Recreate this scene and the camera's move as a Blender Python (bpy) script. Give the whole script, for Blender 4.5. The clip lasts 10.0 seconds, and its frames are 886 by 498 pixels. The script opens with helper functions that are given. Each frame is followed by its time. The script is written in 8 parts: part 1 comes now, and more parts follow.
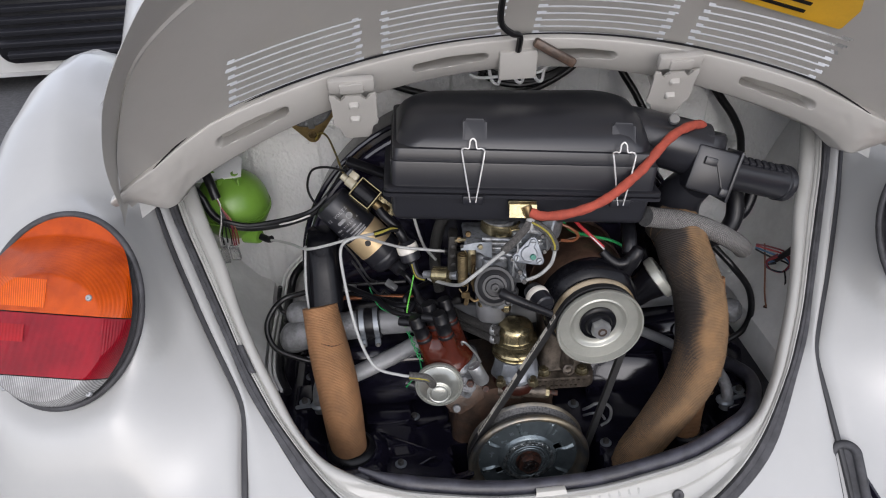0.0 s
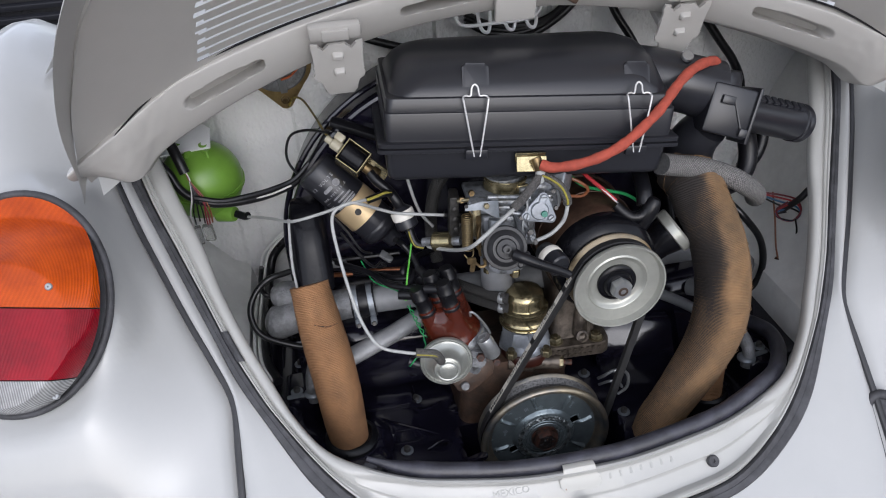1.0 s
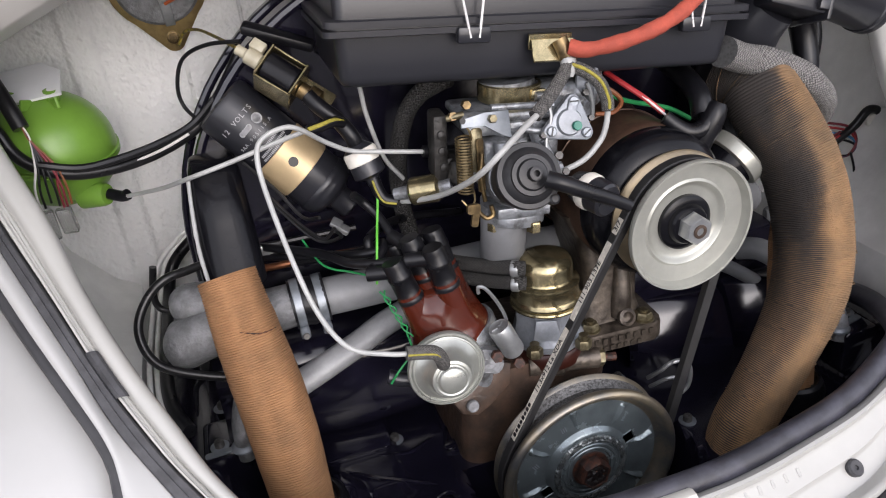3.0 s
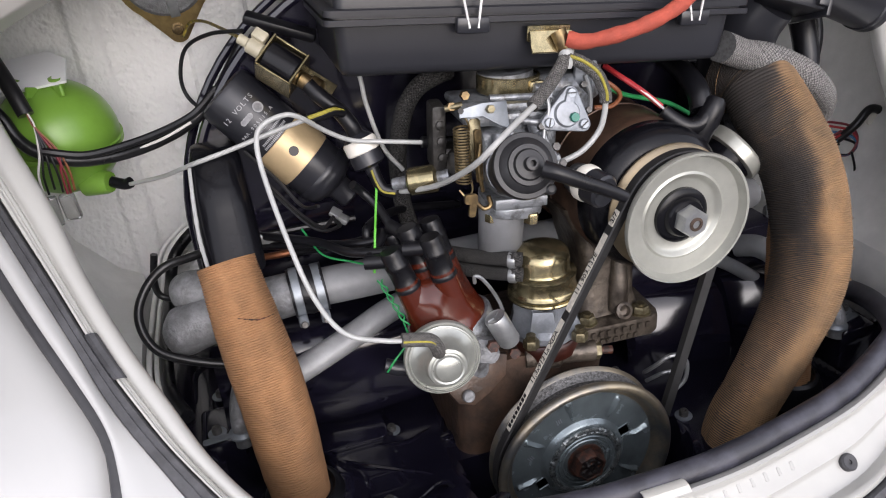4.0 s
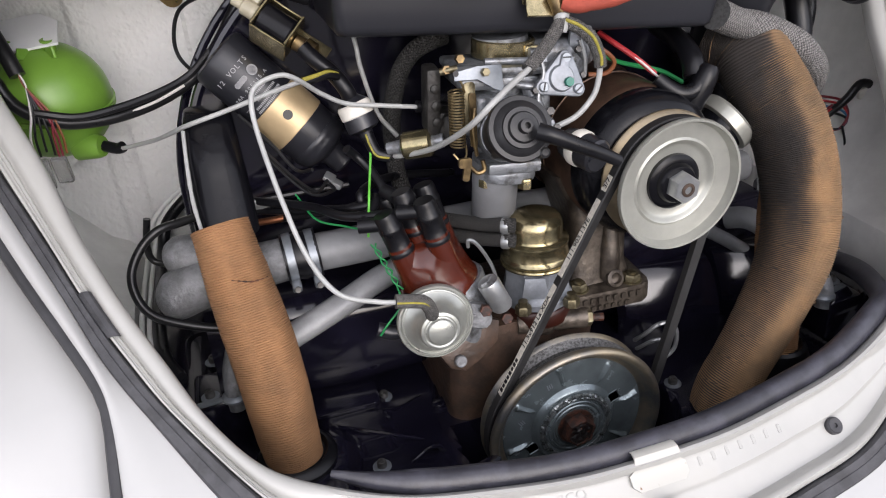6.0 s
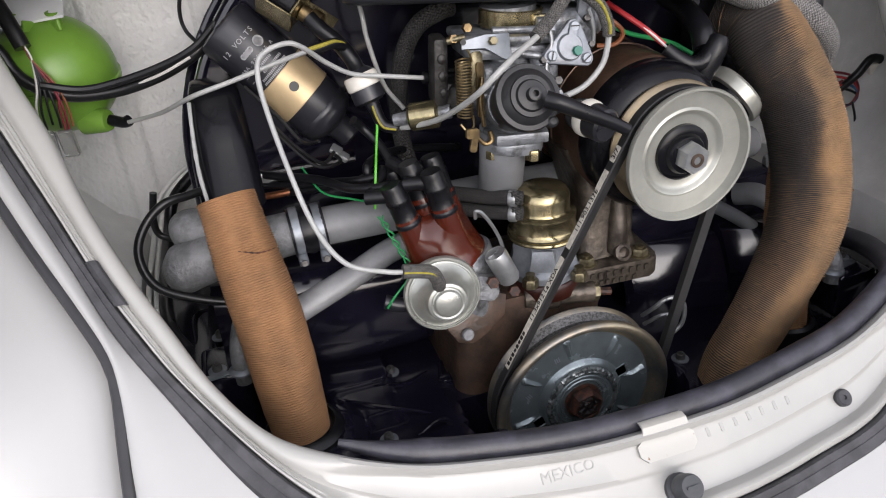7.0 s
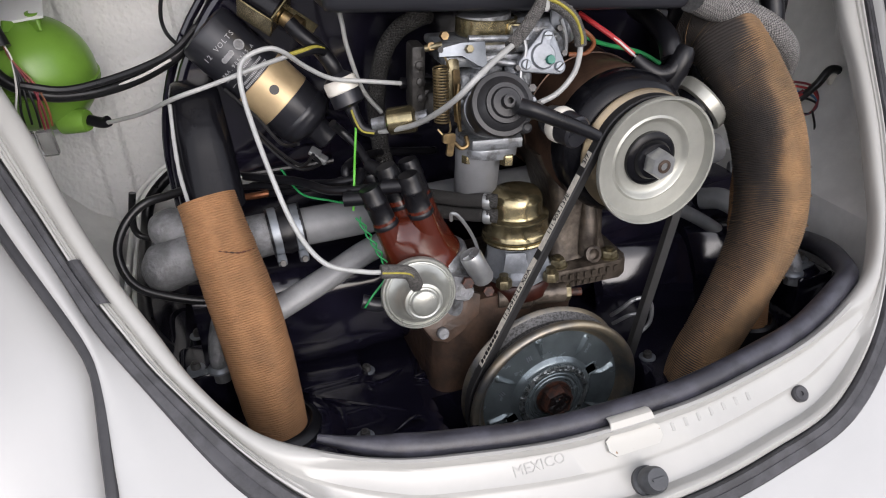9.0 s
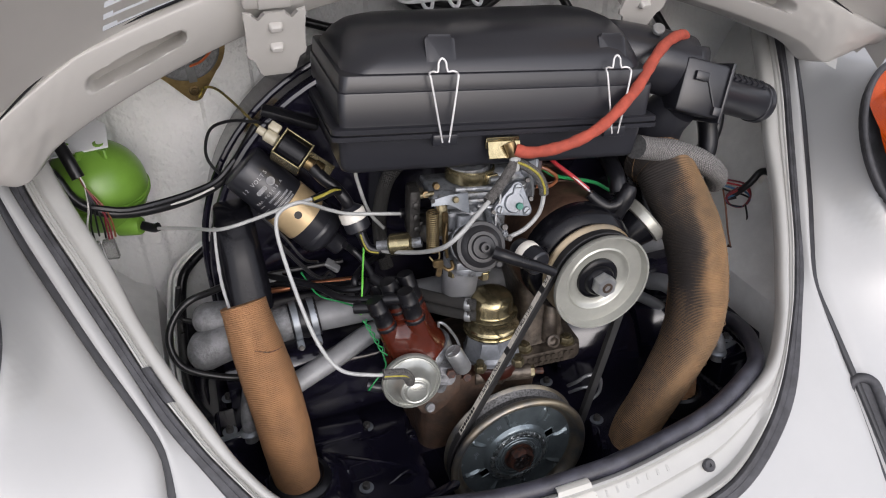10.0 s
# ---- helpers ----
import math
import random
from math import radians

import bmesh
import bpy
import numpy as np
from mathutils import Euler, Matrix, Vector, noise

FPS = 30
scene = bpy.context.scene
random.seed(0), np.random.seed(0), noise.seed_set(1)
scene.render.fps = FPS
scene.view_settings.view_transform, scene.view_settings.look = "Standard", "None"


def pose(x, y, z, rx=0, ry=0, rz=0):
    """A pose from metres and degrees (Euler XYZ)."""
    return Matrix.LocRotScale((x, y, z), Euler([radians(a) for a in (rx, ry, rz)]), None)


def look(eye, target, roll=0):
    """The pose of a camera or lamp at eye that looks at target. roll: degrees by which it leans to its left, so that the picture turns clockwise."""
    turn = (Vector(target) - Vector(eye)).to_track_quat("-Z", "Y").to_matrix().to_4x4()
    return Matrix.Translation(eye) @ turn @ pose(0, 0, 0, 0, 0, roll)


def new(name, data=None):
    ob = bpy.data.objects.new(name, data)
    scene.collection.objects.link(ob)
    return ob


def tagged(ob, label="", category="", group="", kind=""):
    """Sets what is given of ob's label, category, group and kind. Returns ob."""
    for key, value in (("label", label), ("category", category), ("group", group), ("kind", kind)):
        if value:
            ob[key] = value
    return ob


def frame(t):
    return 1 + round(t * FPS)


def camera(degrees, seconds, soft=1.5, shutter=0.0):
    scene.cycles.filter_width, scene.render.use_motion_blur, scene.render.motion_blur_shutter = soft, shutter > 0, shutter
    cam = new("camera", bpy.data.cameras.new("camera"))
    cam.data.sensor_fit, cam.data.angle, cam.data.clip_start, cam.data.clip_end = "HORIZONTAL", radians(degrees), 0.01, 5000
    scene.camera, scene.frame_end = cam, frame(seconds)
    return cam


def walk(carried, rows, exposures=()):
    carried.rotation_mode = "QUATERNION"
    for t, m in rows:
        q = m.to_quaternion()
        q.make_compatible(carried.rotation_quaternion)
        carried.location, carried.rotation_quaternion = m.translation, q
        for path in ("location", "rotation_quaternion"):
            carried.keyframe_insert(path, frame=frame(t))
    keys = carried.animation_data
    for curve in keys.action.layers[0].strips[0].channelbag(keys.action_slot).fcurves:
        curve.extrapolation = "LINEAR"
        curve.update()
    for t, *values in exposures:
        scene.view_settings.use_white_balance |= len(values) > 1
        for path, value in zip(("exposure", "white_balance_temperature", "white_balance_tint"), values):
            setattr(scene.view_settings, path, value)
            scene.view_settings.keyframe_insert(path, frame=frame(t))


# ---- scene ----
cam = camera(62.0, 10.0, soft=1.1)
PATH = [
    (0, (-0.168, -0.77, 1.214), (-0.045, 0.951, 0.204), -2.9),
    (0.5, (-0.142, -0.781, 1.18), (0.004, 0.92, 0.138), -3.4),
    (1, (-0.22, -0.702, 1.146), (0.015, 0.988, 0.102), -4.3),
    (1.5, (-0.325, -0.542, 1.062), (0.008, 1.146, 0.043), -5.4),
    (2, (-0.281, -0.485, 0.939), (0.128, 1.21, -0.041), -6.1),
    (2.5, (-0.259, -0.482, 0.905), (0.189, 1.226, -0.033), -6.4),
    (2.7, (-0.26, -0.477, 0.91), (0.222, 1.233, -0.009), -6.0),
    (3.8, (-0.261, -0.483, 0.904), (0.228, 1.236, 0.006), -5.2),
    (4, (-0.257, -0.488, 0.901), (0.221, 1.234, 0.003), -5.2),
    (4.5, (-0.255, -0.493, 0.892), (0.223, 1.224, -0.015), -4.9),
    (5, (-0.257, -0.489, 0.891), (0.222, 1.224, -0.023), -4.7),
    (5.5, (-0.256, -0.493, 0.891), (0.224, 1.216, -0.03), -4.6),
    (5.7, (-0.263, -0.494, 0.891), (0.236, 1.206, -0.034), -4.4),
    (6.8, (-0.265, -0.505, 0.869), (0.209, 1.185, -0.089), -4.7),
    (7, (-0.268, -0.501, 0.872), (0.208, 1.19, -0.086), -4.7),
    (7.5, (-0.274, -0.498, 0.873), (0.209, 1.192, -0.082), -4.4),
    (8, (-0.274, -0.499, 0.872), (0.22, 1.195, -0.071), -4.2),
    (8.5, (-0.272, -0.509, 0.874), (0.249, 1.177, -0.067), -3.7),
    (9, (-0.276, -0.515, 0.881), (0.272, 1.152, -0.079), -3.2),
    (9.5, (-0.289, -0.557, 0.984), (0.291, 1.074, -0.017), -2.3),
    (10, (-0.297, -0.587, 1.08), (0.271, 1.032, 0.052), -1.5),
]
walk(cam, [(t, look(eye, target, roll)) for t, eye, target, roll in PATH], [(0, -0.86, 6350, 14), (0.5, -0.95, 6050, 13), (1.5, -0.61, 6250, 14), (2.5, -0.39, 6500, 16), (4, -0.31, 6490, 16), (5.5, -0.34, 6480, 16), (7, -0.52, 6520, 15), (9, -0.52, 6520, 15), (10, -0.62, 6500, 15)])

# ---- world and light ----
world = bpy.data.worlds.new("overcast_sky")
scene.world = world
world.use_nodes = True
wn = world.node_tree.nodes
sky = wn.new("ShaderNodeTexSky")
sky.sky_type = 'NISHITA'
sky.sun_disc = False
sky.sun_elevation = radians(25)
sky.sun_rotation = radians(177)
sky.air_density, sky.dust_density, sky.ozone_density = 1.0, 2.5, 4.0
wb = wn["Background"]
wb.inputs["Strength"].default_value = 0.205
haze = wn.new("ShaderNodeHueSaturation")
haze.inputs["Saturation"].default_value = 0.42
haze.inputs["Value"].default_value = 1.6
world.node_tree.links.new(sky.outputs[0], haze.inputs["Color"])
cloud = wn.new("ShaderNodeMix")
cloud.data_type, cloud.blend_type = 'RGBA', 'ADD'
cloud.inputs["Factor"].default_value = 1.0
cloud.inputs["B"].default_value = (4.3, 4.26, 4.22, 1)
world.node_tree.links.new(haze.outputs[0], cloud.inputs["A"])
world.node_tree.links.new(cloud.outputs["Result"], wb.inputs[0])
sun_data = bpy.data.lights.new("sun", 'SUN')
sun_data.energy, sun_data.angle, sun_data.color = 0.85, radians(100), (1.0, 0.985, 0.965)
sun = new("sun", sun_data)
sun.matrix_world = look((-1.7, -4.3, 2.5), (0.0, 0.1, 0.5))
scene.view_settings.exposure = 0.0


# ---- mesh helpers ----
def axis_m(p, q, spin=0.0):
    """Pose at p with local z pointing at q."""
    d = (Vector(q) - Vector(p)).normalized()
    return Matrix.Translation(p) @ d.to_track_quat('Z', 'Y').to_matrix().to_4x4() @ Matrix.Rotation(radians(spin), 4, 'Z')


def frame_m(o, x, y):
    """Pose at o with local x along x, local y near y."""
    x = Vector(x).normalized()
    z = x.cross(Vector(y)).normalized()
    y = z.cross(x)
    m = Matrix((x, y, z)).transposed().to_4x4()
    return Matrix.Translation(o) @ m


def curve_pts(pts, n=8, closed=False):
    """Catmull-Rom points through pts."""
    pts = [Vector(p) for p in pts]
    k = len(pts)
    out = []
    for i in range(k if closed else k - 1):
        if closed:
            a, b, c, d = (pts[(i + j) % k] for j in (-1, 0, 1, 2))
        else:
            b, c = pts[i], pts[i + 1]
            a = pts[i - 1] if i else b * 2 - c
            d = pts[i + 2] if i + 2 < k else c * 2 - b
        for j in range(n):
            t = j / n
            out.append(0.5 * ((2 * b) + (c - a) * t + (2 * a - 5 * b + 4 * c - d) * t * t + (3 * b - a - 3 * c + d) * t ** 3))
    if not closed:
        out.append(pts[-1])
    return out


def even(pts, step):
    """Points at even steps along a polyline."""
    ln = [0.0]
    for a, b in zip(pts, pts[1:]):
        ln.append(ln[-1] + (b - a).length)
    n = max(2, int(round(ln[-1] / step)) + 1)
    out, j = [], 0
    for i in range(n):
        s = ln[-1] * i / (n - 1)
        while j < len(ln) - 2 and ln[j + 1] < s:
            j += 1
        w = (s - ln[j]) / max(1e-9, ln[j + 1] - ln[j])
        out.append(pts[j].lerp(pts[j + 1], w))
    return out, ln[-1]


def grid_faces(bm, rows, close_u=False, close_v=False):
    """Faces between rows of vertices."""
    n = len(rows)
    for i in range(n if close_u else n - 1):
        a, b = rows[i], rows[(i + 1) % n]
        m = len(a)
        for j in range(m if close_v else m - 1):
            q = (a[j], a[(j + 1) % m], b[(j + 1) % m], b[j])
            if len(set(q)) == 4:
                try:
                    bm.faces.new(q)
                except ValueError:
                    pass


def sweep(bm, pts, radius, seg=12, caps=True, flat=1.0, up=None):
    """A tube along pts; radius is a number or a function of (length, angle, share)."""
    n = len(pts)
    tan = [(pts[min(i + 1, n - 1)] - pts[max(i - 1, 0)]).normalized() for i in range(n)]
    ref = Vector(up) if up else (Vector((0, 0, 1)) if abs(tan[0].z) < 0.9 else Vector((1, 0, 0)))
    nor = (ref - tan[0] * ref.dot(tan[0])).normalized()
    rows, along, s = [], [], 0.0
    total = sum((b - a).length for a, b in zip(pts, pts[1:]))
    for i in range(n):
        if i:
            s += (pts[i] - pts[i - 1]).length
            nor = (nor - tan[i] * nor.dot(tan[i])).normalized()
        bi = tan[i].cross(nor)
        row = []
        for k in range(seg):
            a = 2 * math.pi * k / seg
            r = radius(s, a, s / total) if callable(radius) else radius
            row.append(bm.verts.new(pts[i] + (nor * math.cos(a) * flat + bi * math.sin(a)) * r))
        rows.append(row)
        along.append(s)
    uv = bm.loops.layers.uv.verify()
    for i in range(n - 1):
        for k in range(seg):
            j = (k + 1) % seg
            f = bm.faces.new((rows[i][k], rows[i][j], rows[i + 1][j], rows[i + 1][k]))
            for lp, (u_, v_) in zip(f.loops, ((k, i), (k + 1, i), (k + 1, i + 1), (k, i + 1))):
                lp[uv].uv = (u_ / seg, along[v_])
    if caps:
        bm.faces.new(list(reversed(rows[0])))
        bm.faces.new(rows[-1])
    return bm


def tube(bm, pts, r, seg=10, n=6, caps=True, flat=1.0):
    return sweep(bm, curve_pts(pts, n), r, seg, caps, flat)


def lathe(bm, prof, m, seg=32, caps=True):
    """Turned shape: prof is (radius, height) along local z."""
    rows = []
    for r, h in prof:
        if r < 1e-6:
            rows.append([bm.verts.new(m @ Vector((0, 0, h)))] * seg)
        else:
            rows.append([bm.verts.new(m @ Vector((r * math.cos(2 * math.pi * k / seg), r * math.sin(2 * math.pi * k / seg), h))) for k in range(seg)])
    for a, b in zip(rows, rows[1:]):
        for j in range(seg):
            q = []
            for v in (a[j], a[(j + 1) % seg], b[(j + 1) % seg], b[j]):
                if v not in q:
                    q.append(v)
            if len(q) > 2:
                bm.faces.new(q)
    for row, flip in ((rows[0], True), (rows[-1], False)):
        if caps and row[0] is not row[1]:
            bm.faces.new(list(reversed(row)) if flip else row)
    return bm


def rbox(bm, size, m, bevel=0.003, seg=2):
    """A box with rounded edges, centred on m."""
    made = bmesh.ops.create_cube(bm, size=1.0)
    vs = made['verts']
    for v in vs:
        v.co = Vector((v.co.x * size[0], v.co.y * size[1], v.co.z * size[2]))
    if bevel:
        es = list({e for v in vs for e in v.link_edges})
        out = bmesh.ops.bevel(bm, geom=es, offset=bevel, segments=seg, affect='EDGES', profile=0.5)
        vs = list({v for f in out['faces'] for v in f.verts} | {v for v in vs if v.is_valid})
    bmesh.ops.transform(bm, matrix=m, verts=vs)
    return bm


def prism(bm, outline, depth, m, bevel=0.0, seg=2):
    """A plate: the outline in local xy, from local z 0 to depth."""
    lo = [bm.verts.new(Vector((x, y, 0))) for x, y in outline]
    hi = [bm.verts.new(Vector((x, y, depth))) for x, y in outline]
    n = len(lo)
    fs = [bm.faces.new(list(reversed(lo))), bm.faces.new(hi)]
    for i in range(n):
        fs.append(bm.faces.new((lo[i], lo[(i + 1) % n], hi[(i + 1) % n], hi[i])))
    vs = set(lo + hi)
    if bevel:
        es = [e for e in fs[1].edges] + [e for e in fs[0].edges]
        out = bmesh.ops.bevel(bm, geom=es, offset=bevel, segments=seg, affect='EDGES', profile=0.5)
        vs = {v for v in vs if v.is_valid} | {v for f in out['faces'] for v in f.verts}
    bmesh.ops.transform(bm, matrix=m, verts=list(vs))
    return bm


def loft(bm, sections, m=None, caps=True, close=True):
    """Skin over sections of equal point count."""
    rows = [[bm.verts.new((m @ Vector(p)) if m else Vector(p)) for p in s] for s in sections]
    grid_faces(bm, rows, close_v=close)
    if caps:
        bm.faces.new(list(reversed(rows[0])))
        bm.faces.new(rows[-1])
    return bm


def round_rect(w, d, r, n=5, cx=0.0, cy=0.0):
    """Outline of a rounded rectangle."""
    r = min(r, w / 2 - 1e-4, d / 2 - 1e-4)
    out = []
    for i, (sx, sy) in enumerate(((1, 1), (-1, 1), (-1, -1), (1, -1))):
        for k in range(n + 1):
            a = math.pi / 2 * (i + k / n)
            out.append((cx + sx * (w / 2 - r) + r * math.cos(a), cy + sy * (d / 2 - r) + r * math.sin(a)))
    return out


def finish(ob, bm, material, smooth=True, angle=38):
    bmesh.ops.recalc_face_normals(bm, faces=bm.faces)
    if smooth:
        lim = radians(angle)
        for f in bm.faces:
            f.smooth = True
        for e in bm.edges:
            if len(e.link_faces) == 2 and e.calc_face_angle(0) > lim:
                e.smooth = False
    bm.to_mesh(ob.data)
    bm.free()
    ob.data.materials.append(material)
    return ob


def part(name, bm, material, parent=None, label="", smooth=True, angle=38):
    """One mesh object, under a thing or a part, or at top level."""
    xs = [v.co.copy() for v in bm.verts]
    lo = Vector([min(p[i] for p in xs) for i in range(3)])
    hi = Vector([max(p[i] for p in xs) for i in range(3)])
    base = Vector(((lo.x + hi.x) / 2, (lo.y + hi.y) / 2, lo.z))
    for v in bm.verts:
        v.co -= base
    ob = new(name, bpy.data.meshes.new(name))
    finish(ob, bm, material, smooth, angle)
    ob.location = base
    if parent:
        ob.parent = parent
        ob.matrix_parent_inverse = world_of(parent).inverted()
    if label:
        tagged(ob, label)
    return ob


def world_of(ob):
    """World pose of an object from its own numbers."""
    m = Matrix.LocRotScale(ob.location, ob.rotation_euler, ob.scale)
    return world_of(ob.parent) @ ob.matrix_parent_inverse @ m if ob.parent else m


def thing(name, label, category, base, group="", kind=""):
    ob = new(name)
    ob.empty_display_size = 0.02
    ob.location = base
    return tagged(ob, label, category, group, kind)


def single(name, bm, material, label, category, group="", kind="", smooth=True, angle=38):
    return tagged(part(name, bm, material, None, "", smooth, angle), label, category, group, kind)


def B():
    return bmesh.new()


def hexhead(bm, m, r, h, seg=6):
    lathe(bm, [(r, 0), (r, h * 0.8), (r * 0.88, h), (0, h)], m, seg)
    return bm


# ---- materials ----
def mat(name, col, rough=0.5, metal=0.0, var=0.12, scale=25.0, bump=0.05, bscale=300.0, coat=0.0, col2=None, lo=0.42, hi=0.62, rvar=0.1, spec=0.5, trans=0.0, detail=6.0, bdist=0.001, bdetail=4.0):
    """A surface with two scales of variation: broad colour drift and fine grain."""
    m = bpy.data.materials.new(name)
    m.use_nodes = True
    nt = m.node_tree
    nd, lk = nt.nodes, nt.links
    p = nd["Principled BSDF"]
    tc = nd.new("ShaderNodeTexCoord")
    n1 = nd.new("ShaderNodeTexNoise")
    n1.inputs["Scale"].default_value, n1.inputs["Detail"].default_value = scale, detail
    n1.inputs["Roughness"].default_value = 0.65
    n2 = nd.new("ShaderNodeTexNoise")
    n2.inputs["Scale"].default_value, n2.inputs["Detail"].default_value = bscale, bdetail
    lk.new(tc.outputs["Object"], n1.inputs["Vector"])
    lk.new(tc.outputs["Object"], n2.inputs["Vector"])
    ramp = nd.new("ShaderNodeValToRGB")
    e = ramp.color_ramp.elements
    e[0].position, e[1].position = lo, hi
    c2 = col2 if col2 else tuple(c * (1 - var) for c in col)
    e[0].color, e[1].color = (*c2, 1), (*col, 1)
    lk.new(n1.outputs["Fac"], ramp.inputs["Fac"])
    lk.new(ramp.outputs["Color"], p.inputs["Base Color"])
    mr = nd.new("ShaderNodeMapRange")
    mr.inputs["To Min"].default_value, mr.inputs["To Max"].default_value = max(0.02, rough - rvar), min(1, rough + rvar)
    lk.new(n1.outputs["Fac"], mr.inputs["Value"])
    lk.new(mr.outputs["Result"], p.inputs["Roughness"])
    p.inputs["Metallic"].default_value = metal
    p.inputs["Coat Weight"].default_value = coat
    p.inputs["Coat Roughness"].default_value = 0.06
    p.inputs["Specular IOR Level"].default_value = spec
    p.inputs["Transmission Weight"].default_value = trans
    if bump:
        b = nd.new("ShaderNodeBump")
        b.inputs["Strength"].default_value, b.inputs["Distance"].default_value = bump, bdist
        lk.new(n2.outputs["Fac"], b.inputs["Height"])
        lk.new(b.outputs["Normal"], p.inputs["Normal"])
    return m


paint_white = mat("white_car_paint", (0.427, 0.428, 0.420), 0.32, 0, 0.04, 6, 0.02, 120, coat=0.6, rvar=0.05)
paint_cream = mat("cream_white_flange_paint", (0.398, 0.395, 0.374), 0.34, 0, 0.07, 9, 0.03, 110, coat=0.5)
paint_inner = mat("white_bay_paint", (0.80, 0.81, 0.82), 0.42, 0, 0.10, 9, 0.0, 90, coat=0.2)
paint_orange_peel = mat("textured_white_underseal", (0.80, 0.80, 0.79), 0.36, 0, 0.06, 8, 0.9, 160, coat=0.3, bdist=0.0032, bdetail=1.5)
paint_grey = mat("grey_white_side_paint", (0.80, 0.80, 0.78), 0.40, 0, 0.14, 12, 0.35, 110, bdist=0.002, bdetail=1.5, coat=0.2)
lid_paint = mat("lid_inner_paint", (0.435, 0.42, 0.395), 0.38, 0, 0.05, 7, 0.03, 150, coat=0.3)
rubber_grey = mat("weatherstrip_rubber", (0.060, 0.060, 0.066), 0.6, 0, 0.45, 45, 0.25, 500)
rubber_black = mat("black_rubber", (0.008, 0.008, 0.010), 0.30, 0, 0.3, 50, 0.10, 400, spec=0.32)
piping = mat("seam_piping", (0.03, 0.03, 0.033), 0.4, 0, 0.3, 40, 0.05, 300)
black_gloss = mat("black_enamel_tin", (0.010, 0.009, 0.018), 0.12, 0, 0.4, 18, 0.10, 34, rvar=0.07, bdist=0.002, spec=0.6)
black_plastic = mat("black_plastic", (0.018, 0.0185, 0.023), 0.30, 0, 0.14, 6, 0.04, 500, rvar=0.03, spec=0.5, detail=2.0)
black_wire = mat("black_wire_sheath", (0.010, 0.010, 0.011), 0.3, 0, 0.2, 60, 0.03, 300, spec=0.4)
asphalt = mat("asphalt", (0.115, 0.115, 0.12), 0.85, 0, 0.35, 40, 0.5, 90, bdist=0.006)


def lens_mat(name, col, col2, scale, axis, deep=0.22):
    """Moulded plastic lens: fine parallel ribs under a smooth outer face."""
    m = mat(name, col, 0.14, 0, 0.2, 9, 0.0, 300, coat=0.05, spec=0.2, col2=col2, lo=0.38, hi=0.60, rvar=0.05)
    nd, lk = m.node_tree.nodes, m.node_tree.links
    p = nd["Principled BSDF"]
    tc = [n for n in nd if n.type == 'TEX_COORD'][0]
    wv = nd.new("ShaderNodeTexWave")
    wv.wave_type, wv.bands_direction = 'BANDS', axis
    wv.inputs["Scale"].default_value, wv.inputs["Distortion"].default_value = scale, 0.4
    lk.new(tc.outputs["Object"], wv.inputs["Vector"])
    src = p.inputs["Base Color"].links[0].from_socket
    mx = nd.new("ShaderNodeMix")
    mx.data_type, mx.blend_type = 'RGBA', 'MULTIPLY'
    mx.inputs["Factor"].default_value = deep
    lk.new(src, mx.inputs["A"])
    lk.new(wv.outputs["Color"], mx.inputs["B"])
    lk.new(mx.outputs["Result"], p.inputs["Base Color"])
    b = nd.new("ShaderNodeBump")
    b.inputs["Strength"].default_value, b.inputs["Distance"].default_value = 0.35, 0.0012
    lk.new(wv.outputs["Fac"], b.inputs["Height"])
    lk.new(b.outputs["Normal"], p.inputs["Normal"])
    return m


amber = lens_mat("amber_lens", (0.66, 0.090, 0.002), (0.38, 0.044, 0.001), 260, 'X', 0.45)
amber_face = lens_mat("amber_window", (0.84, 0.135, 0.003), (0.62, 0.085, 0.002), 150, 'X', 0.45)
red_face = lens_mat("red_window", (0.42, 0.004, 0.009), (0.27, 0.002, 0.007), 200, 'X', 0.2)
red_lens = lens_mat("red_lens", (0.33, 0.004, 0.015), (0.18, 0.002, 0.010), 240, 'X')
clear_lens = lens_mat("clear_ribbed_lens", (0.55, 0.55, 0.55), (0.25, 0.25, 0.25), 130, 'X', 0.5)
clip_wire = mat("bright_clip_wire", (0.74, 0.73, 0.72), 0.42, 0.55, 0.1, 40, 0.0, 300)
zinc = mat("zinc_plated_steel", (0.40, 0.41, 0.415), 0.34, 0.7, 0.25, 30, 0.08, 400)

# ---- ground and neighbouring car ----
bm = B()
bmesh.ops.create_grid(bm, x_segments=60, y_segments=60, size=40)
tagged(part("ground", bm, asphalt, None, "", False), "grey asphalt of the car park under the cars", "ground", kind="structure")


# ---- car body round the engine bay ----
def slope_y(z):
    """The rear face of the body: depth as a function of height."""
    if z > 0.86:
        return 0.2996 + 0.9 * (z - 0.86)
    if z > 0.40:
        return -0.125 + 1.1 * (z - 0.474)
    return -0.2064 + 1.1 * (z - 0.40) - 0.0 + 2.2 * (0.40 - z) ** 2 * 1.0


TAN = Vector((0, 0.74, 0.673))
NOR = Vector((0, -0.673, 0.74))

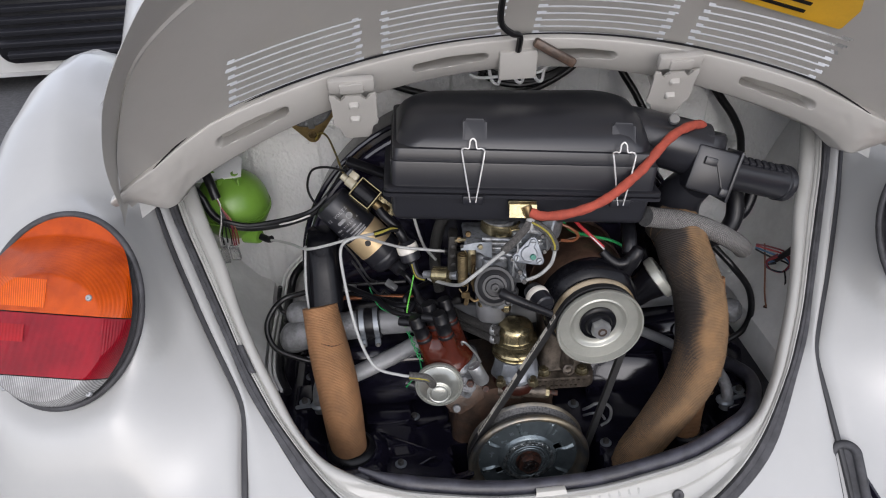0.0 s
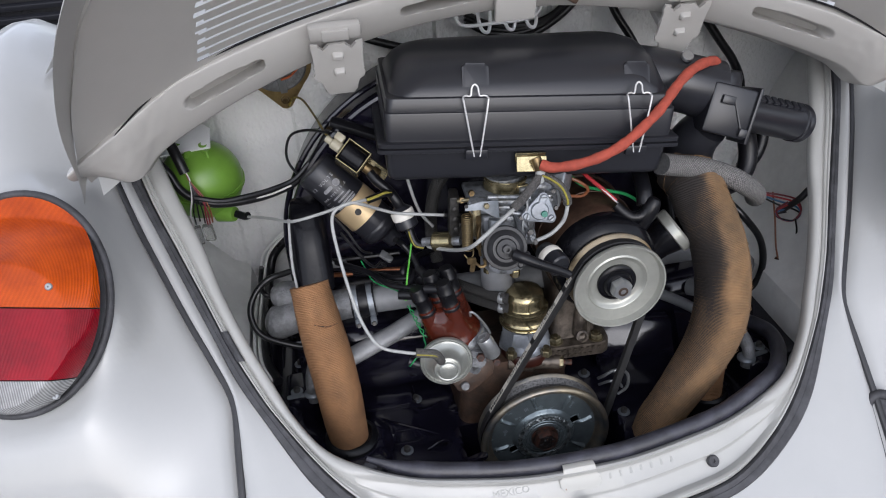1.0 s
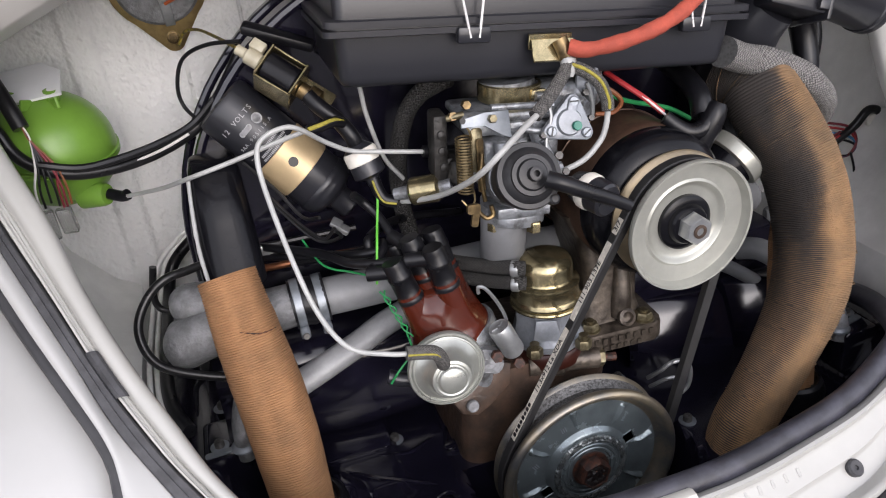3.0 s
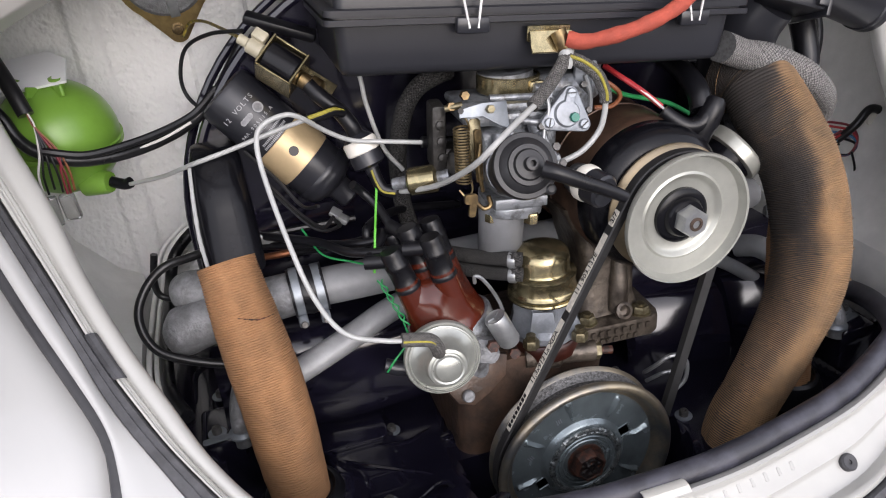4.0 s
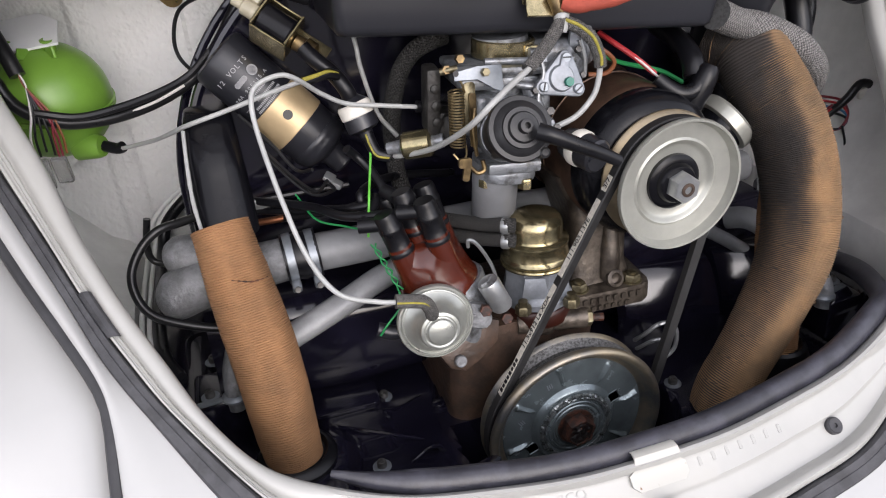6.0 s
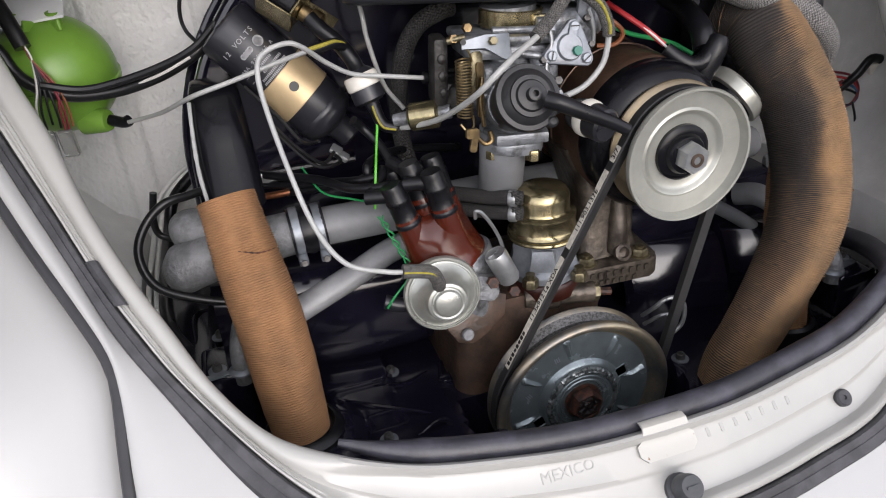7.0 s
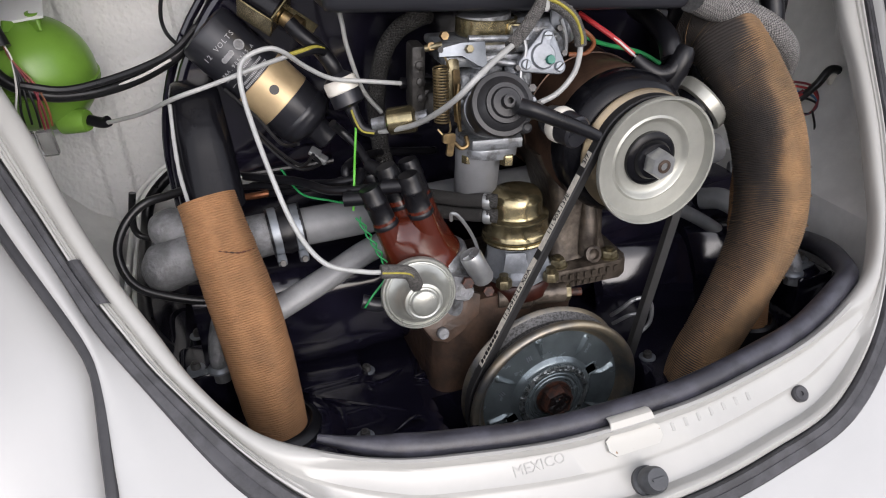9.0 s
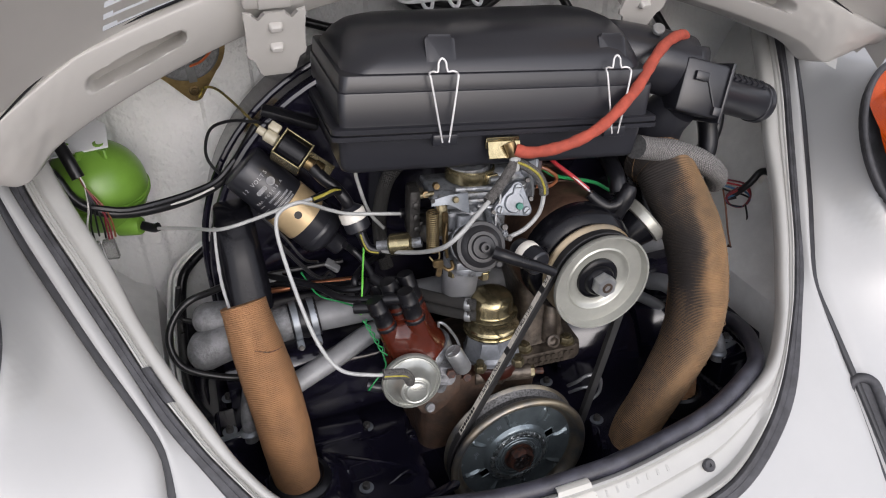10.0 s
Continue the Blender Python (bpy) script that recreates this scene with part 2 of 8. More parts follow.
INNER = [(0, .4685), (.065, .470), (.13, .476), (.19, .484), (.24, .497), (.285, .515), (.317, .544), (.340, .577), (.362, .610), (.385, .652), (.405, .699), (.435, .755), (.478, .850)]
STRIP_IN = [(0, .4215), (.055, .4240), (.11, .4296), (.18, .440), (.24, .465), (.288, .498), (.338, .547), (.3638, .579), (.385, .610), (.409, .652), (.434, .694), (.468, .755), (.505, .850)]
STRIP_OUT = [(0, .4100), (.055, .4125), (.115, .4185), (.19, .430), (.252, .455), (.304, .490), (.3557, .550), (.3805, .582), (.400, .616), (.426, .660), (.453, .707), (.485, .764), (.522, .850)]
GAP = [(.380, .26), (.382, .36), (.384, .463), (.3835, .520), (.3825, .556), (.388, .573), (.405, .600), (.428, .635), (.455, .680), (.479, .722), (.507, .780), (.537, .850)]


def half_curve(ctrl, n=8):
    return [(p.x, p.y) for p in curve_pts([Vector((x, z, 0)) for x, z in ctrl], n)]


def full_curve(ctrl, off=0.0, n=8):
    """Mirrored outline on the sloping rear face, raised by off."""
    h = half_curve(ctrl, n)
    pts = [(-x, z) for x, z in reversed(h)] + [(x, z) for x, z in h[1:]]
    return [Vector((x, slope_y(z), z)) + NOR * off for x, z in pts]


def ribbon(bm, rows):
    grid_faces(bm, [[bm.verts.new(p) for p in r] for r in rows])


def between(a, b, w, off):
    return [p.lerp(q, w) + NOR * off for p, q in zip(a, b)]


inner, s_in, s_out = full_curve(INNER), full_curve(STRIP_IN), full_curve(STRIP_OUT)
car_body = thing("car_body", "white painted rear body of a compact car, engine bay open", "car body", (0, -0.1, 0.26))
# flange: rolled inner lip, recessed land and outer channel; the lip widens up the sides
def lip_row(w_low, w_side, off, off_side=None):
    out = []
    for p, q in zip(inner, s_in):
        k = min(1.0, max(0.0, (abs(p.x) - 0.20) / 0.09))
        k = k * k * (3 - 2 * k)
        rise = off if off_side is None else off + (off_side - off) * k
        out.append(p.lerp(q, w_low + (w_side - w_low) * k) + NOR * rise)
    return out


bm = B()
ribbon(bm, [lip_row(0.20, 0.45, -0.014), lip_row(0.05, 0.10, -0.011), lip_row(0.0, 0.0, -0.006, -0.003), lip_row(0.015, 0.02, 0.001, 0.002), lip_row(0.04, 0.08, 0.0045, 0.0048), lip_row(0.08, 0.20, 0.0055, 0.0066), lip_row(0.11, 0.34, 0.003, 0.0072),
            lip_row(0.14, 0.46, -0.0020, 0.0068), lip_row(0.18, 0.54, -0.0035, 0.0055), lip_row(0.44, 0.60, -0.0038, 0.0034), lip_row(0.48, 0.64, -0.0060, 0.0014), lip_row(0.52, 0.67, -0.0072, 0.0010), lip_row(0.80, 0.70, -0.0074, 0.0034), lip_row(0.835, 0.76, -0.0040, 0.0042), lip_row(0.85, 0.80, 0.0010, 0.0022), lip_row(0.87, 0.83, 0.0030, 0.0022), lip_row(0.91, 0.87, 0.0040, 0.0044), lip_row(0.96, 0.94, 0.0025, 0.0044), lip_row(0.98, 0.975, 0.001), lip_row(1.0, 1.0, -0.006),
            between(s_in, s_out, 1.0, -0.006), between(s_in, s_out, 1.04, -0.002)])
part("opening_flange", bm, paint_cream, car_body, "cream-white pressed flange round the engine opening")
# weatherstrip in its channel
bm = B()
ribbon(bm, [between(s_in, s_out, -0.02, -0.004), between(s_in, s_out, 0.02, 0.004), between(s_in, s_out, 0.10, 0.0058), between(s_in, s_out, 0.40, 0.0052), between(s_in, s_out, 0.44, 0.0047), between(s_in, s_out, 0.48, 0.0052), between(s_in, s_out, 0.88, 0.0048), between(s_in, s_out, 0.97, 0.003), between(s_in, s_out, 1.02, -0.004)])
part("weatherstrip", bm, rubber_grey, car_body, "dark grey rubber lid seal")
# torn stretch where the inner rubber ridge lies bare beside the lid seal
bm = B()
bare = [(lip_row(0.72, 0.62, 0.0035), 0), (lip_row(0.80, 0.70, 0.0062), 0), (lip_row(0.9, 0.86, 0.0066), 0), (lip_row(1.02, 1.02, 0.004), 0)]
ribbon(bm, [[p for p, q in zip(r, inner) if p.x < 0 and 0.590 < q.z < 0.622] for r, _ in bare])
part("bare_ridge", bm, rubber_grey, car_body, "bare rubber ridge where the sealant tore away")
# outer skin between the lid seal and the fender seams
gap = half_curve(GAP)
gap_l = even([Vector((x, z, 0)) for x, z in gap], 0.01)[0]


def gap_x(z):
    for p, q in zip(gap_l, gap_l[1:]):
        if p.y <= z <= q.y:
            return p.x + (q.x - p.x) * (z - p.y) / max(1e-6, q.y - p.y)
    return gap_l[0].x if z < gap_l[0].y else gap_l[-1].x


out_half = half_curve(STRIP_OUT)
bm = B()
cols = []
for x, z in out_half:
    # matching point on the seam or at the lower edge
    if z < 0.545:
        tx = min(0.3825, x * 1.38)
        tz = 0.26 + max(0.0, (z - 0.47)) * 3.2 if x > 0.28 else 0.26
        tx = 0.382 if x > 0.28 else tx
    else:
        tz = min(0.85, z if z > 0.62 else 0.50 + (z - 0.545) * 1.6)
        tx = gap_x(tz)
    cols.append((x, z, tx, tz))
rows = []
for side in (-1, 1):
    vr = []
    for x, z, tx, tz in cols:
        r = []
        for k in range(9):
            w = k / 8
            xx, zz = x + (tx - x) * w, z + (tz - z) * w
            dome = 0.006 * math.sin(math.pi * w)
            r.append(bm.verts.new(Vector((side * xx, slope_y(zz), zz)) + NOR * (dome + 0.001)))
        vr.append(r)
    grid_faces(bm, vr)
bmesh.ops.remove_doubles(bm, verts=bm.verts, dist=0.0015)
part("rear_apron", bm, paint_white, car_body, "glossy white outer rear panel")
# fender seam piping
for side in (-1, 1):
    bm = B()
    pts = [Vector((side * p.x, slope_y(p.y), p.y)) + NOR * 0.003 for p in gap_l]
    sweep(bm, pts, 0.0042, 8, flat=0.8)
    part("seam_piping", bm, piping, car_body, "black fender seam beading")
# upper body behind the lid: rear deck, quarter panels and tail of the roof
bm = B()
secs = []
for y, hw, zt, zs in ((0.262, 0.535, 0.972, 0.84), (0.34, 0.56, 1.01, 0.86), (0.45, 0.60, 1.06, 0.86), (0.65, 0.64, 1.14, 0.84), (1.0, 0.67, 1.32, 0.80), (1.5, 0.68, 1.42, 0.76)):
    s = []
    for k in range(25):
        a = math.pi * k / 24
        s.append((-hw * math.copysign(abs(math.cos(a)) ** 0.6, math.cos(a)), y, zs - 0.1 + (zt - zs + 0.1) * math.sin(a) ** 0.6))
    secs.append(s)
edge = []
for x, y, z in secs[0]:
    xe = x * 0.93
    edge.append((xe, 0.228 - 0.41 * xe * xe, 0.948 - 0.57 * xe * xe))
ribbon(bm, [[(x, y - 0.004, z - 0.03) for x, y, z in edge], edge] + secs)
part("rear_deck", bm, paint_white, car_body)

# bay interior: firewall, side walls, roof edge
bm = B()
xs = [-0.58 + 0.0025 * i for i in range(465)]
PRESS = [(-0.396, 1), (-0.366, -1), (-0.283, 1), (-0.215, -1), (-0.060, 1), (0.008, -1), (0.112, 1), (0.180, -1), (0.300, 1), (0.372, -1)]
rows = []
for z in [0.30 + 0.03 * i for i in range(24)]:
    row = []
    for x in xs:
        rib = 0.0
        for rx, way in PRESS:
            k_ = min(1.0, max(0.0, (x - rx) / 0.006 + 0.5))
            rib -= 0.0055 * way * k_ * k_ * (3 - 2 * k_)
        row.append(bm.verts.new((x, 0.385 + rib - max(0, z - 0.74) * 0.12 - 2.2 * max(0, z - 0.84) ** 2, min(z, 0.99 - 1.3 * max(0.0, abs(x) - 0.49)))))
    rows.append(row)
grid_faces(bm, rows)
part("firewall", bm, paint_orange_peel, car_body, "white textured firewall panel with pressed ribs")
for side in (-1, 1):
    bm = B()
    rows = []
    for i in range(13):
        w = i / 12
        y = -0.02 + 0.41 * w
        row = []
        for x, z in ((0.335, 0.30), (0.335, 0.46), (0.338, 0.500), (0.352, 0.514), (0.356, 0.56), (0.378, 0.62), (0.412, 0.70), (0.452, 0.78), (0.495, 0.90)):
            yy = max(y, slope_y(max(z, 0.45)) + 0.012)
            row.append(bm.verts.new((side * (x + 0.012 * w + 0.088 * min(1, max(0, (yy - slope_y(max(z, 0.45)) - 0.012) / 0.09)) * min(1, max(0.45, (z - 0.44) / 0.12))), yy, z)))
        rows.append(row)
    grid_faces(bm, rows)
    part("side_wall", bm, paint_grey, car_body, "grey-white inner side panel")

# folded edge of the bay floor beside the cover plate, with its black sealing strip
rail = [(-0.350, 0.075, 0.503), (-0.364, 0.115, 0.504), (-0.369, 0.17, 0.505), (-0.369, 0.25, 0.505), (-0.366, 0.325, 0.508), (-0.358, 0.350, 0.530), (-0.341, 0.356, 0.549), (-0.314, 0.360, 0.566), (-0.28, 0.360, 0.575)]
bm = B()
for dx, dz in ((-0.010, 0.001), (-0.0035, -0.001)):
    tube(bm, [(x + dx, y, z + dz) for x, y, z in rail], 0.0026, 10, 8)
part("floor_edge", bm, paint_grey, car_body, "folded grey-white floor edge")
bm = B()
tube(bm, [(x + 0.005, y - 0.001, z - 0.003) for x, y, z in rail], 0.0068, 12, 8)
part("edge_seal", bm, rubber_black, car_body, "black rubber strip along the floor edge")

# rear wheels under the fenders
for side in (-1, 1):
    bm = B()
    lathe(bm, [(0.19, -0.07), (0.30, -0.075), (0.318, -0.05), (0.32, 0.0), (0.318, 0.05), (0.30, 0.075), (0.19, 0.07)], axis_m((side * 0.63, 0.45, 0.32), (side * 1.63, 0.45, 0.32)), 40)
    part("tyre", bm, rubber_black, car_body)

# ---- fenders ----
AX = (0.45, 0.33)
LIGHT_A, LIGHT_H = 0.092, 0.117


def light_pose(side):
    """Pose of a tail light on its fender: local z points out of the lens."""
    zax = Vector((side * 0.02, -0.80, 0.56)).normalized()
    up = Vector((-side * 0.16, 0.45, 0.88))
    yax = (up - zax * zax.dot(up)).normalized()
    m = Matrix((yax.cross(zax), yax, zax)).transposed().to_4x4()
    m.translation = Vector((-0.583 if side < 0 else 0.560, 0.020 if side < 0 else 0.012, 0.710 if side < 0 else 0.697)) - zax * 0.004
    return m


def build_fender(side):
    bm = B()
    rows = []
    seat = light_pose(side)
    back = seat.inverted()
    seam = [Vector((p.x, slope_y(p.y), p.y)) + NOR * 0.001 for p in even(gap_l, 0.007)[0]]
    seam += [Vector((0.545 + 0.02 * k, 0.30 + 0.09 * k, 0.862 + 0.012 * k - 0.004 * k * k)) for k in range(1, 9)]
    for p in seam:
        r0 = math.hypot(p.y - AX[0], p.z - AX[1])
        th = math.atan2(p.z - AX[1], AX[0] - p.y)
        row = []
        for k in range(73):
            v = (k / 72) ** 0.9
            x = p.x + (0.79 - p.x) * v
            q = max(0.0, (x - 0.60) / 0.19)
            crest = 0.582 - 0.20 * q ** 3.2 - 0.05 * max(0, 0.56 - x)
            w = min(1.0, v / 0.38)
            w = w * w * (3 - 2 * w)
            r = r0 + (crest - r0) * w - 0.012 * math.exp(-(v / 0.03) ** 2)
            q_ = back @ Vector((side * x, AX[0] - r * math.cos(th), AX[1] + r * math.sin(th)))
            # the skin swells to a flat seat under the tail light
            w = min(1.0, max(0.0, (1.36 - math.hypot(q_.x / LIGHT_A, q_.y / LIGHT_H)) / 0.34)) * min(1.0, max(0.0, v - 0.02) / 0.14)
            if -0.12 < q_.z < 0.05:
                q_.z += (-0.003 - q_.z) * w * w * (3 - 2 * w)
            row.append(bm.verts.new(seat @ q_))
        rows.append(row)
    grid_faces(bm, rows)
    return single("rear_fender", bm, paint_white, "rounded glossy white rear fender beside the engine lid", "fender", group="rear fenders")


for fender_side in (-1, 1):
    build_fender(fender_side)


# ---- tail lights ----
def tail_light(side):
    m = light_pose(side)
    c = m.translation.copy()
    t = thing("tail_light", "large oval tail light with amber, red and clear lenses", "tail light", c, group="tail lights")
    A, H, SPLIT = LIGHT_A, LIGHT_H, -0.004

    def lens_h(x, y):
        rr = min(1.0, (x / A) ** 2 + (y / H) ** 2)
        if y > SPLIT:
            out = 0.052 * max(0.0, math.hypot(x / 0.064, (y - SPLIT) / 0.046) - 1)
        else:
            out = max(0.0, abs(x) - 0.064 - 0.16 * (SPLIT - y))
        face = 0.046 - 0.80 * out - 0.25 * max(0.0, -y - 0.078)
        return max(0.0, min(face, 0.095 * max(0.0, 1 - rr) ** 0.5)) + 0.008

    def window(x0, x1, y0, y1, name, material, label):
        """Brighter rectangle of the lens in front of a bulb."""
        bm = B()
        rows = []
        for i in range(13):
            y = y0 + (y1 - y0) * i / 12
            rows.append([bm.verts.new(m @ Vector((x0 + (x1 - x0) * k / 16, y, lens_h(x0 + (x1 - x0) * k / 16, y) + 0.0007))) for k in range(17)])
        grid_faces(bm, rows)
        return part(name, bm, material, t, label)

    def lens(y0, y1, grow, depth, name, material, label):
        bm = B()
        rows = []
        for i in range(61):
            y = y0 + (y1 - y0) * i / 60
            row = []
            for k in range(81):
                u = -1 + 2 * k / 80
                x = u * (A - grow) * math.sqrt(max(0.0, 1 - (y / H) ** 2))
                rr = min(1.0, (x / A) ** 2 + (y / H) ** 2)
                row.append(bm.verts.new(m @ Vector((x, y, lens_h(x, y) + depth))))
            rows.append(row)
        grid_faces(bm, rows)
        return part(name, bm, material, t, label, angle=50)

    lens(SPLIT + 0.001, H * 0.99, 0.0015, 0.0, "amber_lens", amber, "amber turn signal lens")
    lens(-0.0765, SPLIT - 0.0005, 0.0015, -0.0012, "red_lens", red_lens, "dark red brake lens")
    lens(-H * 0.99, -0.0778, 0.0015, -0.002, "clear_lens", clear_lens, "clear ribbed reversing lens")
    window(*sorted((side * 0.070, side * 0.000)), 0.003, 0.036, "amber_window", amber_face, "brighter ribbed amber rectangle")
    window(*sorted((side * 0.074, side * 0.020)), -0.038, -0.018, "red_window", red_face, "bright red rectangle")
    bm = B()
    ring = [m @ Vector((A * 1.03 * math.cos(2 * math.pi * k / 64), H * 1.02 * math.sin(2 * math.pi * k / 64), 0.006)) for k in range(65)]
    sweep(bm, ring, 0.0042, 10, caps=False)
    prism(bm, [(A * math.cos(2 * math.pi * k / 48), H * math.sin(2 * math.pi * k / 48)) for k in range(48)], 0.012, m @ Matrix.Translation((0, 0, -0.006)))
    part("gasket", bm, rubber_grey, t, "dark grey rubber gasket ring")
    for x, y in ((-side * 0.050, 0.018), (-side * 0.05, -0.096), (side * 0.05, -0.096)):
        bm = B()
        rr = (x / A) ** 2 + (y / H) ** 2
        lathe(bm, [(0.0040, 0), (0.0040, 0.003), (0.003, 0.004), (0.001, 0.004), (0.0008, 0.002), (0, 0.002)], m @ Matrix.Translation((x, y, lens_h(x, y) - 0.002)), 12)
        part("screw", bm, zinc, t)
    return t


for lamp_side in (-1, 1):
    tail_light(lamp_side)

# ---- open engine lid ----
lid = thing("rear_hood", "raised rear hood, grey-white inner face with louvre slots", "car hood", (0, 0.13, 0.90))
LID_C = [(-0.02, .497), (0.0, .497), (.03, .495), (.10, .4726), (.154, .4487), (.209, .4193), (.242, .3864), (.267, .3333), (.289, .25), (.304, .15), (.313, .02)]
LID_E = [(.003, .500), (.044, .489), (.133, .4705), (.20, .4478), (.2545, .421), (.3166, .3748), (.353, .335), (.40, .25), (.43, .15), (.445, .02)]


def lid_half(s):
    for (a, wa), (b, wb_) in zip(LID_C, LID_C[1:]):
        if a <= s <= b:
            return wa + (wb_ - wa) * (s - a) / (b - a)
    return LID_C[-1][1]


def lid_point(x, s, off=0.0):
    """Inner face of the raised lid: s runs up from the hinge edge."""
    z0 = 0.955 - 0.57 * x * x
    y0 = 0.19 - 0.41 * x * x
    return Vector((x, y0 - 0.69 * s - 0.08 * s * s - 0.72 * off, z0 + 0.72 * s - 0.08 * s * s - 0.69 * off))


LOUVRES = [(-0.352, -0.190), (-0.166, -0.012), (0.029, 0.195), (0.222, 0.379)]
bm = B()
SLOT0, SLOT_STEP, SLOTS = 0.0205, 0.0145, 7


def lid_bow(x, s):
    """The slot rows bow upwards towards the lid's sides."""
    w = min(1.0, max(0.0, (s + 0.012) / 0.02)) * min(1.0, max(0.0, (0.30 - s) / 0.15))
    return s + (0.31 if x < 0 else 0.18) * min(abs(x), 0.40) ** 2 * w


S = [-0.012, -0.004, 0.004, 0.011]
for j in range(SLOTS):
    c_ = SLOT0 + SLOT_STEP * j
    S += [c_ - 0.0052, c_ - 0.0017, c_ + 0.0017, c_ + 0.0052]
S += [0.130, 0.145, 0.165] + [0.185 + 0.015 * i for i in range(8)] + [0.300, 0.308, 0.3125]
N = 240
rows = []
for s in S:
    h = lid_half(s)
    hs = [lid_half(lid_bow(sg * lid_half(lid_bow(sg * h, s)), s)) for sg in (-1, 1)]
    xs_ = [hs[k > N // 2] * (-1 + 2 * k / N) for k in range(N + 1)]
    rows.append([bm.verts.new(lid_point(x, lid_bow(x, s))) for x in xs_])
for i in range(len(rows) - 1):
    sm = (S[i] + S[i + 1]) / 2
    slot = any(abs(sm - (SLOT0 + SLOT_STEP * j)) < 0.001 for j in range(SLOTS))
    cup = any(abs(sm - (SLOT0 + SLOT_STEP * j + 0.00345)) < 0.001 for j in range(SLOTS))
    for k in range(N):
        xm = (rows[i][k].co.x + rows[i][k + 1].co.x) / 2
        xr = xm / (1 - (0.5 if xm < -0.25 else 0.12) * (sm - SLOT0))
        if slot and any(a < xr < b for a, b in LOUVRES):
            continue
        if cup and any(a < xr < b and min(xr - a, b - xr) < 0.009 for a, b in LOUVRES):
            continue
        bm.faces.new((rows[i][k], rows[i][k + 1], rows[i + 1][k + 1], rows[i + 1][k]))
part("lid_panel", bm, lid_paint, lid, "grey-white inner lid skin with seven rows of cooling slots")

# ---- engine materials ----
hose_tan = mat("tan_paper_hose", (0.325, 0.168, 0.076), 0.8, 0, 0.3, 26, 0.6, 800, col2=(0.215, 0.115, 0.055), lo=0.32, hi=0.62)
cast_grey = mat("grey_cast_pipe", (0.24, 0.245, 0.255), 0.5, 0.25, 0.4, 60, 0.9, 300, bdist=0.0015)
seal_rubber = mat("blue_black_seal_rubber", (0.044, 0.044, 0.058), 0.36, 0, 0.5, 40, 0.2, 300, rvar=0.14)
riser_grey = mat("bright_grey_pipe", (0.36, 0.365, 0.375), 0.5, 0.2, 0.25, 30, 0.25, 400)
smooth_grey = mat("grey_painted_pipe", (0.22, 0.225, 0.235), 0.5, 0.1, 0.2, 25, 0.1, 400)
rust_cast = mat("rusty_engine_casting", (0.098, 0.060, 0.041), 0.36, 0.2, 0.4, 38, 0.7, 130, col2=(0.036, 0.026, 0.021), lo=0.36, hi=0.66, bdist=0.0015)
stand_cast = mat("oily_alloy_casting", (0.115, 0.095, 0.076), 0.40, 0.45, 0.4, 55, 0.7, 200, col2=(0.032, 0.025, 0.020), lo=0.38, hi=0.62)
alloy = mat("cast_alloy", (0.29, 0.305, 0.325), 0.36, 0.55, 0.3, 80, 0.4, 420, col2=(0.11, 0.11, 0.11), lo=0.36, hi=0.54)
pump_alloy = mat("blue_grey_die_casting", (0.27, 0.29, 0.32), 0.40, 0.4, 0.25, 40, 0.3, 380, col2=(0.17, 0.18, 0.195), lo=0.34, hi=0.6)
alloy_dark = mat("grimy_alloy", (0.10, 0.098, 0.095), 0.42, 0.4, 0.4, 90, 0.5, 350, col2=(0.035, 0.032, 0.03), lo=0.36, hi=0.58)
olive_nut = mat("olive_zinc_nut", (0.25, 0.22, 0.14), 0.36, 0.8, 0.3, 120, 0.1, 300, col2=(0.12, 0.10, 0.06))
steel_plate = mat("galvanised_steel", (0.28, 0.305, 0.335), 0.42, 0.6, 0.25, 50, 0.06, 400)
gold = mat("yellow_passivated_zinc", (0.50, 0.415, 0.245), 0.22, 0.92, 0.3, 45, 0.08, 300, col2=(0.30, 0.26, 0.15))
gold_dull = mat("dull_brass_plating", (0.26, 0.185, 0.09), 0.36, 0.85, 0.3, 90, 0.15, 300, col2=(0.12, 0.085, 0.045))
bakelite = mat("brown_bakelite", (0.080, 0.0145, 0.007), 0.17, 0, 0.25, 20, 0.10, 80, coat=0.1, rvar=0.06)
pulley_face = mat("dark_zinc_pulley", (0.25, 0.295, 0.31), 0.26, 0.62, 0.5, 30, 0.10, 190, rvar=0.10, col2=(0.115, 0.14, 0.15), lo=0.34, hi=0.68)
weld_metal = mat("bright_weld_metal", (0.27, 0.29, 0.29), 0.28, 0.75, 0.3, 160, 0.6, 420, col2=(0.13, 0.145, 0.15), bdist=0.0010)
pulley_rim = mat("pale_bronze_pulley_rim", (0.46, 0.35, 0.20), 0.36, 0.8, 0.35, 14, 0.06, 300, col2=(0.28, 0.23, 0.16))
crank_rim = mat("worn_bronze_crank_rim", (0.33, 0.28, 0.20), 0.34, 0.8, 0.35, 16, 0.12, 300, col2=(0.13, 0.135, 0.14), lo=0.38, hi=0.6)
pulley_silver = mat("satin_silver_paint", (0.43, 0.43, 0.385), 0.33, 0.5, 0.14, 30, 0.03, 500)
rust_bolt = mat("rusted_bolt", (0.10, 0.035, 0.02), 0.6, 0.3, 0.5, 160, 0.6, 300, col2=(0.02, 0.012, 0.01))
alt_brown = mat("heat_browned_casing", (0.115, 0.068, 0.046), 0.33, 0.55, 0.4, 30, 0.15, 250, col2=(0.055, 0.034, 0.026))
alt_black = mat("black_alternator_casing", (0.006, 0.006, 0.008), 0.22, 0.0, 0.3, 30, 0.10, 120, spec=0.22)
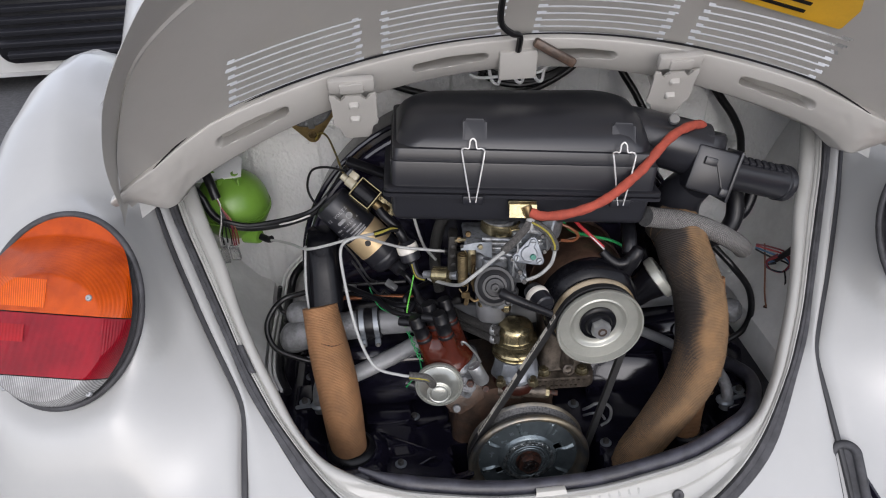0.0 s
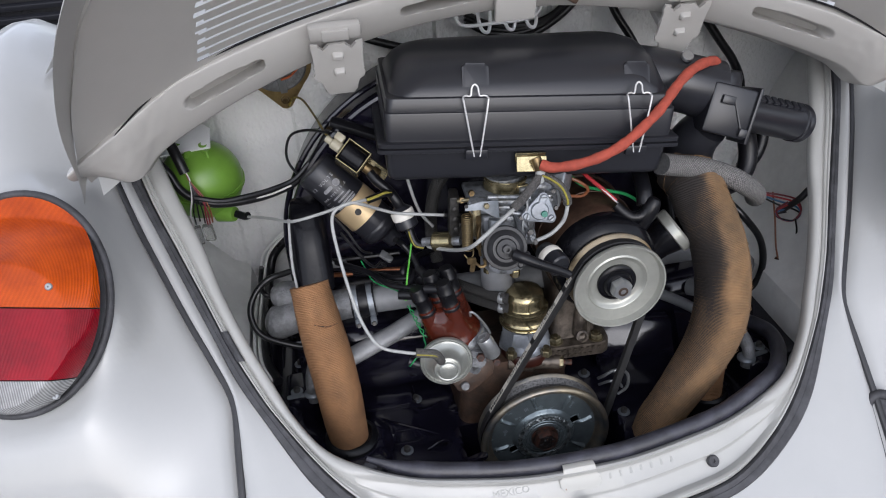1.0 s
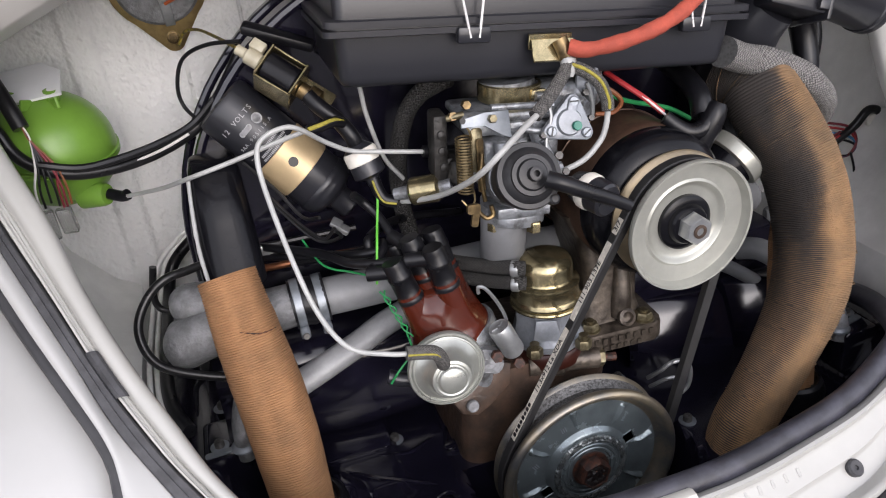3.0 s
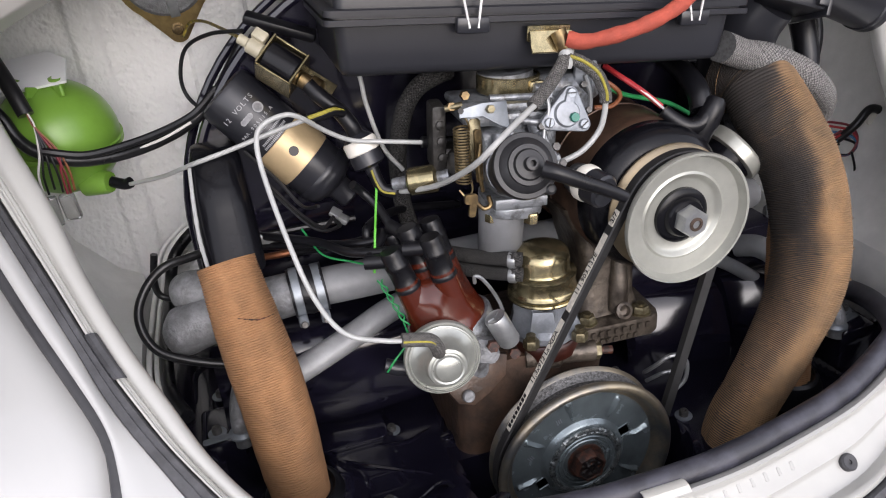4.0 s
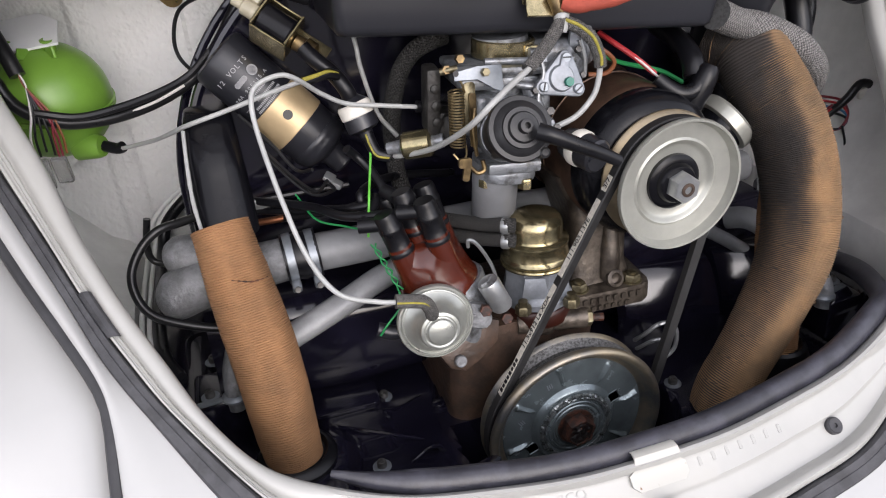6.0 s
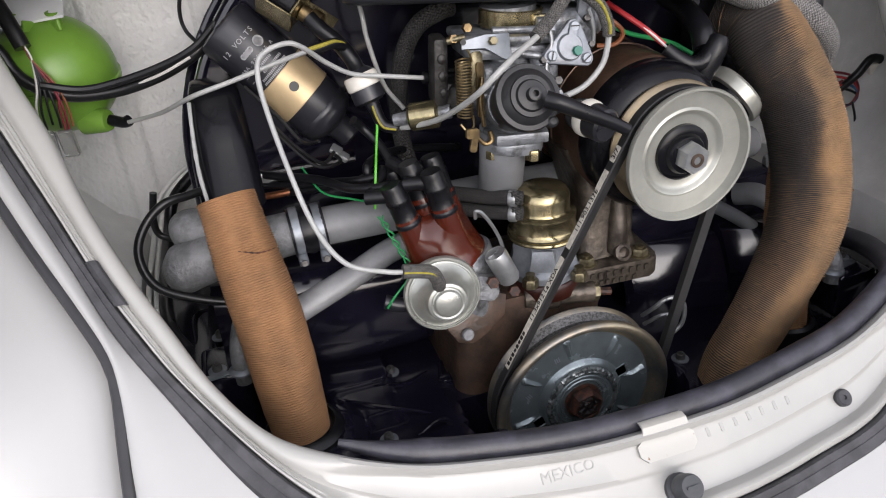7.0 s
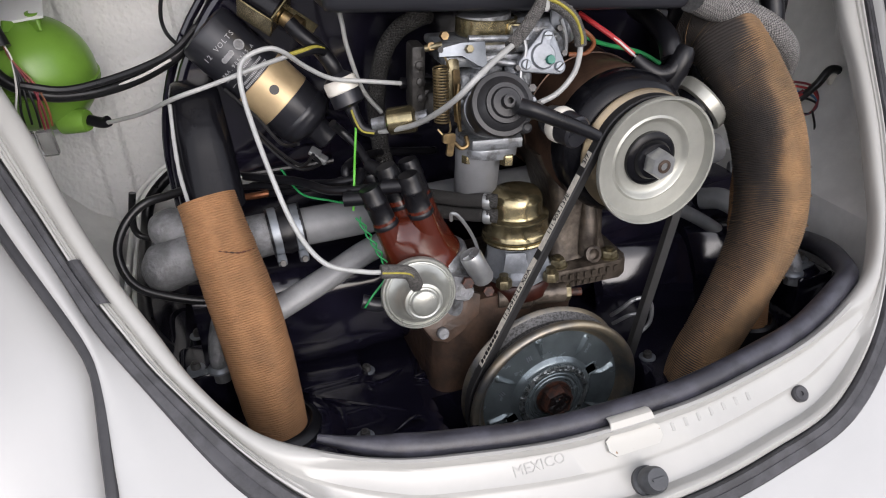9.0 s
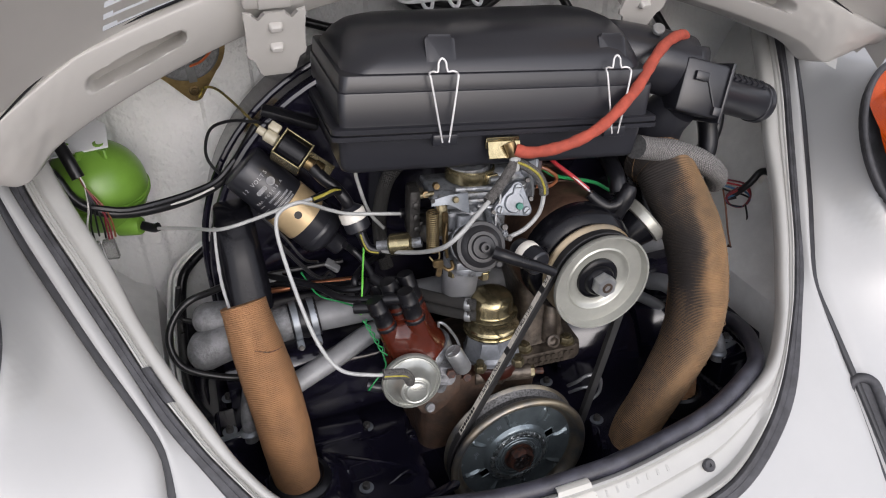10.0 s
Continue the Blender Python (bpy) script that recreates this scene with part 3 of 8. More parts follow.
tube_white = mat("milky_plastic_tube", (0.40, 0.405, 0.395), 0.32, 0, 0.14, 60, 0.02, 200)
belt_rubber = mat("belt_rubber", (0.019, 0.0185, 0.019), 0.55, 0, 0.3, 90, 0.2, 800)
white_print = mat("white_print", (0.60, 0.56, 0.49), 0.6, 0, 0.25, 300, 0.0, 300)
grey_print = mat("silver_print", (0.34, 0.34, 0.35), 0.5, 0, 0.2, 300, 0.0, 300)
white_plastic = mat("cream_plastic", (0.72, 0.69, 0.62), 0.4, 0, 0.1, 60, 0.03, 300)
green_plastic = mat("green_plastic_tank", (0.165, 0.33, 0.045), 0.34, 0, 0.15, 14, 0.03, 200)
red_cloth = mat("red_braided_hose", (0.42, 0.075, 0.045), 0.8, 0, 0.25, 90, 0.4, 900)
wire_green = mat("green_wire", (0.015, 0.24, 0.07), 0.4, 0, 0.1, 60, 0.0, 300)
wire_lime = mat("lime_wire", (0.11, 0.46, 0.05), 0.4, 0, 0.1, 60, 0.0, 300)
wire_red = mat("red_wire", (0.42, 0.03, 0.035), 0.4, 0, 0.1, 60, 0.0, 300)
wire_maroon = mat("maroon_wire", (0.18, 0.02, 0.03), 0.4, 0, 0.1, 60, 0.0, 300)
wire_blue = mat("blue_wire", (0.05, 0.16, 0.30), 0.4, 0, 0.1, 60, 0.0, 300)
wire_white = mat("white_wire", (0.65, 0.62, 0.60), 0.4, 0, 0.1, 60, 0.0, 300)
wire_brown = mat("brown_wire", (0.22, 0.075, 0.03), 0.4, 0, 0.1, 60, 0.0, 300)
wire_yellow = mat("yellow_black_wire", (0.34, 0.25, 0.03), 0.4, 0, 0.4, 200, 0.0, 300, col2=(0.06, 0.05, 0.02))
stripe_yellow = mat("yellow_stripe", (0.34, 0.29, 0.04), 0.7, 0, 0.3, 300, 0.1, 700)


def braid_mat(name, c1, c2, turns=22, pitch=0.0039):
    """Woven hose cover: yarns crossing over and under, laid out round and along the hose."""
    m = mat(name, c1, 0.78, 0, 0.3, 60, 0.0, 300)
    nd, lk = m.node_tree.nodes, m.node_tree.links
    p = nd["Principled BSDF"]
    tc = [n for n in nd if n.type == 'TEX_COORD'][0]
    sep = nd.new("ShaderNodeSeparateXYZ")
    lk.new(tc.outputs["UV"], sep.inputs[0])

    def calc(op, a, b=0.0):
        n = nd.new("ShaderNodeMath")
        n.operation = op
        for i, v in enumerate((a, b)):
            if isinstance(v, (int, float)):
                n.inputs[i].default_value = v
            else:
                lk.new(v, n.inputs[i])
        return n.outputs[0]

    round_ = calc('MULTIPLY', sep.outputs["X"], turns)
    far = calc('MULTIPLY', sep.outputs["Y"], 1 / pitch)
    one, two = calc('ADD', round_, far), calc('SUBTRACT', round_, far)
    ra = calc('ABSOLUTE', calc('SINE', calc('MULTIPLY', one, math.pi)))
    rb = calc('ABSOLUTE', calc('SINE', calc('MULTIPLY', two, math.pi)))
    odd = calc('FLOORED_MODULO', calc('ADD', calc('FLOOR', one), calc('FLOOR', two)), 2.0)
    mix = nd.new("ShaderNodeMix")
    lk.new(odd, mix.inputs["Factor"])
    lk.new(ra, mix.inputs["A"])
    lk.new(rb, mix.inputs["B"])
    height = mix.outputs["Result"]
    rp = nd.new("ShaderNodeValToRGB")
    rp.color_ramp.elements[0].color, rp.color_ramp.elements[1].color = (*c2, 1), (*c1, 1)
    rp.color_ramp.elements[0].position, rp.color_ramp.elements[1].position = 0.25, 0.85
    lk.new(height, rp.inputs["Fac"])
    fuzz = nd.new("ShaderNodeMix")
    fuzz.data_type, fuzz.blend_type = 'RGBA', 'MULTIPLY'
    fuzz.inputs["Factor"].default_value = 0.7
    nz = nd.new("ShaderNodeTexNoise")
    nz.inputs["Scale"].default_value, nz.inputs["Detail"].default_value = 380, 4
    lk.new(tc.outputs["Object"], nz.inputs["Vector"])
    spread = nd.new("ShaderNodeMapRange")
    spread.inputs["From Min"].default_value, spread.inputs["From Max"].default_value = 0.3, 0.6
    spread.inputs["To Min"].default_value, spread.inputs["To Max"].default_value = 0.35, 1.25
    lk.new(nz.outputs["Fac"], spread.inputs["Value"])
    lk.new(rp.outputs["Color"], fuzz.inputs["A"])
    lk.new(spread.outputs["Result"], fuzz.inputs["B"])
    lk.new(fuzz.outputs["Result"], p.inputs["Base Color"])
    b = nd.new("ShaderNodeBump")
    b.inputs["Strength"].default_value, b.inputs["Distance"].default_value = 0.9, 0.0012
    lk.new(height, b.inputs["Height"])
    lk.new(b.outputs["Normal"], p.inputs["Normal"])
    return m


braid_grey = braid_mat("grey_braided_cover", (0.24, 0.23, 0.22), (0.045, 0.045, 0.045))
braid_fine = braid_mat("fine_grey_braid", (0.15, 0.143, 0.135), (0.06, 0.058, 0.055), 18, 0.0021)
braid_black = braid_mat("black_braided_cover", (0.045, 0.043, 0.041), (0.010, 0.010, 0.010), 16, 0.0034)


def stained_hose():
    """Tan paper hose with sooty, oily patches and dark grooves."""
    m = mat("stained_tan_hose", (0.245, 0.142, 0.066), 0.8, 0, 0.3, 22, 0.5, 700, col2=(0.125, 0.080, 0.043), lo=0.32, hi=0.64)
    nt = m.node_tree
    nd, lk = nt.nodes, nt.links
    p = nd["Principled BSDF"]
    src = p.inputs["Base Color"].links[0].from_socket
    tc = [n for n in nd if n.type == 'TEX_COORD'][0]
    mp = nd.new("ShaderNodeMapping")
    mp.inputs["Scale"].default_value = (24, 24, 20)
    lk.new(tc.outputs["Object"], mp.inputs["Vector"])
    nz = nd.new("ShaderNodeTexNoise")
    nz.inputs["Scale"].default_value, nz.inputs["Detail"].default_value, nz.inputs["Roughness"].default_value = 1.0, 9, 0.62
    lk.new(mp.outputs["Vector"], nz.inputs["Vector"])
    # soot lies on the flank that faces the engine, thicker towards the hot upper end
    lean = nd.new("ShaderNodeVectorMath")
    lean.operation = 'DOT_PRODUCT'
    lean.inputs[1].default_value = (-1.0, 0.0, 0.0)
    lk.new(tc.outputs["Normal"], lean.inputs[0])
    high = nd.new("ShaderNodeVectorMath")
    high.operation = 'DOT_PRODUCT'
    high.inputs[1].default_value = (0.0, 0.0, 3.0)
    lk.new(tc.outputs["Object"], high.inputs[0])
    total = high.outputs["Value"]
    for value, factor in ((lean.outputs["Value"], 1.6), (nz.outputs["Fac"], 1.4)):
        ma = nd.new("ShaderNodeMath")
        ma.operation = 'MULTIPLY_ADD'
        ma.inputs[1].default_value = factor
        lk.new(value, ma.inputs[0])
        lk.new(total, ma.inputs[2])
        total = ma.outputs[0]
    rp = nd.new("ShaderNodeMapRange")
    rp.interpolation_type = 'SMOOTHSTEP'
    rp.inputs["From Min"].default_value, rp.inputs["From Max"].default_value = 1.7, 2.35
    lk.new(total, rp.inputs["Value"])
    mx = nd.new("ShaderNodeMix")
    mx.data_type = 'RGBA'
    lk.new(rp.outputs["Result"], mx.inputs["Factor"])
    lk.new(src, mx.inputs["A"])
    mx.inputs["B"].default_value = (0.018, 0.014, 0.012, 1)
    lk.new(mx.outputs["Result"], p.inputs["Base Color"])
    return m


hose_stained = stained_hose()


def hose_thing(name, pts, r, material, label, category="hose", seg=12, n=8, group=""):
    bm = B()
    tube(bm, pts, r, seg, n)
    return single(name, bm, material, label, category, group)


def corrugated(name, pts, r, material, label, pitch=0.0021, amp=0.0011, seg=56, swell=0.0, lumps=0.0012, taper=0.0, lap=0.0):
    """Paper hose with a fine spiral groove; it may swell in the middle and narrow towards its foot."""
    fine, _ = even(curve_pts(pts, 40), pitch / 8)
    bm = B()

    def rad(s, a, w):
        full = 1 + swell * math.sin(math.pi * min(1.0, max(0.0, w * 1.1 - 0.05)))
        k = min(1.0, max(0.0, (w - 0.46) / 0.36))
        full -= taper * k * k * (3 - 2 * k)
        groove = math.exp(-((((s / pitch + a / (2 * math.pi)) % 1.0) - 0.5) / 0.17) ** 2)
        dent = 0.0005 * noise.noise(Vector((s * 60, 2 * math.cos(a), 2 * math.sin(a))))
        bulge = lumps * noise.noise(Vector((s * 14, 1.3 * math.cos(a) + r * 300, 1.3 * math.sin(a))))
        return r * full + amp * (0.3 - groove) + dent + bulge
    sweep(bm, fine, rad, seg)
    hose = single(name, bm, material, label, "hose", angle=75)
    if lap:
        # the spiral lap of the paper strip, standing up here and there
        total = len(fine) * pitch / 8
        side = Vector((1, 0, 0))
        ridge = []
        for i in range(2, len(fine) - 2, 3):
            tg = (fine[i + 2] - fine[i - 2]).normalized()
            side = (side - tg * side.dot(tg)).normalized()
            s = i * pitch / 8
            a = 2 * math.pi * s / lap
            ridge.append(fine[i] + (side * math.cos(a) + tg.cross(side) * math.sin(a)) * (rad(s, 0.0, s / total) + 0.0002))
        bm = B()
        sweep(bm, ridge, lambda s_, a_, w_: 0.0003 + 0.0009 * max(0.0, noise.noise(Vector((s_ * 45, 0, 4.0)))), 6)
        part("paper_lap", bm, material, hose, "raised spiral lap of the paper strip")
    return hose


# ---- engine tin and its rubber seal ----
def tin_half(y):
    t = [(-0.135, 0.08), (-0.122, 0.16), (-0.092, 0.25), (-0.05, 0.308), (-0.012, 0.338), (0.024, 0.372), (0.07, 0.41), (0.14, 0.43), (0.20, 0.43), (0.36, 0.42)]
    for (a, wa), (b, wb_) in zip(t, t[1:]):
        if a <= y <= b:
            return wa + (wb_ - wa) * (y - a) / (b - a)
    return t[0][1] if y < t[0][0] else t[-1][1]


def tin_z(x, y, h):
    def sm(v):
        v = min(1, max(0, v))
        return v * v * (3 - 2 * v)
    z = 0.396 + 0.055 * sm((abs(x) - 0.285) / 0.05)
    edge = h - abs(x)
    rim = 0.49 - (0.038 * sm((y + 0.06) / 0.09) if x > 0 else 0.0)
    z += (rim - z) * sm((0.018 - edge) / 0.018) * sm((y + 0.14) / 0.08)
    z += 0.05 * sm((-0.10 - y) / 0.03)
    z += 0.014 * sm((0.060 - math.hypot(x + 0.262, y - 0.034)) / 0.02)
    z -= 0.11 * sm((0.108 - abs(x + 0.0045)) / 0.006) * sm((0.040 - y) / 0.006) * sm((y + 0.112) / 0.006)
    z += 0.010 * sm((x + 0.235) / 0.004) * sm((-0.165 - x) / 0.004) * sm((y - 0.035) / 0.004) * sm((0.16 - y) / 0.01) * 0.6
    return z


engine_tin = thing("engine_tin", "glossy black pressed steel engine cover plate", "engine cover", (0, 0.05, 0.39))
bm = B()
rows = []
for i in range(63):
    y = -0.134 + 0.0079 * i
    h = tin_half(y)
    rows.append([bm.verts.new((h * (-1 + k / 60), y, tin_z(h * (-1 + k / 60), y, h))) for k in range(121)])
grid_faces(bm, rows)
part("plate", bm, black_gloss, engine_tin, "black enamelled base plate")
# raised pressings
for x, y, w, d, a in ((-0.10, 0.075, 0.045, 0.012, 8), (-0.205, 0.12, 0.07, 0.06, 0), (-0.12, -0.03, 0.07, 0.01, 14)):
    bm = B()
    zb = tin_z(x, y, tin_half(y))
    prism(bm, round_rect(w, d, 0.008), 0.006, pose(x, y, zb - 0.001, 0, 0, a), 0.002)
    part("pressing", bm, black_gloss, engine_tin)
for x, y in ((-0.322, 0.113), (0.312, 0.024)):
    bm = B()
    rbox(bm, (0.042, 0.056, 0.05), Matrix.Translation((x, y, 0.432)), 0.006, 3)
    part("bracket", bm, black_gloss, engine_tin, "raised black bracket")
# rolled stiffening beads
for line in [[(-0.243, 0.169), (-0.221, 0.166), (-0.199, 0.17)], [(-0.107, 0.11), (-0.117, 0.07), (-0.091, 0.063)], [(-0.163, 0.007), (-0.13, 0.011), (-0.1, 0.009)], [(-0.187, 0.086), (-0.156, 0.083), (-0.128, 0.095)], [(-0.347, 0.162), (-0.346, 0.213), (-0.325, 0.225), (-0.313, 0.222)], [(-0.218, 0.074), (-0.192, 0.055), (-0.143, 0.031)]]:
    bm = B()
    tube(bm, [(x, y, tin_z(x, y, tin_half(y)) + 0.0005) for x, y in line], lambda s, a, w: 0.0008 + 0.0022 * math.sin(math.pi * w) ** 0.5, 8)
    part("bead", bm, black_gloss, engine_tin)
bm = B()
seal_line = []
low = [p for p in inner if p.x > -0.248 and p.z < 0.535]
for i, p in enumerate(low):
    tg = (low[min(i + 1, len(low) - 1)] - low[max(i - 1, 0)]).normalized()
    inw = NOR.cross(tg)
    if inw.dot(Vector((0, 0.2, 0.62)) - p) < 0:
        inw = -inw
    seal_line.append(p + inw * 0.0085 - NOR * 0.010)
seal_line = [p for p in seal_line if p.x < 0.250]
seal_end = [Vector(p) for p in ((0.2773, -0.0671, 0.5), (0.304, -0.0358, 0.491), (0.326, -0.0003, 0.481), (0.3388, 0.0316, 0.472), (0.3398, 0.0568, 0.466), (0.3301, 0.0826, 0.461), (0.3114, 0.1078, 0.457))]
sweep(bm, even(curve_pts(seal_line[::4][:-1] + seal_line[-1:] + seal_end, 6), 0.006)[0], lambda s_, a_, w_: min(1.0, 0.25 + w_ * 9) * 0.0102 + 0.0012 * max(0.0, math.cos(2 * a_)) + 0.0004 * noise.noise(Vector((s_ * 30, a_, 0))), 16)
part("tin_seal", bm, seal_rubber, engine_tin, "thick black rubber seal round the cover plate")


def bolt(m, r=0.007, h=0.006, material=None, name="bolt", label="small cross-head bolt with washer", washer=1.5):
    t = thing(name, label, "bolt", m.translation, group="cover plate bolts")
    bm = B()
    lathe(bm, [(r * washer, 0), (r * washer, 0.0012), (r * 0.9, 0.0014)], m, 20)
    part("washer", bm, steel_plate, t)
    bm = B()
    lathe(bm, [(r * 0.8, 0.0014), (r * 0.8, h * 0.62), (r * 0.7, h * 0.8), (r * 0.5, h * 0.86), (0, h * 0.86)], m, 16)
    for a in (25, 115):
        rbox(bm, (r * 1.0, r * 0.16, 0.0016), m @ Matrix.Rotation(radians(a), 4, 'Z') @ Matrix.Translation((0, 0, h * 0.86)), 0.0)
    part("head", bm, material or alloy_dark, t)
    return t


for x, y in ((-0.164, 0.107), (-0.19, 0.011), (0.117, 0.011), (-0.13, -0.085), (-0.225, 0.15), (0.09, 0.1)):
    bolt(Matrix.Translation((x, y, tin_z(x, y, tin_half(y)) + 0.0005)), 0.0058, 0.009)
for x, y, z in ((-0.3275, 0.097, 0.457), (0.320, 0.030, 0.457), (-0.323, 0.166, 0.449), (0.29, 0.12, 0.415)):
    bolt(Matrix.Translation((x, y, z)), 0.0058, 0.009)
for x, y, a in ((-0.323, 0.087, 3), (0.308, 0.014, 192)):
    bm = B()
    m = pose(x, y, 0.4575, 0, 0, a)
    prism(bm, round_rect(0.036, 0.007, 0.003), 0.0016, m, 0.0)
    lathe(bm, [(0.0125, 0), (0.0125, 0.002), (0.0105, 0.004), (0.0085, 0.005)], m @ Matrix.Translation((0.018, 0, 0)), 20)
    single("hose_clip", bm, steel_plate, "pale metal clip plate sealed round a pipe", "clip", group="hose clips")
for line in ([(-0.305, 0.088, 0.445), (-0.305, 0.089, 0.468), (-0.303, 0.098, 0.482), (-0.298, 0.120, 0.488), (-0.292, 0.150, 0.488)], [(0.291, 0.008, 0.445), (0.294, 0.012, 0.464), (0.294, 0.026, 0.478), (0.291, 0.055, 0.484), (0.285, 0.090, 0.482)]):
    hose_thing("heater_pipe", line, 0.0085, cast_grey, "grey steel heater pipe bending up from the cover plate", "pipe", 16, group="heater pipes")

# ---- fan shroud ----
shroud = thing("fan_shroud", "large black enamelled fan shroud behind the engine", "fan shroud", (0, 0.22, 0.40))
CX, CZ, R = -0.06, 0.60, 0.247
outline = [(-0.307, 0.42)] + [(CX + (R if k < 20 else 0.335) * math.cos(math.pi - math.pi * k / 40), CZ + R * math.sin(math.pi * k / 40)) for k in range(41)] + [(0.275, 0.42)]
bm = B()
prism(bm, [(x, z) for x, z in outline], 0.125, frame_m((0, 0.325, 0), (1, 0, 0), (0, 0, 1)), 0.012, 3)
part("housing", bm, black_gloss, shroud)
bm = B()
sweep(bm, [Vector((x, 0.203, z)) for x, z in outline], 0.005, 8)
sweep(bm, [Vector((CX + (x - CX) * 1.03, 0.238, CZ + (z - CZ) * 1.03)) for x, z in outline], 0.004, 8)
part("rim", bm, black_gloss, shroud, "rolled black rim")
for sx, x0 in ((-1, -0.277), (1, 0.232)):
    bm = B()
    secs = []
    for z, w, d, yc in ((0.703, 0.038, 0.04, 0.185), (0.694, 0.044, 0.056, 0.178), (0.66, 0.048, 0.064, 0.165), (0.635, 0.050, 0.062, 0.148), (0.610, 0.050, 0.052, 0.125)):
        secs.append([(x0 + x, yc + y, z) for x, y in round_rect(w, d, 0.018)])
    loft(bm, secs)
    part("outlet_duct", bm, alt_black, shroud, "black heater air outlet duct")
bm = B()
tube(bm, [(-0.2985, 0.158, 0.694), (-0.3015, 0.146, 0.665), (-0.3025, 0.128, 0.640), (-0.300, 0.106, 0.618)], lambda s_, a_, w_: 0.0018 + 0.0006 * noise.noise(Vector((s_ * 120, 0, 1))), 8)
part("sealing_bead", bm, tube_white, shroud, "pale bead of sealant along the duct edge")

# ---- warm air hoses ----
left_hose = corrugated("warm_air_hose", [(-0.285, 0.112, 0.620), (-0.281, 0.095, 0.588), (-0.272, 0.066, 0.52), (-0.2665, 0.042, 0.45), (-0.2635, 0.036, 0.408)], 0.0258, hose_tan, "ribbed tan paper warm-air hose standing on the cover plate", swell=0.15)
bm = B()
tube(bm, [(-0.284, 0.0556, 0.5955), (-0.277, 0.0526, 0.5945), (-0.269, 0.0516, 0.5925), (-0.261, 0.0541, 0.5915), (-0.255, 0.0586, 0.5905)], lambda s, a, w: 0.0005 * (0.4 + math.sin(math.pi * w) + 0.5 * math.sin(w * 40)), 6)
part("tear", bm, rust_bolt, left_hose, "dark torn crease in the paper")
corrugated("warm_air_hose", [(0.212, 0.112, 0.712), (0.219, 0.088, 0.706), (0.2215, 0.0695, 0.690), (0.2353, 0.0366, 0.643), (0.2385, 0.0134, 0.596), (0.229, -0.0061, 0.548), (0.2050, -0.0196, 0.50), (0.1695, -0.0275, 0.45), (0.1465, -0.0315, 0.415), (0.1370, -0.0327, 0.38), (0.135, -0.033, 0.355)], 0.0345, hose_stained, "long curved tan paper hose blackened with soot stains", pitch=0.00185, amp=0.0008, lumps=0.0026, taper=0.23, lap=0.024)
corrugated("warm_air_hose", [(0.266, 0.075, 0.635), (0.264, 0.060, 0.60), (0.255, 0.045, 0.54), (0.239, 0.020, 0.47), (0.226, -0.002, 0.40)], 0.0235, hose_tan, "short tan paper hose behind the stained one")
for x, y, r in ((-0.262, 0.036, 0.0300), (0.226, -0.003, 0.0265)):
    bm = B()
    m = Matrix.Translation((x, y, 0.407 if x < 0 else 0.402))
    tall = 1.0 if x < 0 else 1.9
    lathe(bm, [(r + 0.006, 0), (r + 0.007, 0.008 * tall), (r + 0.003, 0.013 * tall), (r - 0.001, 0.014 * tall), (r - 0.004, 0.010 * tall)], m, 36)
    single("hose_collar", bm, rubber_black, "black rubber collar round the hose foot", "collar", group="hose collars")

# ---- crankcase ----
crankcase = thing("crankcase", "rust-brown oily crankcase casting", "engine block", (0, 0.10, 0.40))
bm = B()
loft(bm, [[(x, y, z) for x, y in round_rect(w, d, 0.02, 5, cx, cy)] for z, w, d, cx, cy in ((0.39, 0.16, 0.15, -0.03, 0.115), (0.45, 0.15, 0.14, -0.03, 0.112), (0.485, 0.145, 0.135, -0.025, 0.105), (0.498, 0.13, 0.12, -0.02, 0.10))])
part("case", bm, rust_cast, crankcase)
bm = B()
prism(bm, [(-0.036, 0.012), (-0.026, 0.026), (0.012, 0.030), (0.030, 0.018), (0.022, 0.0), (0.0, -0.010), (-0.016, -0.014), (-0.030, -0.006)], 0.013, frame_m((-0.085, 0.042, 0.480), (1, 0.1, 0.15), (0, 0.35, 1)), 0.003)
part("flange", bm, rust_cast, crankcase, "brown three-cornered flange")
bm = B()
m = frame_m((-0.103, 0.027, 0.480), (1, 0.1, 0.15), (0, 0.35, 1))
lathe(bm, [(0.0058, 0), (0.0058, 0.003), (0.0048, 0.0042), (0, 0.0042)], m, 20)
part("case_bolt", bm, cast_grey, crankcase)
bm = B()
tube(bm, [(-0.04, 0.045, 0.492), (0.0, 0.04, 0.490), (0.028, 0.035, 0.488)], 0.0105, 14)
lathe(bm, [(0.015, 0), (0.015, 0.016), (0.011, 0.02)], axis_m((-0.022, 0.046, 0.491), (0.03, 0.036, 0.488)), 18)
part("oil_gallery", bm, stand_cast, crankcase)
bm = B()
hexhead(bm, axis_m((0.022, 0.036, 0.488), (0.05, 0.03, 0.486)), 0.009, 0.012)
part("union_nut", bm, olive_nut, crankcase, "brass union nut")
bm = B()
tube(bm, [(0.034, 0.033, 0.487), (0.045, 0.031, 0.486)], 0.004, 8)
part("stub", bm, rust_bolt, crankcase)
# case halves to the sides: cylinder cover tins
for sx in (-1, 1):
    bm = B()
    loft(bm, [[(sx * x, 0.20 + y, 0.455 + z) for y, z in round_rect(d, hh, 0.03)] for x, d, hh in ((0.07, 0.14, 0.11), (0.20, 0.15, 0.12), (0.32, 0.13, 0.12))])
    cyl = thing("cylinder_tin", "glossy black cylinder cooling tin", "cooling tin", (sx * 0.2, 0.20, 0.395), group="cylinder tins")
    part("cover", bm, black_gloss, cyl)
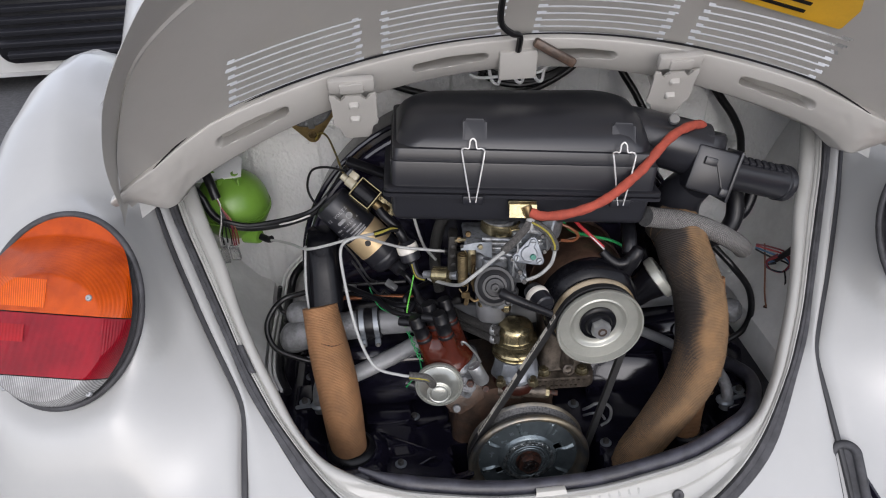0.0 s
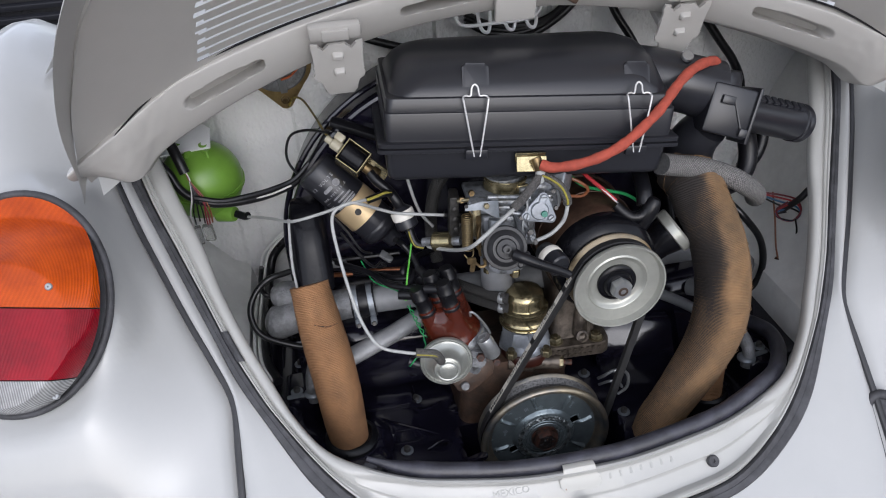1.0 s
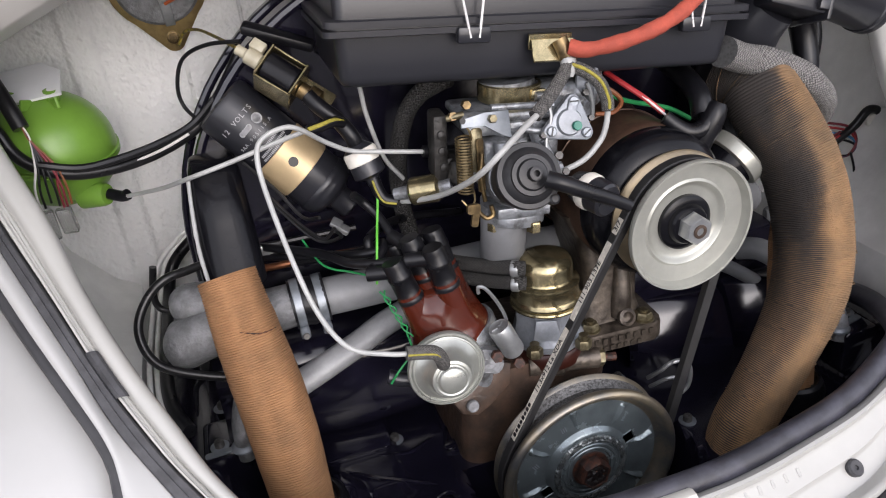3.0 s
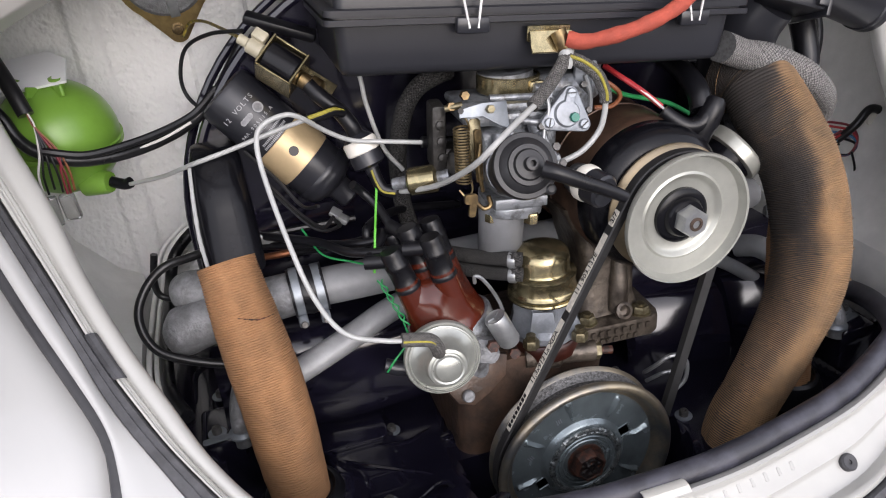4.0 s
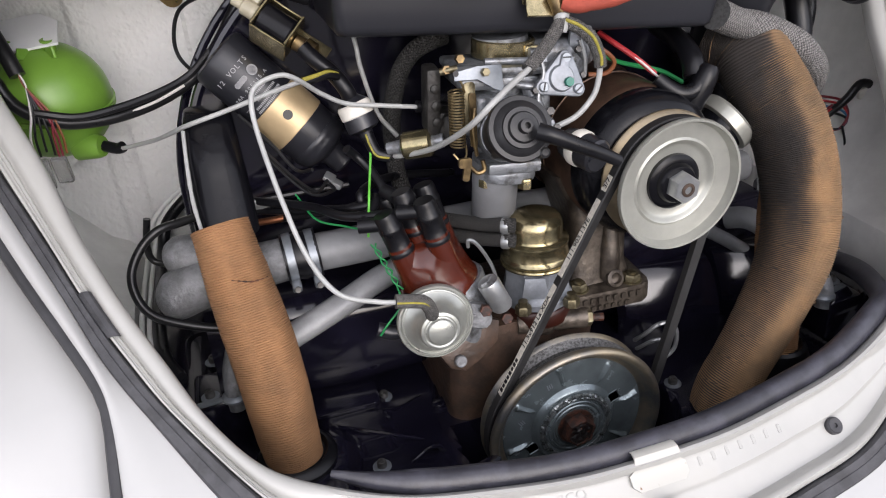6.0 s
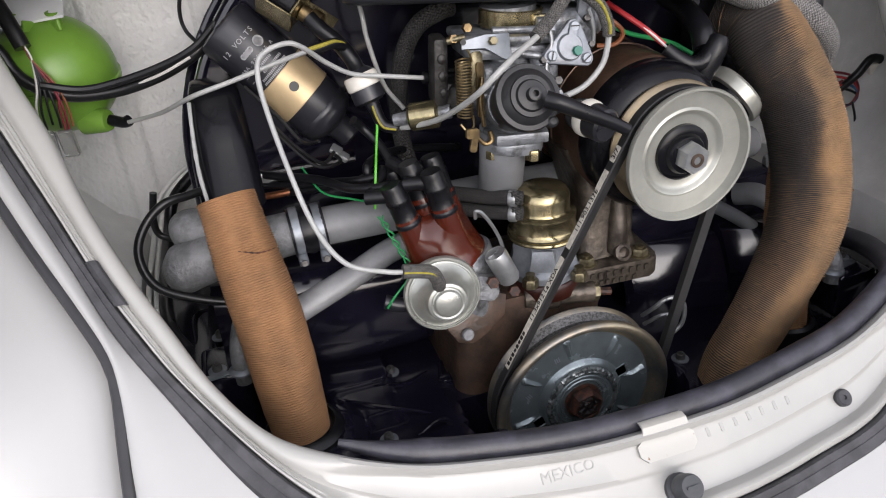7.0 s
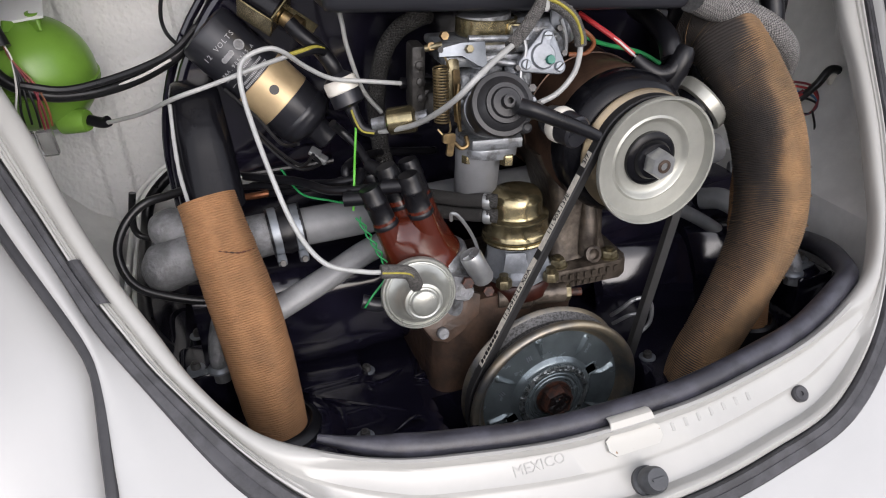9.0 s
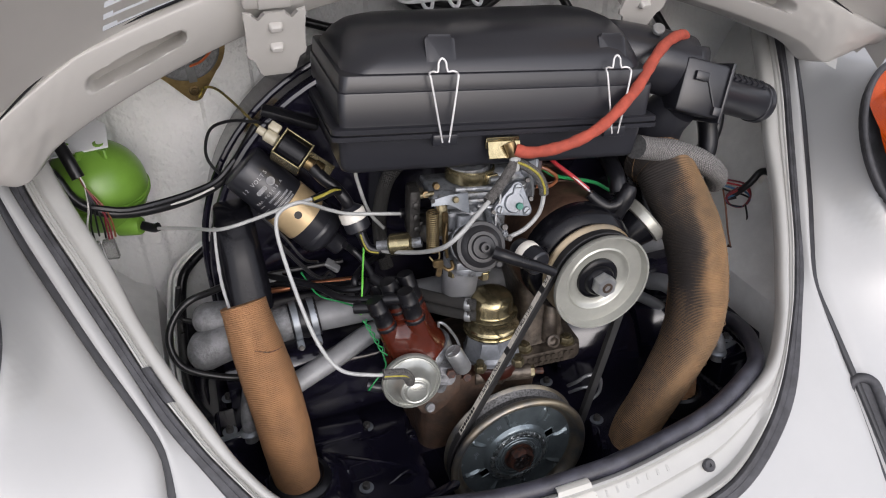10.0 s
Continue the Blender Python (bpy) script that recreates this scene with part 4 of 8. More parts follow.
# rounded shoulders of the deflector plates, two pressings with a joint between
for xa, xb, out in ((0.112, 0.226, 0.0), (0.230, 0.325, 0.006)):
    bm = B()
    rows = []
    for x in (xa, xa + 0.006, (xa + xb) / 2, xb - 0.006, xb):
        drop = 0.006 if x in (xa, xb) else 0.0
        turn = 0.26 * ((xa + xb) / 2 - x)
        rows.append([bm.verts.new((x, y - out + drop + turn, z - drop)) for y, z in ((0.136, 0.474), (0.124, 0.472), (0.114, 0.465), (0.107, 0.454), (0.099, 0.440), (0.093, 0.428), (0.090, 0.416), (0.090, 0.392))])
    grid_faces(bm, rows)
    part("deflector", bm, black_gloss, cyl, "rounded black deflector plate")

# ---- crankshaft pulley ----
PC = Vector((-0.0045, 0.0, 0.4005))
pm = frame_m(PC, (1, 0, 0), (0, 0, 1))
pulley = thing("crank_pulley", "large dark steel crankshaft pulley with pale rim", "pulley", PC)
bm = B()
lathe(bm, [(0.030, -0.018), (0.080, -0.017), (0.0865, -0.0165), (0.0875, -0.0145), (0.086, -0.012), (0.0845, -0.0105)], pm, 96, False)
part("rear_flange", bm, crank_rim, pulley, "worn rear flange")
bm = B()
lathe(bm, [(0.0845, -0.0105), (0.079, -0.004), (0.079, 0.003), (0.0845, 0.0075)], pm, 96, False)
part("belt_groove", bm, mat("worn_groove_steel", (0.15, 0.148, 0.145), 0.45, 0.5, 0.5, 420, 0.7, 500, col2=(0.04, 0.038, 0.036), lo=0.38, hi=0.58), pulley, "grey speckled belt groove")
bm = B()
lathe(bm, [(0.0845, 0.0075), (0.0866, 0.0090), (0.0882, 0.0112), (0.0890, 0.0138), (0.0887, 0.0162), (0.0873, 0.0182), (0.0850, 0.0192), (0.0826, 0.0187), (0.0808, 0.0168), (0.0793, 0.0130), (0.0775, 0.0085), (0.0752, 0.0062), (0.0725, 0.0056), (0.072, -0.012)], pm, 96, False)
part("rim", bm, crank_rim, pulley, "pale bronze worn rim with belt groove")
bm = B()
rows = []
NA, radii = 288, [0.0725 - 0.00125 * k for k in range(32)]
for r in radii:
    row = []
    for k in range(NA):
        a = 2 * math.pi * k / NA
        off = abs((((a * 8 / (2 * math.pi) + 0.22) % 1) - 0.5)) * (math.pi / 4) * r
        half = 0.0012 + 0.0026 * min(1, max(0, (r - 0.046) / 0.022))
        rib = min(1.0, max(0.0, 1.35 * (1 - off / half)))
        z = 0.0055 + 0.0036 * rib * min(1, max(0, (r - 0.0455) / 0.010)) * min(1, max(0, (0.0705 - r) / 0.0016))
        if r < 0.0435:
            z += 0.0050 * math.sin(math.pi / 2 * min(1.0, (0.0435 - r) / 0.006))
        row.append(bm.verts.new(pm @ Vector((r * math.cos(a), r * math.sin(a), z))))
    rows.append(row)
SLOT_A = math.atan2(0.0165, 0.0395)
for i in range(len(rows) - 1):
    for k in range(NA):
        c = (rows[i][k].co + rows[i + 1][(k + 1) % NA].co) / 2
        lx, lz = c.x - PC.x, c.z - PC.z
        u = lx * math.cos(SLOT_A) + lz * math.sin(SLOT_A)
        v = -lx * math.sin(SLOT_A) + lz * math.cos(SLOT_A)
        if abs(abs(u) - 0.0460) < 0.0052 and abs(v) < 0.0052:
            continue
        bm.faces.new((rows[i][k], rows[i][(k + 1) % NA], rows[i + 1][(k + 1) % NA], rows[i + 1][k]))
part("web", bm, pulley_face, pulley, "dark zinc web with pressed spokes and square holes", angle=32)
# black disc added behind the web, standing in for the shade inside its holes
bm = B()
lathe(bm, [(0.076, 0.0022), (0.0, 0.0022)], pm, 48)
part("hole_shade_disc", bm, rubber_black, pulley)
bm = B()
lathe(bm, [(0.0365, 0.004), (0.0350, 0.0120), (0.0335, 0.0126), (0.0310, 0.0122), (0.0300, 0.0112), (0.0285, 0.0112), (0.0278, 0.0120), (0.0262, 0.0120), (0.0255, 0.0110), (0.0242, 0.0110), (0.0234, 0.0118), (0.0218, 0.0118), (0.0208, 0.0106), (0.0190, 0.0106), (0.0, 0.0106)], pm, 72)
part("hub", bm, pulley_face, pulley, "machined hub with fine turned rings", angle=20)
bm = B()
for ring, size, lift in ((0.0348, 0.0022, 0.0112), (0.0328, 0.0014, 0.0122)):
    loop = [pm @ Vector((ring * math.cos(2 * math.pi * k / 160), ring * math.sin(2 * math.pi * k / 160), lift)) for k in range(161)]
    sweep(bm, loop, lambda s_, a_, w_: size * (1 + 0.25 * noise.noise(Vector((s_ * 420, a_, ring * 900))) + 0.15 * math.sin(s_ * 2600)), 8)
part("weld_bead", bm, weld_metal, pulley, "bright uneven weld bead round the hub")
bm = B()
lathe(bm, [(0.0185, 0.0106), (0.0185, 0.0128), (0.017, 0.0128)], pm, 32)
lathe(bm, [(0.0160, 0.012), (0.0160, 0.0215), (0.0148, 0.0238), (0.0132, 0.0238), (0.0126, 0.0200), (0.0, 0.0200)], pm @ Matrix.Rotation(0.25, 4, 'Z'), 6)
part("centre_bolt", bm, rust_bolt, pulley, "rusted hexagonal centre bolt")
bm = B()
lathe(bm, [(0.0124, 0.0200), (0.0120, 0.0228), (0.0100, 0.0222), (0.0080, 0.0226), (0.0060, 0.0216), (0.0040, 0.0224), (0.0020, 0.0216), (0.0, 0.0222)], pm, 36)
for v in bm.verts:
    v.co += noise.noise_vector(v.co * 420) * 0.0016
part("bolt_recess", bm, mat("black_crust", (0.008, 0.006, 0.006), 0.5, 0, 0.5, 380, 0.9, 600, col2=(0.16, 0.05, 0.022), lo=0.36, hi=0.42), pulley, "crusted socket of the bolt")
for x, y, a in ((-0.026, 0.049, 20), (-0.0545, 0.015, 35)):
    for k, (w_, h_) in enumerate(((0.0012, 0.0062), (0.0012, 0.0050), (0.0010, 0.0058))):
        bm = B()
        prism(bm, round_rect(w_, h_, 0.0005), 0.0005, pm @ pose(x, y, 0.0055, 0, 0, a) @ Matrix.Translation((0.0020 * k, 0, 0)))
        part("stamped_mark", bm, steel_plate, pulley)
for way in (1, -1):
    bm = B()
    c_ = pm @ Matrix.Rotation(SLOT_A, 4, 'Z') @ Matrix.Translation((way * 0.0460, 0, 0.0060))
    sweep(bm, [c_ @ Vector(p) for p in ((-0.0058, -0.0058, 0), (0.0058, -0.0058, 0), (0.0058, 0.0058, 0), (-0.0058, 0.0058, 0), (-0.0058, -0.0058, 0))], 0.0008, 6)
    part("slot_lip", bm, pulley_face, pulley)

# ---- alternator ----
AC = Vector((0.0850, 0.0, 0.6335))
am = frame_m(AC, (1, 0, 0), (0, 0, 1))
ap = am @ Matrix.Diagonal((0.91, 0.91, 1.0, 1.0))
alternator = thing("alternator", "black and heat-browned alternator with silver pulley", "alternator", AC)
bm = B()
lathe(bm, [(0.045, -0.018), (0.058, -0.022), (0.064, -0.030), (0.066, -0.034), (0.066, -0.052)], am, 64)
part("front_housing", bm, alt_black, alternator, "black front housing")
bm = B()
lathe(bm, [(0.066, -0.052), (0.067, -0.054), (0.067, -0.150), (0.070, -0.152), (0.070, -0.157), (0.062, -0.158), (0.062, -0.21)], am, 64)
part("stator_housing", bm, alt_brown, alternator, "brown heat-stained casing")
bm = B()
lathe(bm, [(0.0665, -0.1045), (0.0682, -0.1050), (0.0682, -0.1070), (0.0665, -0.1075)], am, 64)
part("strap", bm, alt_brown, alternator, "thin clamping strap")
bm = B()
lathe(bm, [(0.03, -0.018), (0.059, -0.0165), (0.0622, -0.0145), (0.0625, -0.0125), (0.061, -0.0105), (0.054, -0.006), (0.046, -0.002)], ap, 80)
part("rear_pulley_half", bm, pulley_rim, alternator, "tarnished bronze rear pulley half")
bm = B()
lathe(bm, [(0.046, -0.001), (0.052, 0.004), (0.060, 0.010), (0.0625, 0.0130), (0.0634, 0.0165), (0.0628, 0.0192), (0.0606, 0.0190), (0.0596, 0.0155), (0.0575, 0.0112), (0.0430, 0.0088), (0.0408, 0.0100), (0.0392, 0.0092), (0.0375, 0.0068), (0.034, 0.0050), (0.024, 0.0044), (0.020, 0.0044)], ap, 96)
part("front_pulley_half", bm, pulley_silver, alternator, "dished satin silver pulley half")
bm = B()
lathe(bm, [(0.0268, 0.0042), (0.0265, 0.0080), (0.0240, 0.0095), (0.0200, 0.0100), (0.0192, 0.0125), (0.0172, 0.0150), (0.0150, 0.0155), (0.012, 0.0155)], ap, 48)
part("spacer", bm, alt_black, alternator, "black pulley spacer")
bm = B()
hexhead(bm, am @ Matrix.Translation((0, 0, 0.0155)) @ Matrix.Rotation(0.4, 4, 'Z'), 0.0130, 0.012)
part("pulley_nut", bm, zinc, alternator, "bright hexagon nut")
bm = B()
lathe(bm, [(0.0060, 0.0265), (0.0060, 0.0284), (0.0035, 0.0288), (0.0035, 0.0272), (0, 0.0272)], am, 20)
part("shaft_end", bm, rust_cast, alternator)
# side breather with chrome ring, rubber boots and leads
bm = B()
dia = Vector((0.0244, -0.0373, -0.035)).normalized()
ax_ = Vector((0.80, -0.05, 0.60))
ax_ = (ax_ - dia * ax_.dot(dia)).normalized()
m = axis_m(Vector((0.197, 0.0706, 0.648)) - ax_ * 0.022, Vector((0.197, 0.0706, 0.648)) + ax_)
lathe(bm, [(0.020, -0.045), (0.021, -0.01), (0.025, 0.006), (0.026, 0.020)], m, 40)
part("breather_neck", bm, alt_black, alternator)
bm = B()
lathe(bm, [(0.0270, 0.010), (0.0300, 0.0115), (0.0305, 0.022), (0.0285, 0.0245), (0.025, 0.024), (0.0245, 0.018), (0.0, 0.018)], m, 48)
part("breather_ring", bm, pulley_silver, alternator, "bright chromed ring")
bm = B()
tube(bm, [(0.104, 0.056, 0.704), (0.112, 0.050, 0.696), (0.122, 0.045, 0.690), (0.134, 0.044, 0.691), (0.142, 0.044, 0.698)], lambda s_, a_, w_: 0.0060 + 0.0025 * w_, 14)
lathe(bm, [(0.0075, -0.018), (0.0095, -0.014), (0.0098, -0.004), (0.0112, 0.004), (0.0105, 0.016), (0.0085, 0.023), (0.006, 0.026)], axis_m((0.1395, 0.045, 0.688), (0.151, 0.045, 0.712)), 20)
part("terminal_boot", bm, rubber_black, alternator, "black rubber terminal boot")

# ---- drive belt ----
r1, r2 = 0.0835, 0.0508
c1, c2 = Vector((PC.x, 0, PC.z)), Vector((AC.x, 0, AC.z))
d = (c2 - c1)
L = d.length
u = d / L
w = Vector((-u.z, 0, u.x))
ca = (r1 - r2) / L
sa = math.sqrt(1 - ca * ca)
path = []
ang_l = math.atan2((u * ca + w * sa).z, (u * ca + w * sa).x)
ang_r = math.atan2((u * ca - w * sa).z, (u * ca - w * sa).x)
while ang_r > ang_l:
    ang_r -= 2 * math.pi
for k in range(25):
    a = ang_l + (ang_r - ang_l) * k / 24
    path.append(c2 + Vector((math.cos(a), 0, math.sin(a))) * r2)
big = ang_l - 2 * math.pi
for k in range(41):
    a = ang_r + (big - ang_r) * k / 40
    path.append(c1 + Vector((math.cos(a), 0, math.sin(a))) * r1)
path.append(path[0])
path = even(path, 0.004)[0][:-1]
bm = B()
rows = []
n = len(path)
for i, p in enumerate(path):
    tg = (path[(i + 1) % n] - path[i - 1]).normalized()
    out = Vector((tg.z, 0, -tg.x))
    cen = (c1 + c2) / 2
    if out.dot(p - cen) < 0:
        out = -out
    yb = Vector((0, -1, 0))
    row = []
    for o, s in ((0.0035, 0.0052), (0.0044, 0.0042), (0.0044, -0.0042), (0.0035, -0.0052), (-0.0038, -0.0035), (-0.0038, 0.0035)):
        row.append(bm.verts.new(p + out * o + yb * s))
    rows.append(row)
grid_faces(bm, rows, close_u=True, close_v=True)
drive_belt = thing("drive_belt", "black rubber V-belt with white printed marking", "belt", PC)
part("belt", bm, belt_rubber, drive_belt)


def text_part(body, size, m, material, parent, name="lettering", depth=0.0002, align='CENTER', bold=0.0):
    cu = bpy.data.curves.new(name, 'FONT')
    cu.body, cu.size, cu.align_x, cu.align_y, cu.extrude = body, size, align, 'CENTER', depth
    cu.resolution_u = 2
    cu.offset = bold
    tmp = new(name, cu)
    me = bpy.data.meshes.new_from_object(tmp.evaluated_get(bpy.context.evaluated_depsgraph_get()))
    bpy.data.objects.remove(tmp)
    bm = B()
    bm.from_mesh(me)
    bmesh.ops.transform(bm, matrix=m, verts=bm.verts)
    return part(name, bm, material, parent, smooth=False)


# marking on the long run of the belt, reading upwards
run_a = c1 + (u * ca + w * sa) * (r1 + 0.0046)
run_b = c2 + (u * ca + w * sa) * (r2 + 0.0046)
rd = (run_b - run_a).normalized()
on = (u * ca + w * sa)
bx = frame_m(run_a + (run_b - run_a) * 0.5 + on * 0.0, rd, Vector((0, 1, 0)))
if (bx.to_3x3() @ Vector((0, 0, 1))).dot(on) < 0:
    bx = frame_m(run_a + (run_b - run_a) * 0.5, rd, Vector((0, -1, 0)))
bm = B()
prism(bm, round_rect(0.116, 0.0068, 0.0006), 0.0003, bx @ Matrix.Translation((-0.054, 0, 0)))
part("print_block", bm, white_print, drive_belt, "white printed band with black marking", smooth=False)
bm = B()
prism(bm, round_rect(0.074, 0.0068, 0.0006), 0.0003, bx @ Matrix.Translation((0.050, 0, 0)))
part("print_block", bm, white_print, drive_belt, "white printed band with black marking", smooth=False)
bm = B()
prism(bm, round_rect(0.014, 0.0068, 0.0006), 0.0003, bx @ Matrix.Translation((0.102, 0, 0)))
part("print_block", bm, white_print, drive_belt, "white printed block", smooth=False)
bm = B()
for k in range(8):
    prism(bm, round_rect(0.0034, 0.0046 - 0.001 * (k % 2), 0.001), 0.0003, bx @ Matrix.Translation((-0.107 + 0.0046 * k, 0, 0.0002)))
part("print_bars", bm, rubber_black, drive_belt, smooth=False)
text_part("11,3x912 La XDA", 0.0074, bx @ Matrix.Translation((-0.034, 0, 0.0003)), rubber_black, drive_belt, bold=0.00008)
text_part("111.903.137E", 0.0074, bx @ Matrix.Translation((0.049, 0, 0.0003)), rubber_black, drive_belt, bold=0.00008)
text_part("3/7", 0.0074, bx @ Matrix.Translation((0.102, 0, 0.0003)), rubber_black, drive_belt, bold=0.00008)

# ---- alternator stand ----
stand = thing("alternator_stand", "oily grey-brown cast alternator stand", "engine stand", (0.05, 0.07, 0.49))
bm = B()
secs = []
for z, x0, x1, y0, y1 in ((0.512, 0.022, 0.088, 0.050, 0.12), (0.528, 0.026, 0.084, 0.054, 0.12), (0.56, 0.030, 0.086, 0.058, 0.12), (0.595, 0.026, 0.10, 0.062, 0.13), (0.62, 0.015, 0.125, 0.070, 0.13)):
    secs.append([((x0 + x1) / 2 + x, (y0 + y1) / 2 + y, z) for x, y in round_rect(x1 - x0, y1 - y0, 0.012)])
loft(bm, secs)
part("column", bm, stand_cast, stand)
bm = B()
prism(bm, round_rect(0.092, 0.075, 0.010), 0.020, pose(0.055, 0.073, 0.490, 0, 0, -3), 0.003)
part("foot", bm, stand_cast, stand)
bm = B()
tube(bm, [(0.062, 0.052, 0.516), (0.063, 0.053, 0.54), (0.066, 0.060, 0.57)], lambda s, a, w_: 0.0105 - 0.003 * w_, 16)
lathe(bm, [(0.0055, 0), (0.0085, 0.001), (0.0085, 0.006), (0.0055, 0.007), (0.005, 0.002), (0, 0.002)], axis_m((0.062, 0.044, 0.518), (0.062, 0.030, 0.524)), 20)
part("drain_boss", bm, stand_cast, stand)
for n_, w_, h_, x0_, z_ in ((9, 0.0045, 0.0065, 0.020, 0.503), (7, 0.0042, 0.005, 0.030, 0.4945)):
    for k in range(n_):
        bm = B()
        prism(bm, round_rect(w_, h_, 0.001), 0.0012, frame_m((x0_ + (0.008 if n_ == 9 else 0.007) * k, 0.0357 - 0.0004 * k, z_), (1, -0.05, 0), (0, 0, 1)))
        part("cast_mark", bm, stand_cast, stand)
for x, y in ((0.028, 0.050), (0.083, 0.045)):
    bm = B()
    m = Matrix.Translation((x, y, 0.5095))
    lathe(bm, [(0.0105, 0), (0.0105, 0.0015)], m, 20)
    hexhead(bm, m @ Matrix.Translation((0, 0, 0.0015)) @ Matrix.Rotation(0.3, 4, 'Z'), 0.0085, 0.007)
    lathe(bm, [(0.0042, 0.007), (0.0042, 0.011), (0, 0.0115)], m, 12)
    part("stud_nut", bm, olive_nut, stand, "olive zinc nut on a stud")

# ---- intake manifold ----
manifold = thing("intake_manifold", "grey cast intake manifold with rubber sleeve and clamps", "manifold", (-0.18, 0.14, 0.53))
bm = B()
tube(bm, [(-0.356, 0.147, 0.541), (-0.342, 0.146, 0.543), (-0.320, 0.145, 0.549), (-0.285, 0.144, 0.556), (-0.222, 0.142, 0.561)], lambda s_, a_, w_: (0.0245 - 0.004 * w_) * math.sqrt(max(0.02, 1 - max(0.0, 1 - s_ / 0.0225) ** 2)), 22, 10)
part("end_casting", bm, cast_grey, manifold, "rough grey cast end piece")
bm = B()
tube(bm, [(-0.343, 0.170, 0.570), (-0.330, 0.167, 0.572), (-0.310, 0.163, 0.572), (-0.28, 0.158, 0.566)], lambda s_, a_, w_: 0.0205 * math.sqrt(max(0.02, 1 - max(0.0, 1 - s_ / 0.019) ** 2)), 20, 10)
part("twin_branch", bm, cast_grey, manifold, "rough grey cast branch")
bm = B()
tube(bm, [(-0.210, 0.141, 0.561), (-0.15, 0.138, 0.562), (-0.09, 0.132, 0.566), (-0.03, 0.128, 0.568), (0.05, 0.13, 0.566), (0.16, 0.15, 0.558), (0.30, 0.17, 0.545)], 0.0185, 18)
part("cross_tube", bm, smooth_grey, manifold)
bm = B()
tube(bm, [(-0.2355, 0.142, 0.560), (-0.2025, 0.141, 0.562)], lambda s, a, w: 0.0228 + 0.001 * math.cos(w * 12), 24)
part("rubber_sleeve", bm, rubber_black, manifold, "black rubber sleeve")
for x in (-0.2295, -0.2085):
    bm = B()
    m = axis_m((x, 0.142, 0.5605), (x + 0.01, 0.1418, 0.561))
    lathe(bm, [(0.0236, -0.0040), (0.0242, -0.0036), (0.0242, 0.0036), (0.0236, 0.0040)], m, 36)
    rbox(bm, (0.009, 0.010, 0.008), pose(x, 0.1195, 0.541, 20), 0.0015)
    clamp = part("clamp", bm, steel_plate, manifold, "steel band clamp")
    bm = B()
    hexhead(bm, axis_m((x, 0.114, 0.5405), (x, 0.10, 0.545)), 0.0032, 0.003, 10)
    part("clamp_screw", bm, alloy_dark, clamp)
bm = B()
tube(bm, [(-0.275, 0.108, 0.482), (-0.243, 0.108, 0.4955), (-0.19, 0.118, 0.512), (-0.144, 0.130, 0.526), (-0.10, 0.132, 0.536)], 0.0145, 16, flat=0.8)
part("heat_riser", bm, riser_grey, manifold, "flattened grey heat riser pipe")
bm = B()
tube(bm, [(0.10, 0.135, 0.548), (0.17, 0.120, 0.528), (0.233, 0.118, 0.494), (0.290, 0.118, 0.453), (0.335, 0.130, 0.420)], 0.0078, 16)
part("heat_riser", bm, smooth_grey, manifold)
bm = B()
tube(bm, [(-0.046, 0.066, 0.656), (-0.045, 0.073, 0.625), (-0.041, 0.090, 0.592), (-0.03, 0.115, 0.572)], 0.0205, 22)
part("riser", bm, smooth_grey, manifold, "smooth grey riser under the carburettor")

# ---- carburettor ----
carb = thing("carburettor", "cast alloy carburettor with black choke cover and brass spring", "carburettor", (-0.04, 0.06, 0.65))
cx = (1, -0.05, -0.07)
bm = B()
prism(bm, [(-0.029, 0.0), (-0.023, 0.020), (0.023, 0.020), (0.029, 0.0), (0.023, -0.020), (-0.023, -0.020)], 0.010, frame_m((-0.037, 0.062, 0.646), cx, (0, 1, 0)), 0.002)
prism(bm, round_rect(0.050, 0.042, 0.018), 0.010, frame_m((-0.038, 0.064, 0.636), cx, (0, 1, 0)), 0.002)
part("base_flange", bm, alloy, carb, "alloy mounting flange")
bm = B()
hexhead(bm, frame_m((-0.028, 0.046, 0.630), cx, (0, 1, 0)), 0.0065, 0.009)
part("flange_nut", bm, gold, carb, "yellow zinc flange nut")
bm = B()
hexhead(bm, frame_m((-0.059, 0.060, 0.632), cx, (0, 1, 0)), 0.006, 0.008)
part("flange_nut", bm, gold, carb, "yellow zinc flange nut")
bm = B()
lathe(bm, [(0.024, 0.650), (0.025, 0.690), (0.029, 0.694), (0.029, 0.715), (0.033, 0.718), (0.033, 0.730), (0.0235, 0.733), (0.0235, 0.754)], Matrix.Translation((-0.030, 0.0865, 0.0)), 32)
rbox(bm, (0.070, 0.050, 0.045), pose(-0.032, 0.080, 0.690, 0, 4, -3), 0.008, 3)
rbox(bm, (0.104, 0.058, 0.008), pose(-0.028, 0.078, 0.731, 0, 4, -3), 0.003)
rbox(bm, (0.098, 0.052, 0.010), pose(-0.028, 0.078, 0.721, 0, 4, -3), 0.003)
rbox(bm, (0.052, 0.046, 0.040), pose(0.014, 0.082, 0.728, 0, 5, -8), 0.010, 3)
tube(bm, [(-0.075, 0.070, 0.690), (-0.040, 0.060, 0.680), (0.0, 0.058, 0.676)], 0.010, 14)
tube(bm, [(-0.020, 0.050, 0.716), (-0.018, 0.046, 0.700), (-0.022, 0.046, 0.684)], 0.007, 12)
tube(bm, [(-0.050, 0.050, 0.712), (-0.052, 0.046, 0.696)], 0.008, 12)
lathe(bm, [(0.016, 0.0), (0.018, 0.002), (0.018, 0.016), (0.016, 0.018)], axis_m((0.030, 0.075, 0.742), (0.05, 0.06, 0.742)), 24)
